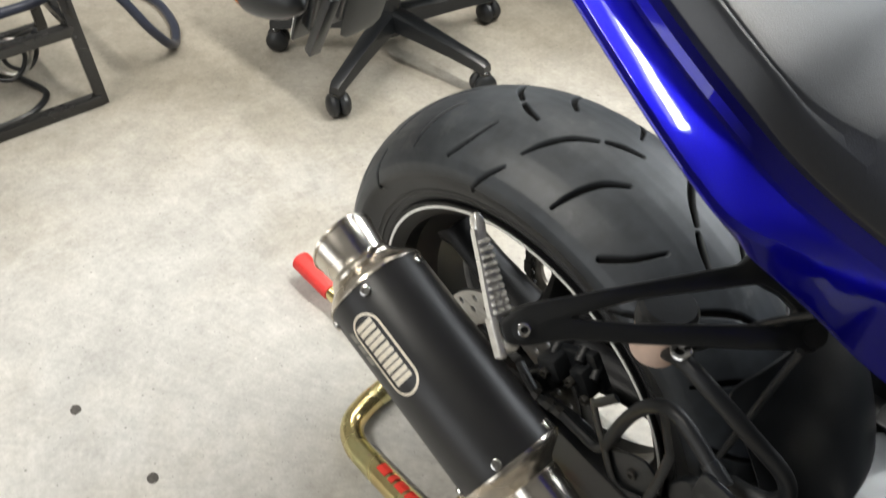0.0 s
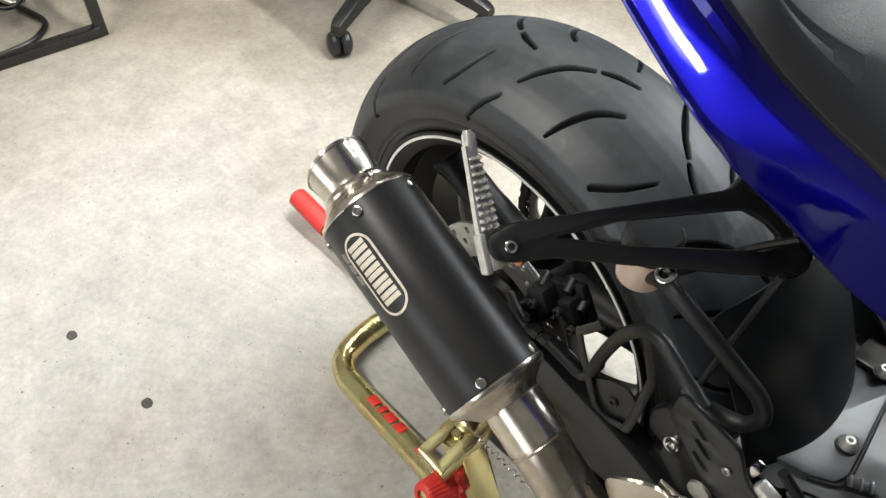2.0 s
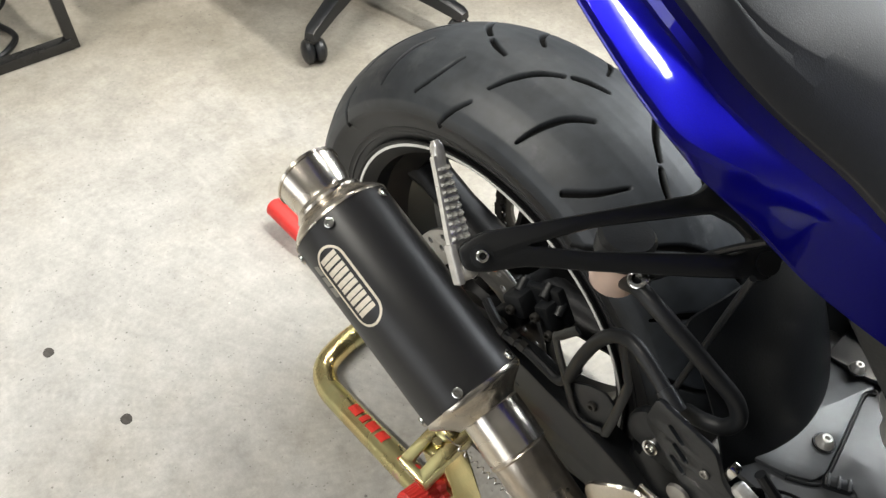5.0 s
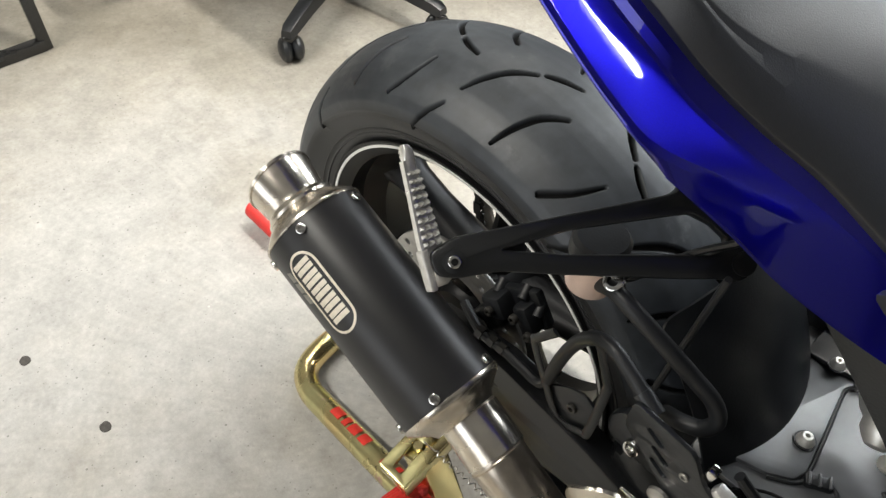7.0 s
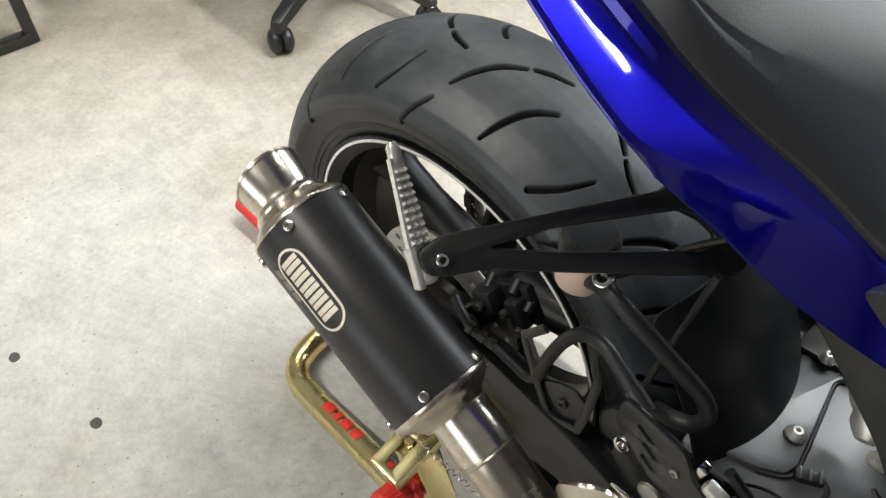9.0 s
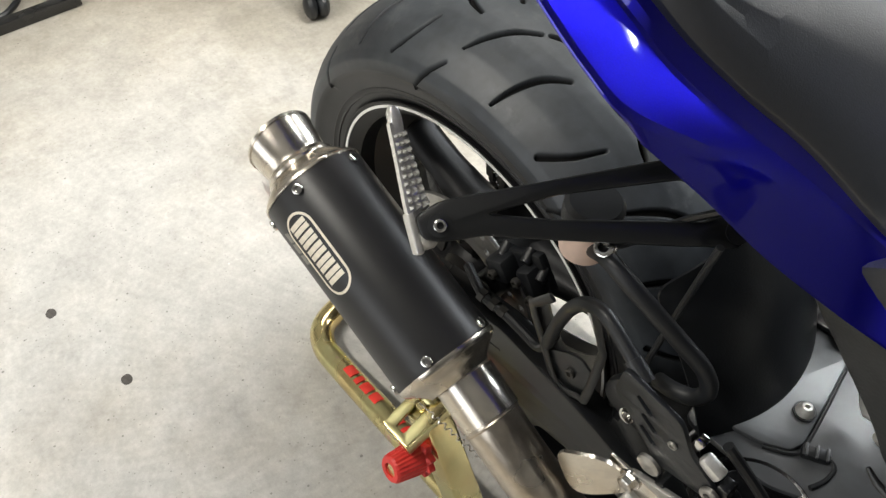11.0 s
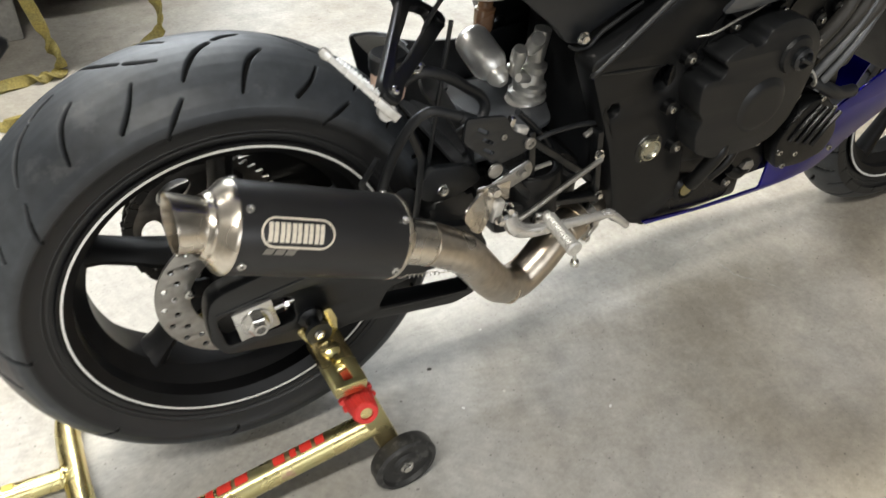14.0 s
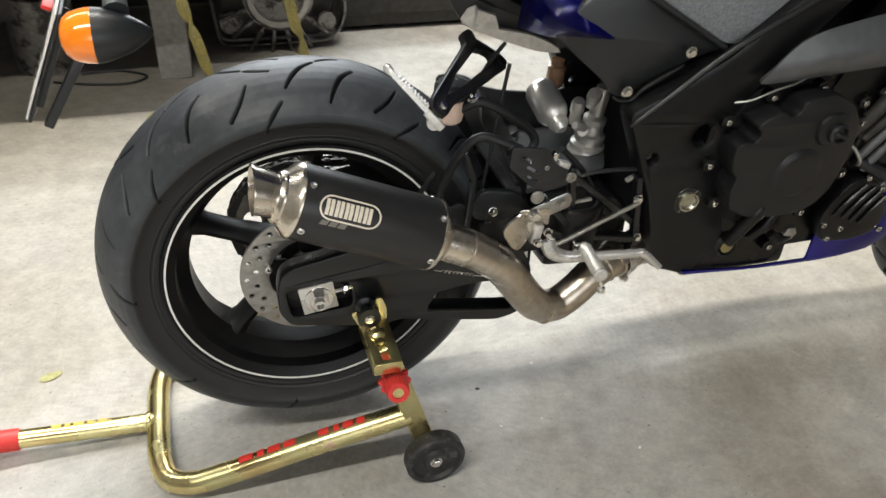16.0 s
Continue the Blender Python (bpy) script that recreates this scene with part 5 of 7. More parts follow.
part("copper_fitting", lathe([(0, 0), (0.007, 0), (0.007, 0.008), (0, 0.008)], 16, aim((0.04, -0.085, ZC + 0.125), (0.04, -0.2, ZC + 0.16))), material("copper", (0.6, 0.22, 0.1), 0.35, metal=0.9), bike, "small copper brake fitting")

# rear set
slits = [rounded([(x, z), (x + 0.016, z - 0.0105), (x + 0.013, z - 0.0145), (x - 0.002, z - 0.004)], 0.0016) for x, z in ((0.302, 0.590), (0.310, 0.573), (0.312, 0.557))]
guard_plate = part("heel_guard", sheet(rounded([(0.284, 0.606), (0.340, 0.597), (0.355, 0.570), (0.378, 0.556), (0.386, 0.544), (0.380, 0.534), (0.334, 0.523), (0.281, 0.572)], 0.007), slits, 0.005, 0.001, side(-0.166)), PLASTIC, bike, "black slotted heel guard plate")
bolt((0.3805, -0.169, 0.5465), (0, -1, 0), guard_plate, 0.0085, 0.004, mat=DISC_STEEL)
bolt((0.340, -0.169, 0.5665), (0, -1, 0), guard_plate, 0.004, 0.002, mat=DISC_STEEL)


def flat_bar(a, b, w, y, thick=0.010):
    """A flat bar on edge between two points of a lengthwise plane."""
    a, b = Vector((a[0], y, a[1])), Vector((b[0], y, b[1]))
    return box(thick, w, (b - a).length + w, aim(a, b, 90) @ Matrix.Translation((0, 0, (b - a).length / 2)), 0.002)


rear_set = part("rear_set_bracket", joined(flat_bar((0.386, 0.552), (0.398, 0.452), 0.014, -0.160), flat_bar((0.392, 0.540), (0.474, 0.470), 0.011, -0.156), flat_bar((0.474, 0.470), (0.510, 0.440), 0.010, -0.156), flat_bar((0.502, 0.520), (0.515, 0.408), 0.016, -0.159), flat_bar((0.372, 0.444), (0.515, 0.414), 0.018, -0.163), flat_bar((0.350, 0.505), (0.396, 0.452), 0.020, -0.166)), SATIN, bike, "black rider peg hanger bracket")
part("cable_clip", box(0.020, 0.012, 0.012, pose(0.370, -0.160, 0.564, 0, 18, 0), 0.003), ALLOY, bike, "pale metal cable clip")
part("clip_nut", box(0.008, 0.010, 0.014, pose(0.3545, -0.160, 0.580, 0, 10, 0), 0.002), CHROME, bike)
part("lever_pin", tube([(0.396, -0.165, 0.498), (0.422, -0.166, 0.501)], 0.0032, 10, 1), DISC_STEEL, rear_set)
part("switch_stay", box(0.018, 0.008, 0.006, pose(0.494, -0.150, 0.520, 0, -30, 0), 0.002), DISC_STEEL, rear_set)
hexbolt((0.502, -0.168, 0.4925), (0, -1, 0), rear_set, 0.0058, 0.008)
hexbolt((0.514, -0.168, 0.4195), (0, -1, 0), rear_set, 0.0052, 0.008)
part("joint_plate", sheet(rounded([(0.310, 0.486), (0.322, 0.502), (0.345, 0.511), (0.379, 0.524), (0.384, 0.512), (0.381, 0.500), (0.345, 0.487), (0.318, 0.476)], 0.004), (), 0.006, 0.0012, side(-0.176)), DISC_STEEL, rear_set, "dull cast aluminium joint plate")
part("joint_cap", lathe([(0, 0), (0.011, 0), (0.0105, 0.003), (0.0085, 0.004), (0, 0.004)], 24, aim((0.330, -0.170, 0.519), (0.330, -1, 0.519))), DISC_STEEL, rear_set)
hexbolt((0.324, -0.180, 0.496), (0, -1, 0), rear_set, 0.0075, 0.010)
hexbolt((0.366, -0.180, 0.511), (0, -1, 0), rear_set, 0.006, 0.007, mat=DISC_STEEL)
part("push_rod_joint", box(0.014, 0.014, 0.034, pose(0.330, -0.182, 0.462, 0, 12, 0), 0.003), ALLOY, rear_set)
hexbolt((0.330, -0.190, 0.452), (0, -1, 0), rear_set, 0.0055, 0.01)
hexbolt((0.352, -0.176, 0.458), (-0.3, -0.9, 0.2), rear_set, 0.0052, 0.02)
part("guard_rod", tube([(0.350, -0.190, 0.446), (0.366, -0.194, 0.447), (0.43, -0.186, 0.468), (0.500, -0.178, 0.491)], 0.0046, 12, 4, flat=0.8), DISC_STEEL, rear_set, "slim grey steel brace rod")
part("brake_pedal", tube([(0.346, -0.190, 0.452), (0.352, -0.196, 0.436), (0.372, -0.200, 0.425), (0.412, -0.206, 0.4225), (0.488, -0.212, 0.4205), (0.504, -0.214, 0.4185), (0.533, -0.222, 0.3925)], [0.008, 0.0078, 0.0066, 0.0052, 0.0045, 0.0045, 0.003], 14, 8, flat=1.6), BRIGHT, rear_set, "bare aluminium brake pedal lever")
P0, P1 = Vector((0.410, -0.188, 0.431)), Vector((0.404, -0.264, 0.430))
part("peg_clevis", box(0.026, 0.022, 0.026, pose(0.405, -0.180, 0.425), 0.005, 3), CHROME, rear_set)
knurl = []
for i in range(15):
    knurl += [(0.0105, 0.008 + i * 0.0044), (0.0088, 0.0101 + i * 0.0044)]
rider = part("rider_peg", lathe([(0, 0), (0.0075, 0), (0.0085, 0.006)] + knurl + [(0.0115, 0.0745), (0.0115, 0.077), (0.009, 0.079), (0, 0.079)], 20, aim(P0, P1)), ALLOY, rear_set, "knurled aluminium rider foot peg", angle=15)
part("peg_feeler", lathe([(0, 0), (0.0028, 0), (0.0028, 0.022), (0.006, 0.024), (0.006, 0.031), (0, 0.033)], 12, aim((0.4055, -0.262, 0.427), (0.412, -0.262, 0.3936))), CHROME, rear_set, "small ball-ended feeler bolt")
part("return_spring", tube([(0.385 + 0.0006 * i, -0.172 + 0.005 * math.cos(i * 0.8), 0.402 + 0.005 * math.sin(i * 0.8)) for i in range(81)], 0.0011, 6, 1), CHROME, rear_set)
part("loose_cable", tube([(0.37, -0.15, 0.585), (0.42, -0.14, 0.53), (0.47, -0.14, 0.455), (0.51, -0.14, 0.44)], 0.0045, 10, 6), HOSE, bike)

# main frame, one spar a side
spar = rounded([(0.458, 0.640), (0.487, 0.568), (0.518, 0.492), (0.544, 0.396), (0.552, 0.350), (0.624, 0.322), (0.684, 0.372), (0.652, 0.526), (0.636, 0.612), (0.690, 0.690), (0.80, 0.80), (1.02, 0.90), (1.00, 0.99), (0.80, 0.88), (0.698, 0.795), (0.612, 0.722), (0.56, 0.690)], 0.016)
for sgn in (-1, 1):
    fr = part("frame_spar", sheet(spar, [circle(0.5935, 0.5915, 0.0165, 24), circle(0.5135, 0.5595, 0.0085, 16)], 0.046, 0.010, side(sgn * 0.148)), FRAME_BLACK, bike, "satin black alloy frame spar")
    ridge = [(0.466, sgn * 0.166, 0.618), (0.474, sgn * 0.1685, 0.628), (0.52, sgn * 0.1685, 0.663), (0.605, sgn * 0.1685, 0.7265), (0.725, sgn * 0.1685, 0.7945), (0.80, sgn * 0.1685, 0.840)]
    part("spar_ridge", tube(ridge, [0.002, 0.005, 0.0055, 0.0055, 0.0055, 0.004], 14, 5), SATIN, fr)
    bolt((0.5135, sgn * 0.150, 0.5595), (0, sgn, 0), fr, 0.0058, 0.006, mat=DISC_STEEL)
    part("hole_back", box(0.10, 0.004, 0.10, pose(0.575, sgn * 0.130, 0.565), 0), DARK_STEEL, fr)
    PLUG = material("olive plug", (0.42, 0.41, 0.33), 0.22, metal=0.9) if sgn < 0 else PLUG
    plug = part("pivot_plug", lathe([(0, 0.002), (0.011, 0.002), (0.0125, 0.003), (0.0145, 0.0075), (0.0165, 0.0075), (0.0185, 0.004), (0.0185, -0.002)], 32, aim((0.5908, sgn * 0.171, 0.4787), (0.5908, sgn, 0.4787))), PLUG, fr, "round pale metal pivot plug")
    for q in range(4):
        part("plug_lug", box(0.004, 0.003, 0.003, Matrix.Translation((0.5908, sgn * 0.173, 0.4787)) @ Matrix.Rotation(radians(35 + 90 * q), 4, "Y") @ Matrix.Translation((0.0205, 0, 0)), 0.001), PLUG, plug)
    part("plug_seat", lathe([(0.0185, 0.0015), (0.024, 0.0015), (0.0255, -0.001)], 36, aim((0.5908, sgn * 0.171, 0.4787), (0.5908, sgn, 0.4787))), SATIN, fr)
cover = rounded([(0.345, 0.750), (0.385, 0.716), (0.43, 0.677), (0.450, 0.652), (0.470, 0.648), (0.488, 0.664), (0.516, 0.681), (0.566, 0.706), (0.612, 0.718), (0.53, 0.80), (0.445, 0.82), (0.40, 0.80)], 0.012)
for sgn in (-1, 1):
    sc = part("side_cover", sheet(cover, (), 0.02, 0.004, Matrix.Translation((0.46, sgn * 0.120, 0.70)) @ Matrix.Rotation(sgn * radians(5), 4, "Z") @ Matrix.Translation((-0.46, 0, -0.70)) @ Matrix.Rotation(radians(90), 4, "X")), PLASTIC, bike, "matt black side cover under the seat")
    hexbolt((0.464, sgn * 0.141, 0.6635), (0, sgn, 0), sc, 0.0062, 0.008)
    hexbolt((0.549, sgn * 0.152, 0.722), (0, sgn, 0), sc, 0.0062, 0.008)
    grey = rounded([(0.47, 0.808), (0.604, 0.730), (0.622, 0.728), (0.75, 0.80), (0.72, 0.86), (0.52, 0.86)], 0.01)
    part("seat_side", sheet(grey, (), 0.014, 0.004, side(sgn * 0.146)), SEAT_GREY, sc, "grey textured vinyl seat side")
    part("cover_trim", tube([(0.46, sgn * 0.150, 0.812), (0.53, sgn * 0.158, 0.770), (0.60, sgn * 0.160, 0.727)], 0.004, 10, 4), PLASTIC, sc)
for sgn in (-1, 1):
    lip = [(0.444, sgn * 0.139, 0.656), (0.4554, sgn * 0.141, 0.6500), (0.4738, sgn * 0.143, 0.6510), (0.489, sgn * 0.145, 0.6675), (0.516, sgn * 0.148, 0.685), (0.544, sgn * 0.150, 0.701)]
    part("cover_lip", tube(lip, [0.0015, 0.0028, 0.003, 0.003, 0.003, 0.002], 10, 5), SATIN, bike)
    part("spar_crease", tube([(0.478, sgn * 0.1705, 0.6235), (0.522, sgn * 0.1712, 0.6185), (0.582, sgn * 0.1705, 0.613)], [0.0015, 0.0032, 0.0012], 10, 5), SATIN, bike)
part("shift_cable", tube([(0.396, -0.150, 0.529), (0.423, -0.152, 0.5385), (0.472, -0.152, 0.5392), (0.510, -0.150, 0.533)], 0.0035, 10, 6), HOSE, bike)
tank = loft([[(x, w * math.sin(a), z + h * math.cos(a)) for a in (math.pi / 8 * s for s in range(16))] for x, w, z, h in ((0.60, 0.10, 0.84, 0.05), (0.66, 0.135, 0.87, 0.09), (0.80, 0.165, 0.90, 0.13), (0.95, 0.165, 0.92, 0.14), (1.05, 0.12, 0.92, 0.11), (1.10, 0.06, 0.92, 0.06))])
part("tank", soften(tank, 1), BLUE, bike, "glossy deep blue fuel tank")
for sgn in (-1, 1):
    duct = [[(0.640, sgn * 0.178, 0.672), (0.665, sgn * 0.190, 0.695), (0.70, sgn * 0.185, 0.745)], [(0.74, sgn * 0.196, 0.690), (0.75, sgn * 0.215, 0.715), (0.77, sgn * 0.192, 0.765)], [(0.88, sgn * 0.205, 0.705), (0.89, sgn * 0.225, 0.735), (0.90, sgn * 0.195, 0.79)], [(1.05, sgn * 0.21, 0.72), (1.05, sgn * 0.235, 0.76), (1.05, sgn * 0.20, 0.83)]]
    part("air_duct_cover", shell(duct, 0.006, 2), GREY_PAINT, bike, "satin black side duct cover")

# engine
case = loft([[(x, y, z) for x, z in rounded([(0.60, 0.350), (0.64, 0.326), (0.795, 0.322), (0.806, 0.355), (0.90, 0.356), (0.98, 0.375), (0.98, 0.50), (0.93, 0.60), (0.80, 0.68), (0.66, 0.66), (0.60, 0.56)], 0.03)] for y in (-0.165, 0.165)])
engine = part("engine", case, CAST_BLACK, bike, "black painted engine crankcase")
part("oil_sump", box(0.205, 0.326, 0.085, pose(0.722, 0, 0.3565), 0.008), CAST_BLACK, engine, "black oil sump")
part("cylinder_block", loft([[(x, y, z) for x, z in rounded([(0.78, 0.60), (0.98, 0.52), (1.06, 0.74), (0.88, 0.82)], 0.015)] for y in (-0.17, 0.17)]), CAST_BLACK, engine)
cl = rounded([(0.625, 0.477), (0.606, 0.53), (0.601, 0.569), (0.604, 0.606), (0.622, 0.631), (0.65, 0.652), (0.70, 0.672), (0.753, 0.681), (0.80, 0.670), (0.838, 0.64), (0.86, 0.60), (0.865, 0.54), (0.85, 0.48), (0.80, 0.43), (0.72, 0.42), (0.66, 0.43)], 0.012)
part("cover_flange", sheet(cl, (), 0.022, 0.004, side(-0.157)), CAST_BLACK, engine)
cl2 = rounded([(0.640, 0.480), (0.632, 0.515), (0.640, 0.535), (0.628, 0.548), (0.622, 0.570), (0.622, 0.592), (0.636, 0.600), (0.654, 0.596), (0.662, 0.610), (0.648, 0.622), (0.664, 0.634), (0.690, 0.645), (0.702, 0.634), (0.718, 0.638), (0.722, 0.655), (0.745, 0.663), (0.775, 0.664), (0.802, 0.652), (0.824, 0.632), (0.838, 0.603), (0.838, 0.566), (0.832, 0.530), (0.822, 0.494), (0.800, 0.468), (0.765, 0.455), (0.715, 0.455), (0.672, 0.462)], 0.010)
clutch = part("clutch_cover", sheet(cl2, (), 0.048, 0.0045, side(-0.190)), COVER, engine, "domed charcoal clutch cover with scalloped edge")
part("cover_dome", lathe([(0.046, -0.001), (0.043, 0.0012), (0.038, 0.0045), (0.034, 0.0056), (0.026, 0.0060), (0, 0.0062)], 48, aim((0.748, -0.2135, 0.532), (0.748, -1.0, 0.500))), COVER, clutch)
part("cap_seat", lathe([(0.030, -0.002), (0.027, 0.006), (0.020, 0.008), (0, 0.008)], 32, aim((0.786, -0.2135, 0.606), (0.786, -1, 0.606))), COVER, clutch)
part("oil_cap", lathe([(0, 0), (0.017, 0), (0.017, 0.012), (0.013, 0.016), (0.010, 0.010), (0, 0.010)], 12, aim((0.788, -0.216, 0.604), (0.788, -1, 0.604))), PLASTIC, engine, "black oil filler cap")
part("cap_grip", box(0.028, 0.010, 0.006, pose(0.788, -0.232, 0.604, 0, 25, 0), 0.002), PLASTIC, engine)
for bx, bz in ((0.620, 0.619), (0.687, 0.653), (0.7725, 0.661), (0.607, 0.546), (0.872, 0.594), (0.866, 0.502), (0.809, 0.435), (0.709, 0.452), (0.634, 0.475), (0.7429, 0.428), (0.767, 0.371)):
    part("bolt_boss", lathe([(0, 0), (0.0125, 0), (0.0105, 0.022), (0, 0.022)], 16, aim((bx, -0.160, bz), (bx, -1, bz))), CAST_BLACK, engine)
    bolt((bx, -0.182, bz), (0, -1, 0), engine, 0.0052, 0.005)
fin = part("pickup_cover", sheet(rounded([(0.842, 0.425), (0.868, 0.470), (0.90, 0.498), (0.945, 0.482), (0.985, 0.42), (0.975, 0.378), (0.925, 0.366), (0.862, 0.372)], 0.018), (), 0.03, 0.006, side(-0.180)), CAST_BLACK, engine, "finned black side cover")
for k in range(4):
    part("fin", tube([(0.868 + 0.020 * k, -0.197, 0.428 - 0.008 * k), (0.888 + 0.020 * k, -0.199, 0.458 - 0.007 * k), (0.915 + 0.018 * k, -0.197, 0.482 - 0.008 * k)], 0.0042, 10, 5), CAST_BLACK, engine)
for bx, bz in ((0.855, 0.410), (0.893, 0.398), (0.872, 0.380), (0.979, 0.385), (0.95, 0.470), (0.913, 0.495)):
    bolt((bx, -0.194, bz), (0, -1, 0), engine, 0.005, 0.005)
part("pump_arm", tube([(0.716, -0.190, 0.500), (0.700, -0.205, 0.465), (0.680, -0.200, 0.425), (0.676, -0.190, 0.402)], [0.009, 0.013, 0.011, 0.012], 16, 6), CAST_BLACK, engine)
part("arm_pad", lathe([(0, 0), (0.0085, 0), (0.0085, 0.004), (0.006, 0.006), (0, 0.006)], 24, aim((0.704, -0.207, 0.458), (0.72, -1, 0.49))), DISC_STEEL, engine, "grey machined pad")
part("drain_plug", lathe([(0, 0), (0.013, 0), (0.013, 0.008), (0.009, 0.010), (0, 0.010)], 6, aim((0.794, -0.185, 0.399), (0.794, -1, 0.399))), DISC_STEEL, engine)
part("oil_filter_boss", lathe([(0, 0), (0.024, 0), (0.024, 0.02), (0.017, 0.026), (0.012, 0.020), (0, 0.02)], 28, aim((0.690, -0.150, 0.376), (0.690, -1, 0.376))), CAST_BLACK, engine)
part("sight_glass", lathe([(0, 0), (0.012, 0), (0.012, 0.003), (0, 0.004)], 24, aim((0.690, -0.172, 0.376), (0.690, -1, 0.376))), material("oil sight glass", (0.20, 0.16, 0.05), 0.15, coat=0.8), engine, "oil sight glass")
part("water_pipe", tube([(0.715, -0.185, 0.40), (0.735, -0.192, 0.425), (0.75, -0.19, 0.452)], 0.010, 14, 6), CAST_BLACK, engine)
part("water_pipe", tube([(0.80, -0.185, 0.395), (0.775, -0.19, 0.39), (0.76, -0.185, 0.40)], 0.009, 14, 6), CAST_BLACK, engine)
for k in range(3):
    part("coolant_hose", tube([(0.86 + 0.035 * k, -0.17, 0.56), (0.90 + 0.035 * k, -0.185, 0.63), (0.93 + 0.035 * k, -0.18, 0.70)], 0.011, 14, 6), DARK_STEEL, engine)
for q0, q1 in (((0.893, -0.178, 0.527), (0.975, -0.182, 0.652)), ((0.906, -0.180, 0.504), (0.99, -0.184, 0.640))):
    part("coolant_pipe", tube([q0, tuple((Vector(q0) + Vector(q1)) / 2 + Vector((0, -0.006, 0))), q1], 0.0075, 14, 5), GREY_PAINT, engine, "slim satin coolant pipe")
part("pipe_stay", tube([(0.852, -0.178, 0.563), (0.866, -0.192, 0.552), (0.884, -0.192, 0.530), (0.892, -0.184, 0.518)], 0.004, 10, 5, flat=0.6), ALLOY, engine, "thin bent metal stay")
part("lower_hose", tube([(0.895, -0.172, 0.520), (0.93, -0.186, 0.503), (0.968, -0.182, 0.484), (1.02, -0.17, 0.47)], 0.011, 14, 6), HOSE, engine)
part("clutch_cable", tube([(0.630, -0.172, 0.645), (0.650, -0.184, 0.653), (0.684, -0.186, 0.666), (0.717, -0.186, 0.675), (0.754, -0.184, 0.690), (0.80, -0.178, 0.70), (0.86, -0.17, 0.69)], 0.0018, 10, 6), DISC_STEEL, engine, "thin grey cable over the clutch cover")
for bx, bz in ((0.867, 0.627), (0.882, 0.591), (0.918, 0.598), (0.898, 0.642), (0.932, 0.481)):
    part("bolt_boss", lathe([(0, -0.03), (0.0115, -0.03), (0.0100, 0.012), (0, 0.012)], 16, aim((bx, -0.166, bz), (bx, -1, bz))), CAST_BLACK, engine)
    bolt((bx, -0.178, bz), (0, -1, 0), engine, 0.005, 0.005)
part("side_rib", tube([(0.868, -0.166, 0.64), (0.885, -0.170, 0.60), (0.888, -0.170, 0.56), (0.876, -0.168, 0.52)], 0.007, 12, 6), CAST_BLACK, engine)
part("radiator", box(0.04, 0.30, 0.30, pose(1.14, 0, 0.60, 0, -15, 0), 0.008), DARK_STEEL, bike)

# belly pan, fairing, front wheel
pan = [(0.612, 0.337), (0.733, 0.3245), (0.866, 0.3225), (0.868, 0.392), (0.96, 0.43), (1.06, 0.48), (1.20, 0.55), (1.24, 0.46), (1.12, 0.405), (1.051, 0.365), (1.02, 0.340), (0.993, 0.3255), (0.94, 0.318), (0.888, 0.3155), (0.80, 0.3165), (0.733, 0.3195), (0.618, 0.3285)]
for sgn in (-1, 1):
    part("belly_pan", sheet(rounded(pan, 0.006), (), 0.005, 0.0015, side(sgn * 0.172)), BLUE, bike, "glossy blue belly pan side")
for sgn in (-1, 1):
    fair = [[(1.18, sgn * 0.17, 0.50), (1.20, sgn * 0.20, 0.65), (1.16, sgn * 0.24, 0.80), (1.12, sgn * 0.22, 0.92)], [(1.28, sgn * 0.18, 0.42), (1.30, sgn * 0.21, 0.60), (1.28, sgn * 0.24, 0.80), (1.25, sgn * 0.21, 0.95)], [(1.36, sgn * 0.16, 0.50), (1.40, sgn * 0.19, 0.68), (1.42, sgn * 0.20, 0.85), (1.40, sgn * 0.16, 0.98)], [(1.46, sgn * 0.12, 0.72), (1.52, sgn * 0.12, 0.80), (1.56, sgn * 0.10, 0.88), (1.54, sgn * 0.08, 0.96)]]
    part("fairing", shell(fair, 0.004, 2), BLUE, bike, "glossy deep blue side fairing")
FZ = 0.302
FAXLE = Matrix.Translation((1.50, 0, FZ)) @ Matrix.Rotation(radians(-90), 4, "X")
fw = part("front_wheel", lathe([(r, h * 0.6) for r, h in rim_prof], 120, FAXLE, closed=True), RIM_BLACK, bike, "gloss black front wheel rim")
ft = tyre_mesh([(a * 0.62, b - 0.02 + 0.002) for a, b in CROWN], 0.226, 0.0405, GROOVES, 540, 48)
ft.transform(Matrix.Translation((1.50, 0, FZ)))
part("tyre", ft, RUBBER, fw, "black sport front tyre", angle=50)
for yy in (-0.0485, 0.0485):
    part("rim_stripe", lathe([(0.2205, yy - 0.0006), (0.2250, yy - 0.0006), (0.2250, yy + 0.0006), (0.2205, yy + 0.0006)], 120, FAXLE, closed=True), STRIPE, fw)
for k in range(5):
    rings = [[(x, h * math.cos(a) * 0.7, w * math.sin(a) * 0.7) for a in (math.pi / 6 * s for s in range(12))] for x, w, h in ((0.02, 0.034, 0.03), (0.10, 0.02, 0.02), (0.2, 0.034, 0.03))]
    bm = loft(rings)
    bm.transform(Matrix.Translation((1.50, 0, FZ)) @ Matrix.Rotation(-radians(30 + 72 * k), 4, "Y"))
    part("spoke", bm, RIM_BLACK, fw)
for sgn in (-1, 1):
    part("fork_leg", tube([(1.50, sgn * 0.095, FZ), (1.40, sgn * 0.10, 0.56), (1.24, sgn * 0.10, 0.98)], [0.024, 0.027, 0.025], 20, 6), RACK_BLACK, bike, "black front fork leg")
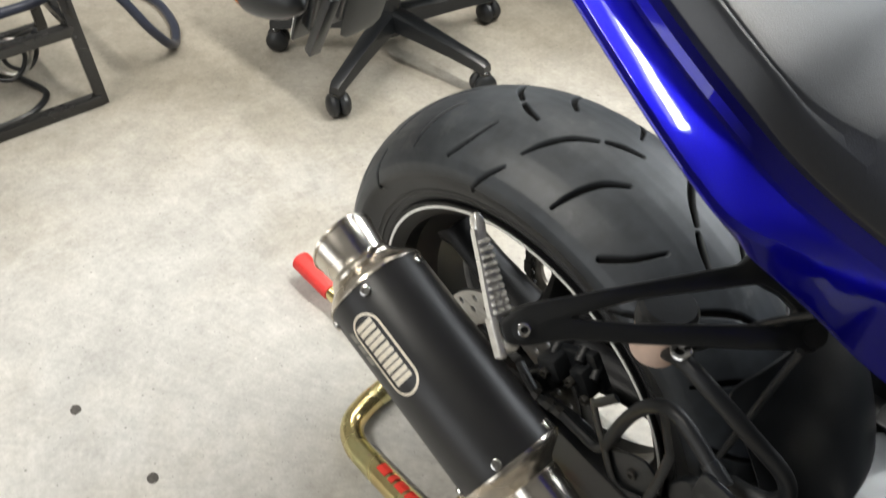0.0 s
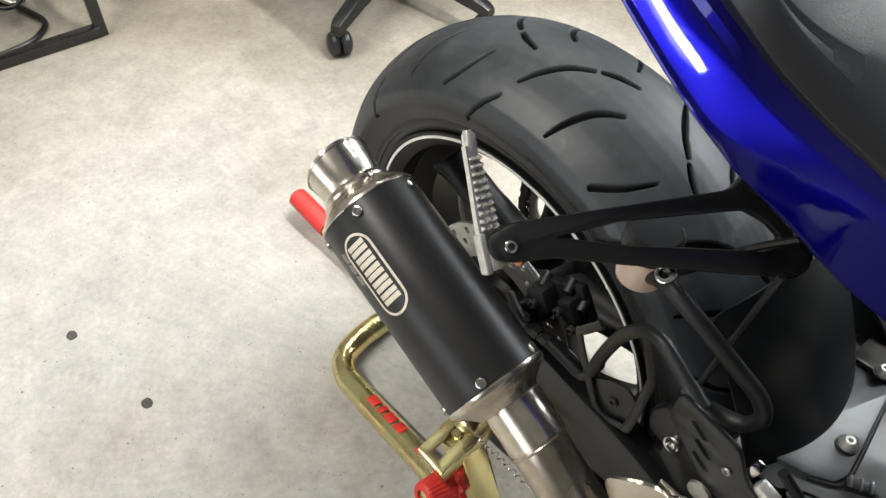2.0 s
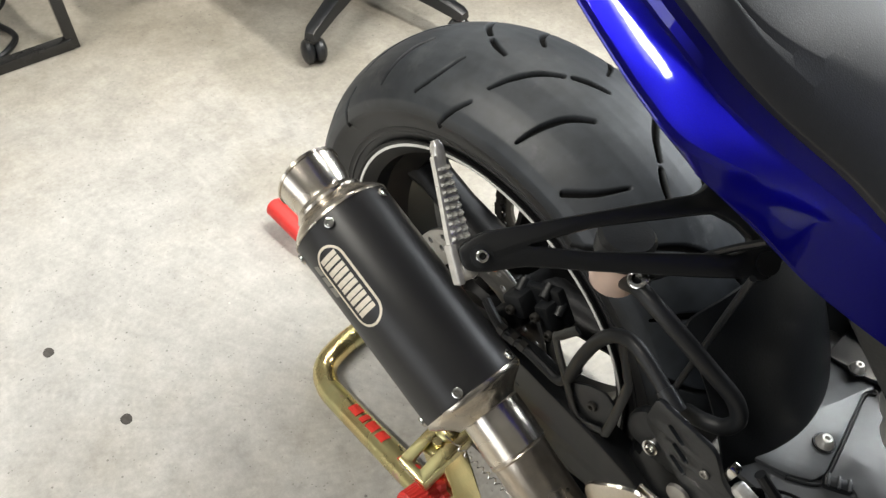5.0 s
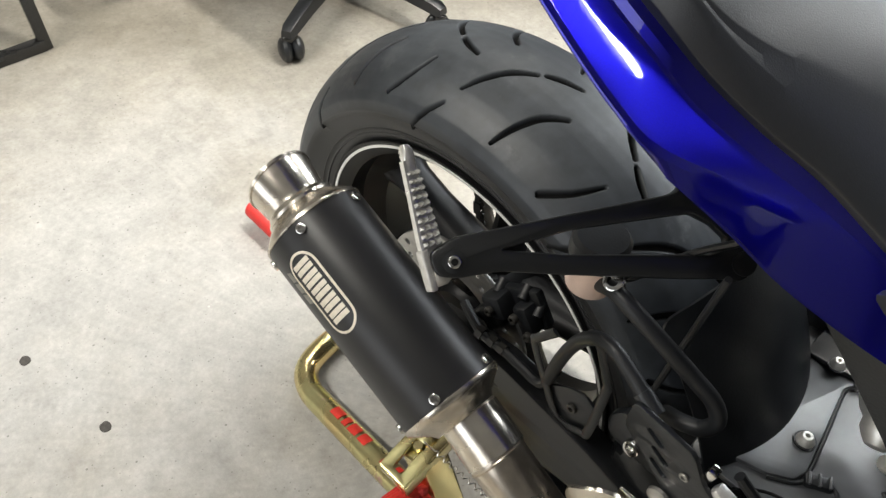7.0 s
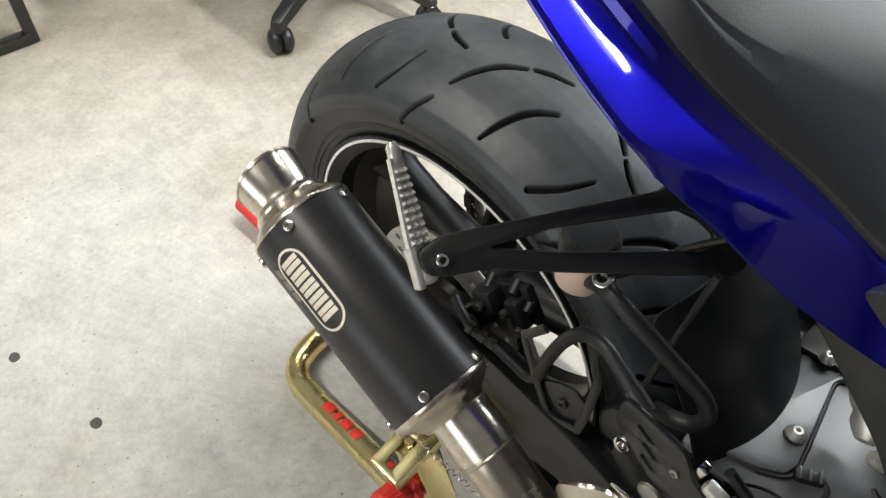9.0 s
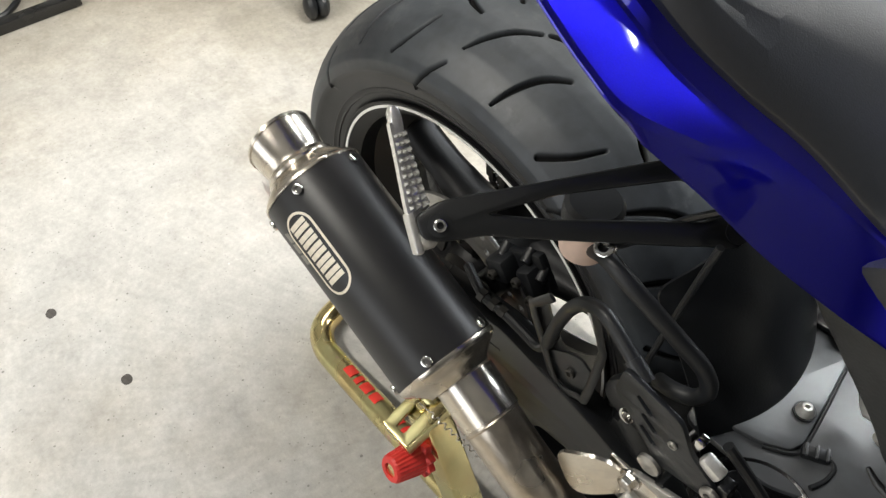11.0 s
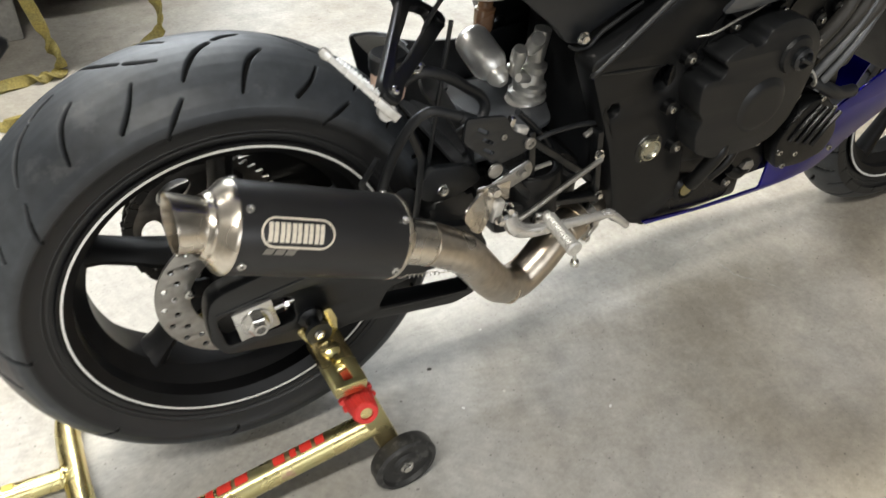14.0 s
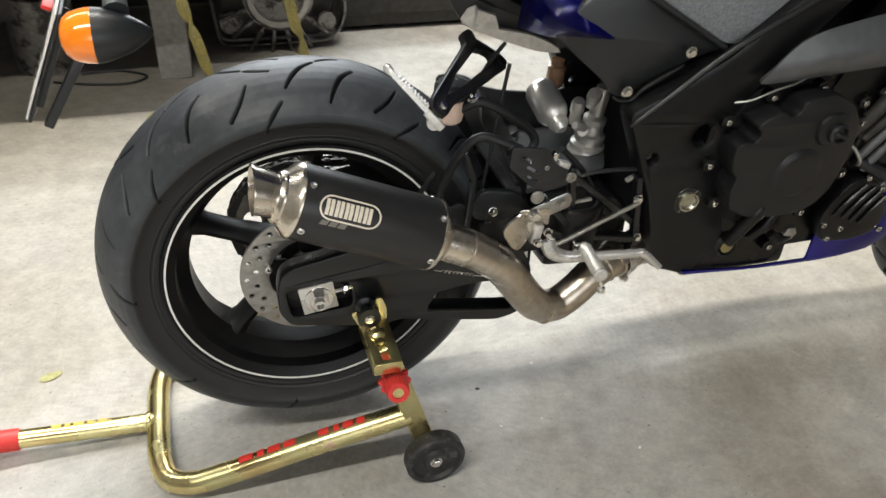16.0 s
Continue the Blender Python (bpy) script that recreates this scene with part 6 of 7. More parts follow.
part("front_mudguard", shell([[(1.50 + 0.325 * math.cos(a), y, FZ + 0.325 * math.sin(a) - abs(y) * 0.25) for y in (-0.068, -0.03, 0, 0.03, 0.068)] for a in (radians(v) for v in range(20, 171, 15))], 0.003, 1), BLUE, bike, "blue front mudguard")

# ---- paddock stand ----
stand = thing("paddock_stand", "gold zinc-plated rear paddock stand with red grip and knobs", "paddock stand")
U = [(0.135, -0.200, 0.142), (-0.02, -0.186, 0.096), (-0.17, -0.171, 0.046), (-0.225, -0.163, 0.030), (-0.262, -0.140, 0.0225), (-0.278, -0.095, 0.0205), (-0.281, -0.03, 0.0205), (-0.281, 0.03, 0.0205), (-0.278, 0.095, 0.0205), (-0.262, 0.140, 0.0225), (-0.225, 0.163, 0.030), (-0.17, 0.171, 0.046), (-0.02, 0.186, 0.096), (0.135, 0.200, 0.142)]
hoop = part("hoop", tube(U, 0.0195, 24, 8), ZINC, stand, "bent gold zinc-plated tube hoop")
hb = part("handle_bar", tube([(-0.275, 0, 0.022), (-0.515, 0, 0.036)], 0.0165, 24, 1), ZINC, stand, "straight gold handle tube")
part("weld", lathe([(0.017 + 0.003 * math.cos(a), 0.004 * math.sin(a)) for a in (math.pi / 4 * s for s in range(8))], 24, aim((-0.297, 0, 0.0235), (-0.4, 0, 0.0295)), closed=True), ZINC, stand)
part("grip", lathe([(0, -0.104), (0.016, -0.104), (0.0195, -0.100), (0.0195, -0.004), (0.018, 0.0), (0.0165, 0.0), (0.0165, -0.09), (0, -0.09)], 28, aim((-0.507, 0, 0.0355), (-0.407, 0, 0.0297))), RED, stand, "red rubber handle grip")


A0, A1 = Vector(U[2]), Vector(U[0])
ax = (A1 - A0).normalized()
side_n = Vector((0.12, 0.12, 0.95))
side_n = (side_n - ax * side_n.dot(ax)).normalized()


def tube_mark(c0, c1, a0, a1, mat, ox, od, dx, sn, on, r):
    bm = bmesh.new()
    rows = [[bm.verts.new(ox + dx * (c0 + (c1 - c0) * i / 3) + (r + 0.0006) * (math.cos(a) * sn + math.sin(a) * on)) for a in (a0 + (a1 - a0) * j / 6 for j in range(7))] for i in range(4)]
    for p, q in zip(rows, rows[1:]):
        for i in range(6):
            bm.faces.new((p[i], q[i], q[i + 1], p[i + 1]))
    part("sticker_bar", bm, mat, od)


ARM = smooth_path(U[:3], 12)[::-1]


def arm_point(d):
    """A place d metres along the hoop's near arm, and its direction there."""
    for p, q in zip(ARM, ARM[1:]):
        step = (q - p).length
        if d <= step:
            return p + (q - p) * (d / step), (q - p).normalized()
        d -= step
    return ARM[-1], (ARM[-1] - ARM[-2]).normalized()


for c0, w in ((0.030, 0.024), (0.062, 0.012), (0.080, 0.022), (0.108, 0.020), (0.168, 0.018), (0.194, 0.010), (0.210, 0.018), (0.234, 0.014)):
    p, d = arm_point(c0)
    sn = (side_n - d * side_n.dot(d)).normalized()
    tube_mark(0, w, -0.42, 0.42, RED_PRINT, p, hoop, d, sn, d.cross(sn), 0.0197)
B0, B1 = Vector((-0.50, 0, 0.035)), Vector((-0.30, 0, 0.0235))
bx = (B1 - B0).normalized()
for c0, w in ((0.045, 0.016), (0.066, 0.010), (0.08, 0.018), (0.103, 0.012), (0.12, 0.016)):
    tube_mark(c0, c0 + w, -0.5, 0.5, YELLOW_PRINT, B0, hb, bx, Vector((0, 0.3, 0.954)), Vector((0, 0.954, -0.3)), 0.0165)

for sgn in (-1, 1):
    top, foot = Vector((0.085, sgn * 0.203, 0.312)), Vector((0.168, sgn * 0.193, 0.050))
    arm = part("upright", box(0.038, 0.034, (foot - top).length, aim(top, foot) @ Matrix.Translation((0, 0, (foot - top).length / 2)), 0.004, 3), ZINC, stand, "gold plated upright bar")
    # L-shaped fork: an upright notched plate behind, a slotted shelf outwards
    notch = rounded([(0.060, 0.314), (0.104, 0.314), (0.103, 0.345), (0.096, 0.366), (0.086, 0.366), (0.0845, 0.342), (0.080, 0.328), (0.070, 0.326), (0.064, 0.334), (0.057, 0.346), (0.047, 0.341), (0.055, 0.324)], 0.004)
    fork = part("fork_plate", sheet(notch, (), 0.005, 0.001, side(sgn * 0.162)), ZINC, stand, "gold notched bobbin fork plate")
    SHELF = Matrix.Translation((0, sgn * 0.162, 0.3225)) @ Matrix.Rotation(sgn * radians(-9), 4, "X")
    shelf = [(x, sgn * y) for x, y in ((0.060, 0.0), (0.103, 0.0), (0.1065, 0.090), (0.066, 0.090))]
    slot = [(x, sgn * y) for x, y in ((0.0745, 0.036), (0.0885, 0.036), (0.0925, 0.082), (0.0795, 0.082))]
    part("fork_shelf", sheet(rounded(shelf, 0.002), [rounded(slot, 0.003)], 0.005, 0.0008, SHELF), ZINC, fork, "gold slotted shelf")
    for xa, xb in ((0.0605, 0.0665), (0.1025, 0.106)):
        part("fork_flange", box(0.004, 0.090, 0.020, SHELF @ Matrix.Translation(((xa + xb) / 2, sgn * 0.045, -0.010)) @ Matrix.Rotation(sgn * math.atan2(xa - xb, 0.09), 4, "Z"), 0.001), ZINC, fork)
    part("fork_lip", box(0.042, 0.005, 0.022, SHELF @ Matrix.Translation((0.086, sgn * 0.0885, -0.010)), 0.001), ZINC, fork)
    part("fork_bolt", lathe([(0, 0), (0.013, 0), (0.0125, 0.004), (0.008, 0.008), (0, 0.009)], 24, SHELF @ Matrix.Translation((0.081, sgn * 0.030, 0.0025))), ZINC, fork, "gold round-headed bolt")
    part("fork_nut", lathe([(0, 0), (0.006, 0), (0.006, 0.007), (0, 0.007)], 6, SHELF @ Matrix.Translation((0.0835, sgn * 0.047, 0.000))), ZINC, fork)
    kc = Vector((0.101, sgn * 0.224, 0.250))
    kd = Vector((-0.08, sgn * 0.95, 0.30)).normalized()
    star = [(0.0205 + 0.0055 * math.cos(5 * a) ** 2, a) for a in (2 * math.pi * s / 60 for s in range(60))]
    knob = bmesh.new()
    rings = []
    for h, k in ((0, 0.8), (0.002, 1.0), (0.010, 1.0), (0.012, 0.84), (0.013, 0.80)):
        rings.append([knob.verts.new((r * k * math.cos(a), r * k * math.sin(a), h)) for r, a in star])
    for p, q in zip(rings, rings[1:]):
        for i in range(60):
            knob.faces.new((p[i], p[(i + 1) % 60], q[(i + 1) % 60], q[i]))
    knob.faces.new(rings[0][::-1])
    knob.faces.new(rings[-1])
    rb = bmesh.new()
    prs = []
    for h, r in ((0.012, 0.020), (0.046, 0.0165), (0.049, 0.015), (0.049, 0.009), (0.044, 0.009)):
        prs.append([rb.verts.new(((r + 0.0009 * (s % 2) * (h < 0.047)) * math.cos(2 * math.pi * s / 48), (r + 0.0009 * (s % 2) * (h < 0.047)) * math.sin(2 * math.pi * s / 48), h)) for s in range(48)])
    for p, q in zip(prs, prs[1:]):
        for i in range(48):
            rb.faces.new((p[i], p[(i + 1) % 48], q[(i + 1) % 48], q[i]))
    rb.faces.new(prs[-1])
    kb = joined(knob, rb)
    kb.transform(aim(kc, kc + kd))
    kn = part("knob", kb, RED, stand, "red ribbed plastic clamping knob", angle=25)
    part("knob_insert", lathe([(0, 0.0445), (0.0085, 0.0445), (0.0085, 0.0465), (0, 0.0465)], 20, aim(kc, kc + kd)), ZINC, kn, "brass knob insert")
    wc = Vector((0.173, sgn * 0.213, 0.0524))
    wm = aim(wc, wc + Vector((0.04, sgn, 0)))
    cw = part("stand_wheel", lathe([(0.006, -0.002), (0.016, -0.002), (0.020, 0.002), (0.038, 0.002), (0.041, -0.001), (0.048, -0.001), (0.0495, 0.003), (0.0495, 0.022), (0.046, 0.026), (0.041, 0.026), (0.038, 0.020), (0.022, 0.019), (0.018, 0.024), (0.006, 0.024)], 48, wm @ Matrix.Diagonal((1.056, 1.056, 1, 1)), closed=True), WORN, stand, "scuffed black solid stand wheel")
    hexbolt(wc + Vector((0, sgn * 0.024, 0)), (0.04, sgn, 0), cw, 0.008, 0.007)
    part("wheel_axle", tube([tuple(wc + Vector((0, -sgn * 0.04, 0))), tuple(wc + Vector((0, sgn * 0.024, 0)))], 0.007, 12, 1), CHROME, cw)

# ---- office chair ----
chair = thing("office_chair", "black five-star swivel chair base on castors", "chair", (-1.125, 0.645, 0))
part("column", lathe([(0, 0.06), (0.03, 0.06), (0.032, 0.10), (0.028, 0.13), (0.026, 0.30), (0.016, 0.30), (0.016, 0.43), (0, 0.43)], 24), PLASTIC, chair)
for k in range(5):
    a = radians(8 + 72 * k)
    m = Matrix.Rotation(a, 4, "Z")
    ringk = lambda x, w, h, z: [(x, w * c, z + h * s) for c, s in ((-1, -0.8), (-0.8, -1), (0.8, -1), (1, -0.8), (0.8, 0.8), (0.5, 1), (-0.5, 1), (-0.8, 0.8))]
    bm = loft([ringk(0.02, 0.03, 0.026, 0.105), ringk(0.10, 0.026, 0.022, 0.10), ringk(0.22, 0.020, 0.017, 0.088), ringk(0.302, 0.018, 0.014, 0.078), ringk(0.317, 0.014, 0.010, 0.074)])
    bm.transform(m)
    leg = part("leg", bm, PLASTIC, chair, "black moulded star leg")
    cx, cy = 0.304 * math.cos(a), 0.304 * math.sin(a)
    st = part("castor", tube([(cx, cy, 0.07), (cx, cy, 0.045)], 0.009, 12, 1), PLASTIC, chair)
    ta = a + 1.1 + 0.7 * k
    ball = [(0.004, -0.004), (0.018, -0.003), (0.0265, 0.002), (0.030, 0.009), (0.0285, 0.017), (0.022, 0.023), (0.012, 0.0265), (0, 0.0275)]
    for s in (-1, 1):
        part("castor_wheel", lathe(ball, 24, aim((cx - 0.003 * math.sin(ta) * s, cy + 0.003 * math.cos(ta) * s, 0.0302), (cx - math.sin(ta) * s, cy + math.cos(ta) * s, 0.0302))), PLASTIC, st, "black ball-shaped castor wheel")
    part("castor_hood", soften(box(0.022, 0.040, 0.026, Matrix.Translation((cx, cy, 0.056)) @ Matrix.Rotation(ta, 4, "Z"), 0.007), 1), RACK_BLACK, st)
part("seat_pan", soften(box(0.46, 0.46, 0.08, pose(0, 0, 0.47), 0.03, 3), 1), PLASTIC, chair)

# ---- black steel stand with coiled hoses ----
rack = thing("steel_rack", "gloss black square-tube floor rack holding coiled hoses", "rack")


def bar(a, b, w=0.028):
    a, b = Vector(a), Vector(b)
    return box(w, w, (b - a).length, aim(a, b) @ Matrix.Translation((0, 0, (b - a).length / 2)), 0.003)


RK = [((-1.425, -0.03, 0.014), (-1.47, -0.62, 0.014)), ((-1.86, 0.0, 0.014), (-1.90, -0.6, 0.014)), ((-1.425, -0.03, 0.0), (-1.50, -0.02, 0.48)), ((-1.86, 0.0, 0.0), (-1.80, -0.01, 0.48)), ((-1.47, -0.62, 0.0), (-1.54, -0.60, 0.48)), ((-1.90, -0.6, 0.0), (-1.84, -0.59, 0.48)),
      ((-1.455, -0.03, 0.20), (-1.83, -0.01, 0.20)), ((-1.455, -0.03, 0.19), (-1.50, -0.60, 0.19)), ((-1.50, -0.02, 0.46), (-1.54, -0.60, 0.46)), ((-1.80, -0.01, 0.46), (-1.84, -0.59, 0.46)), ((-1.50, -0.02, 0.46), (-1.80, -0.01, 0.46))]
for a, b in RK:
    part("rack_bar", bar(a, b), RACK_BLACK, rack)
hose = thing("air_hose", "dark blue air hose lying in a loop on the floor", "hose", (-1.5, 0.1, 0))
part("hose_body", tube([(-0.07, -0.36, 0.226), (-0.06, -0.25, 0.228), (-0.055, -0.15, 0.232), (-0.04, -0.07, 0.27), (-0.01, 0.0, 0.22), (0.02, 0.06, 0.10), (-0.02, 0.12, 0.02), (-0.14, 0.18, 0.012), (-0.32, 0.20, 0.012), (-0.50, 0.12, 0.012), (-0.55, -0.02, 0.012)], 0.012, 14, 10), BLUE_HOSE, hose)
coil = thing("cable_coil", "small coil of dull grey cable hung from the rack bar", "cable", (-1.60, -0.13, 0.10))
for k in range(3):
    part("coil_turn", tube([(0.012 * k + 0.005 * math.sin(3 * a), -0.022 * k + (0.040 + 0.004 * k) * math.cos(a), 0.004 * k + (0.040 + 0.004 * k) * math.sin(a)) for a in (2 * math.pi * s / 28 for s in range(29))], 0.0055, 10, 1), HOSE if k != 1 else DISC_STEEL, coil)
part("coil_tail", tube([(0.0, 0.0, 0.040), (0.05, 0.02, 0.07), (0.10, 0.03, 0.096), (0.12, 0.02, 0.10)], 0.0055, 10, 6), HOSE, coil)
loose = thing("floor_cable", "black cable lying in a loop on the floor inside the rack", "cable", (-1.6, -0.25, 0))
part("cable_body", tube([(-0.16, 0.02, 0.008), (-0.10, 0.09, 0.008), (-0.028, 0.117, 0.008), (0.053, 0.130, 0.008), (0.105, 0.085, 0.008), (0.118, 0.03, 0.008), (0.11, -0.03, 0.008), (0.04, -0.09, 0.008), (-0.06, -0.06, 0.008), (-0.11, 0.0, 0.02), (-0.09, 0.06, 0.022)], 0.0075, 10, 8), HOSE, loose)
gear = thing("machine_part", "bronze-brown and black machine part held in the rack", "machine", (-1.66, -0.25, 0.21))
part("casing", lathe([(0, 0), (0.09, 0), (0.10, 0.02), (0.10, 0.14), (0.07, 0.18), (0, 0.19)], 32), DARK_STEEL, gear)
part("flange", lathe([(0.10, 0.05), (0.125, 0.055), (0.125, 0.075), (0.10, 0.08)], 32), material("bronze", (0.25, 0.17, 0.09), 0.4, metal=0.8), gear)

# ---- back of the shop ----
bench = thing("workbench", "dark steel workbench with a grey cement leg", "workbench", (-1.05, 1.84, 0))
# unseen front panel, added to keep lamp light off the floor underneath
part("shade_panel", box(2.70, 0.03, 0.34, pose(0, -0.53, 0.58), 0.004), DARK_STEEL, bench)
part("top", box(2.76, 1.1, 0.06, pose(0, 0, 0.78), 0.01), DARK_STEEL, bench)
part("leg_block", box(0.105, 0.20, 0.75, pose(0.837, -0.155, 0.375), 0.008), CEMENT, bench, "grey cement block leg")
for q in ((-1.34, -0.45), (1.34, 0.45), (-1.34, 0.45)):
    part("leg", box(0.07, 0.07, 0.75, pose(q[0], q[1], 0.375), 0.006), DARK_STEEL, bench)
part("back_panel", box(2.8, 0.03, 0.74, pose(0, 0.5, 0.375), 0.004), DARK_STEEL, bench)
part("lower_shelf", box(1.25, 0.7, 0.04, pose(-0.4, 0.0, 0.16), 0.006), DARK_STEEL, bench)
crate = thing("dark_crate", "dark oily steel crate on the low bench shelf", "crate", (-1.0, 1.95, 0.18))
part("crate_body", box(0.9, 0.5, 0.32, pose(0, 0, 0.16), 0.012), DARK_STEEL, crate)
for k in range(6):
    part("crate_rib", box(0.025, 0.012, 0.30, pose(-0.4 + 0.16 * k, -0.256, 0.16), 0.003), DARK_STEEL, crate)

mill = thing("spare_engine", "dismantled silver engine case on the floor under the bench", "engine", (0.16, 1.93, 0))
MM = Matrix.Translation((0, 0, 0)) @ Matrix.Rotation(radians(90), 4, "X")
out = rounded([(-0.22, 0.02), (0.20, 0.02), (0.25, 0.12), (0.22, 0.30), (0.10, 0.40), (-0.12, 0.38), (-0.24, 0.24)], 0.05)
part("case_half", sheet(out, [circle(0.0, 0.20, 0.115, 40), circle(0.17, 0.10, 0.022, 16), circle(-0.17, 0.11, 0.03, 20), circle(-0.15, 0.29, 0.025, 16), circle(0.14, 0.31, 0.02, 16)], 0.06, 0.01, Matrix.Translation((0, -0.12, 0)) @ MM), OILY, mill, "oily cast aluminium crankcase half")
part("case_body", sheet(rounded([(-0.20, 0.03), (0.18, 0.03), (0.22, 0.28), (-0.2, 0.28)], 0.05), (), 0.2, 0.012, MM), DARK_STEEL, mill)
for k in range(7):
    a = radians(200 + 20 * k)
    part("case_rib", box(0.10, 0.02, 0.012, Matrix.Translation((0.17 * math.cos(a), -0.155, 0.20 + 0.17 * math.sin(a))) @ Matrix.Rotation(-a, 4, "Y"), 0.003), OILY, mill)
part("bearing_ring", lathe([(0.085, 0), (0.115, 0), (0.115, 0.03), (0.11, 0.036), (0.09, 0.036)], 48, aim((0, -0.13, 0.20), (0, -1, 0.20)), closed=True), DISC_STEEL, mill, "dull steel bearing ring")
part("shaft", lathe([(0, 0), (0.045, 0), (0.045, 0.02), (0.02, 0.025), (0.02, 0.05), (0, 0.05)], 28, aim((0, -0.11, 0.20), (0, -1, 0.20))), DARK_STEEL, mill)
for k in range(9):
    a = 2 * math.pi * k / 9
    part("stud", lathe([(0, 0), (0.012, 0), (0.010, 0.02), (0, 0.022)], 10, aim((0.145 * math.cos(a), -0.15, 0.20 + 0.145 * math.sin(a)), (0.145 * math.cos(a), -1, 0.20 + 0.145 * math.sin(a)))), OILY, mill)

cabinet = thing("steel_cabinet", "dark oily steel cabinet standing behind the bench end", "cabinet", (1.42, 2.25, 0))
part("carcass", box(2.1, 0.66, 0.9, pose(0, 0, 0.47), 0.008), DARK_STEEL, cabinet)
part("plinth", box(2.06, 0.60, 0.03, pose(0, 0.01, 0.0145), 0.003), RACK_BLACK, cabinet)
for k in range(4):
    part("door", box(0.50, 0.014, 0.80, pose(-0.775 + 0.5165 * k, -0.336, 0.47), 0.004), DARK_STEEL, cabinet)
jug = thing("oil_tin", "dented grey metal tin under the bench", "tin", (-0.62, 1.78, 0))
part("tin_body", lathe([(0, 0), (0.10, 0), (0.105, 0.006), (0.103, 0.24), (0.105, 0.25), (0.09, 0.262), (0, 0.268)], 32), OILY, jug)
part("tin_cap", lathe([(0, 0.262), (0.03, 0.262), (0.03, 0.29), (0, 0.29)], 20), RACK_BLACK, jug)
cord = thing("bench_cord", "thin black cord curled on the floor below the bench", "cord")
part("cord_body", tube([(-0.60, 1.62, 0.005), (-0.48, 1.58, 0.005), (-0.36, 1.57, 0.005), (-0.31, 1.62, 0.005), (-0.40, 1.68, 0.005), (-0.52, 1.67, 0.005)], 0.004, 10, 8), HOSE, cord)

strap = thing("tow_strap", "twisted olive yellow webbing strap trailing over the floor", "strap")
WEB = [(-0.215, 1.32, 0.822), (-0.212, 1.270, 0.79), (-0.160, 1.268, 0.37), (-0.127, 1.31, 0.21), (-0.108, 1.33, 0.10), (-0.096, 1.335, 0.02), (-0.125, 1.312, 0.012), (-0.191, 1.313, 0.012), (-0.272, 1.296, 0.012), (-0.295, 1.244, 0.012), (-0.306, 1.179, 0.012), (-0.272, 1.112, 0.012), (-0.244, 1.108, 0.012), (-0.13, 1.16, 0.012), (-0.02, 1.25, 0.012), (0.10, 1.36, 0.014), (0.19, 1.42, 0.035), (0.188, 1.39, 0.15), (0.140, 1.272, 0.36), (0.09, 1.268, 0.79), (0.088, 1.32, 0.822)]


def twisted(points, w, thick, turns):
    path = smooth_path(points, 14)
    bm, rings = bmesh.new(), []
    for i, q in enumerate(path):
        t = (path[min(i + 1, len(path) - 1)] - path[max(i - 1, 0)]).normalized()
        s = t.cross(Vector((0.2, 0.3, 0.9))).normalized()
        o = t.cross(s)
        a = turns * 2 * math.pi * i / len(path) + 0.8 * math.sin(i * 0.21)
        s2, o2 = math.cos(a) * s + math.sin(a) * o, -math.sin(a) * s + math.cos(a) * o
        rings.append([bm.verts.new(q + u * w * s2 + v * thick * o2) for u, v in ((-1, -1), (-0.4, -1.3), (0.4, -1.3), (1, -1), (1, 1), (0.4, 0.7), (-0.4, 0.7), (-1, 1))])
    for a, b in zip(rings, rings[1:]):
        for i in range(8):
            bm.faces.new((a[i], b[i], b[(i + 1) % 8], a[(i + 1) % 8]))
    bm.faces.new(rings[0])
    bm.faces.new(rings[-1][::-1])
    return bm


part("webbing", twisted(WEB, 0.016, 0.005, 9), STRAP, strap)

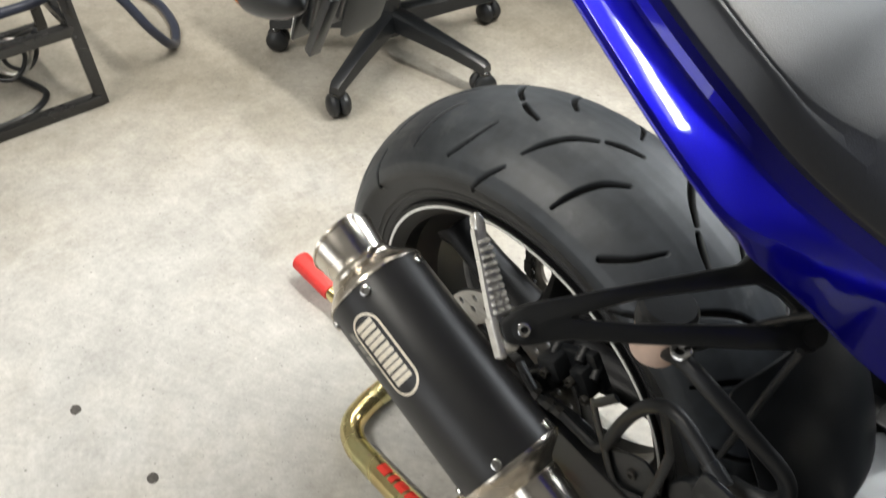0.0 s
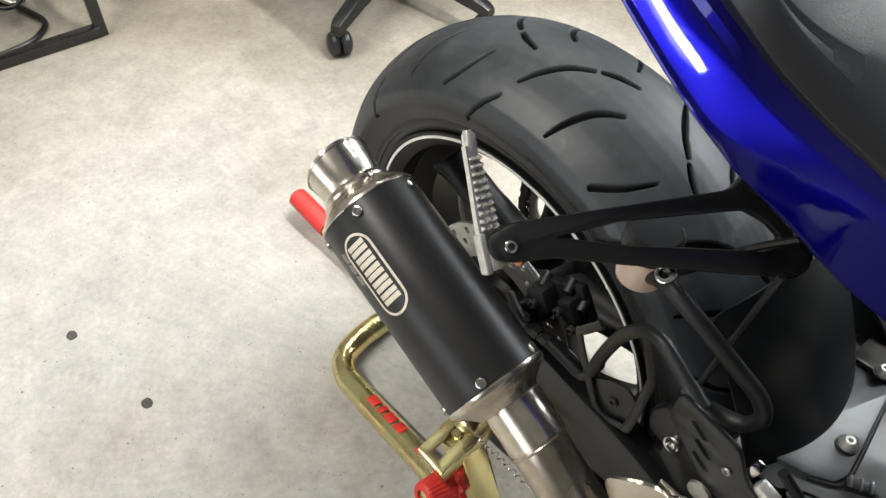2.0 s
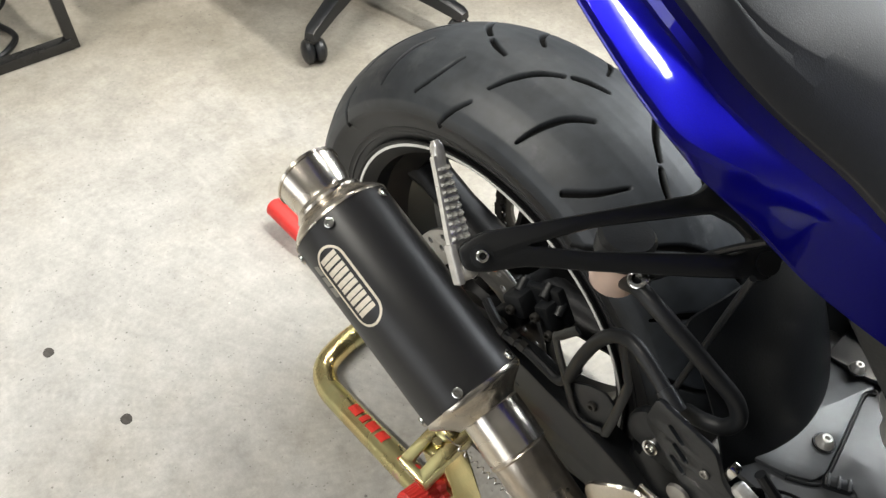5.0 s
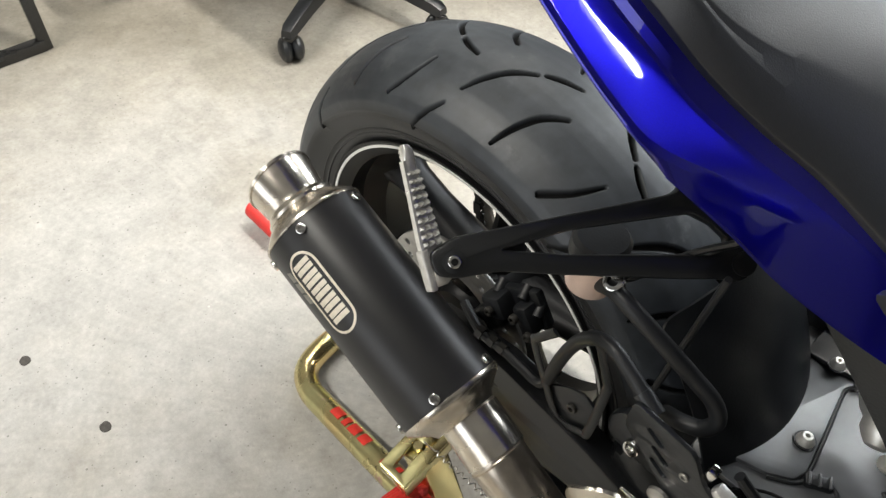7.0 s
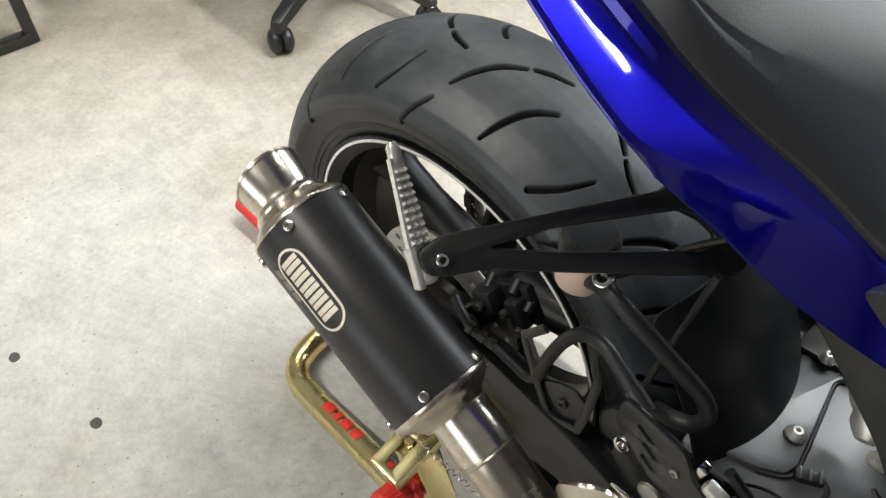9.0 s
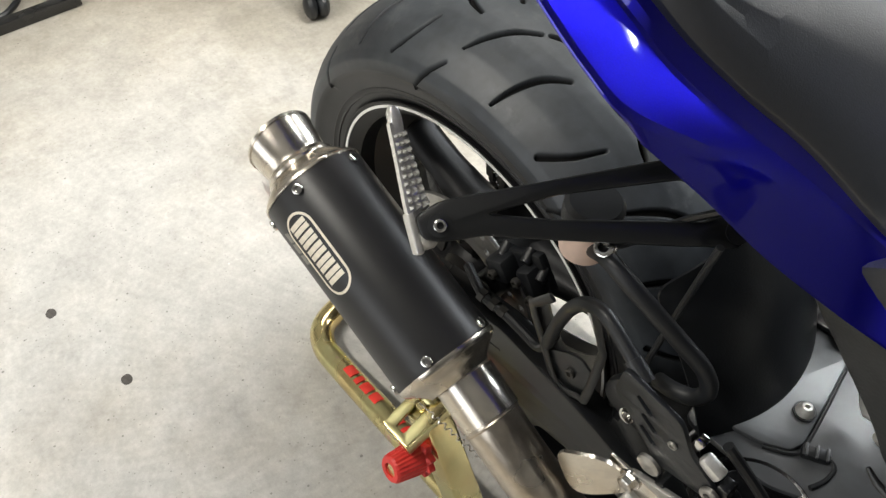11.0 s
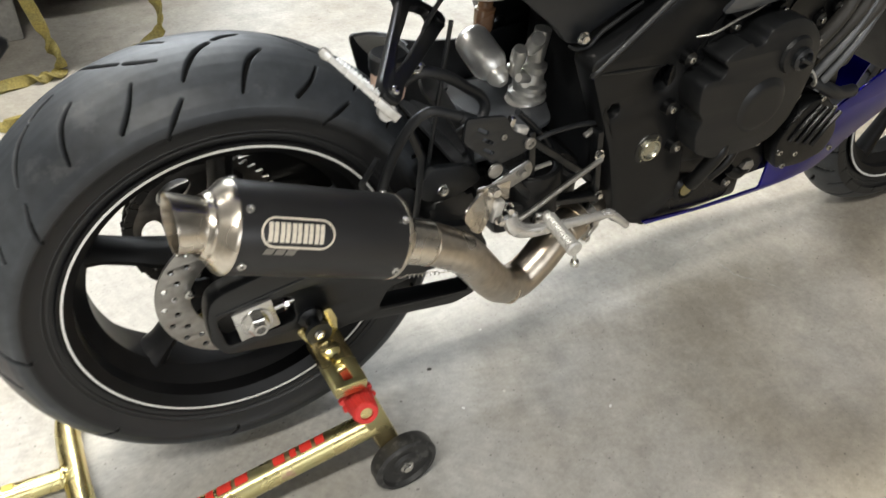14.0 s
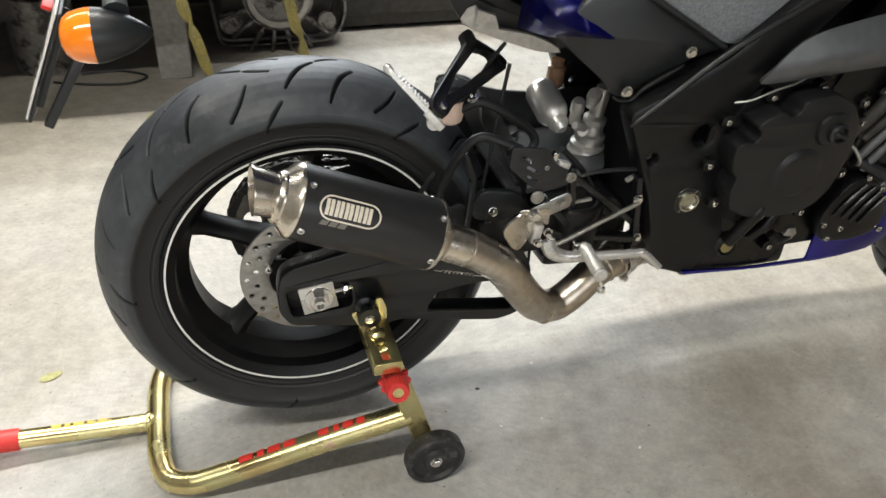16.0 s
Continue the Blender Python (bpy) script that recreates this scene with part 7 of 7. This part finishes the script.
# ---- small marks on the floor ----
SCUFFS = ([(0.775, -0.122), (0.80, -0.09), (0.821, -0.064), (0.87, -0.03), (0.927, -0.005), (1.0, 0.02), (1.075, 0.04)], [(0.996, -0.051), (1.0, -0.078), (1.005, -0.099), (1.036, -0.134), (1.063, -0.172)], [(1.30, 0.18), (1.349, 0.194), (1.41, 0.204), (1.472, 0.217)])
rng = random.Random(5)
for line in SCUFFS:
    scuff = thing("floor_scuff", "thin dark scuff line worn into the concrete", "scuff", group="floor scuffs")
    path = [p + Vector((rng.uniform(-0.002, 0.002), rng.uniform(-0.002, 0.002), 0)) for p in smooth_path([(x, y, 0.0004) for x, y in line], 6)]
    part("scuff_line", tube(path, [rng.uniform(0.0008, 0.0022) for _ in path], 6, 1, flat=0.15, up=(0, 0, 1)), CRACK, scuff)

for sx, sy, r in ((-0.608, -0.463, 0.011), (-0.405, -0.427, 0.011), (0.315, -0.04, 0.0045)):
    spot = thing("gum_spot", "small flattened black gum spot on concrete", "stain", (sx, sy, 0.0005), group="gum spots")
    bm = bmesh.new()
    vs = [bm.verts.new(((r * (1 + 0.25 * noise.noise((sx * 9 + math.cos(a), sy * 7 + math.sin(a), 0)))) * math.cos(a), 0.8 * r * math.sin(a), 0.0)) for a in (2 * math.pi * s / 18 for s in range(18))]
    up = [bm.verts.new((v.co.x * 0.6, v.co.y * 0.6, 0.0012)) for v in vs]
    for i in range(18):
        bm.faces.new((vs[i], vs[(i + 1) % 18], up[(i + 1) % 18], up[i]))
    bm.faces.new(up)
    part("blot", bm, GUM, spot)
for sx, sy, r in ((0.447, 0.004, 0.003), (0.328, -0.144, 0.0035), (0.56, -0.255, 0.004), (0.22, -0.33, 0.003)):
    chip = thing("paint_fleck", "tiny white paint fleck on the concrete floor", "fleck", (sx, sy, 0), group="white flecks")
    part("fleck", box(r * 1.6, r, 0.001, pose(0, 0, 0.0008, 0, 0, 40 * sx * 10), 0.0003, 1), WHITE, chip)
leaf = thing("dry_leaf", "small dry yellow-green leaf scrap on the floor", "leaf", (-0.482, 0.188, 0.002), 20)
bm = bmesh.new()
mid = [bm.verts.new((x, 0, 0.003 + 0.004 * math.sin(x * 60))) for x in (-0.022, -0.012, 0.0, 0.012, 0.022)]
for s in (-1, 1):
    edge = [bm.verts.new((x, s * w, 0.0005)) for x, w in ((-0.021, 0.003), (-0.012, 0.010), (0.0, 0.0115), (0.012, 0.008), (0.021, 0.002))]
    for i in range(4):
        bm.faces.new((mid[i], mid[i + 1], edge[i + 1], edge[i]))
part("blade", bm, LEAF, leaf)
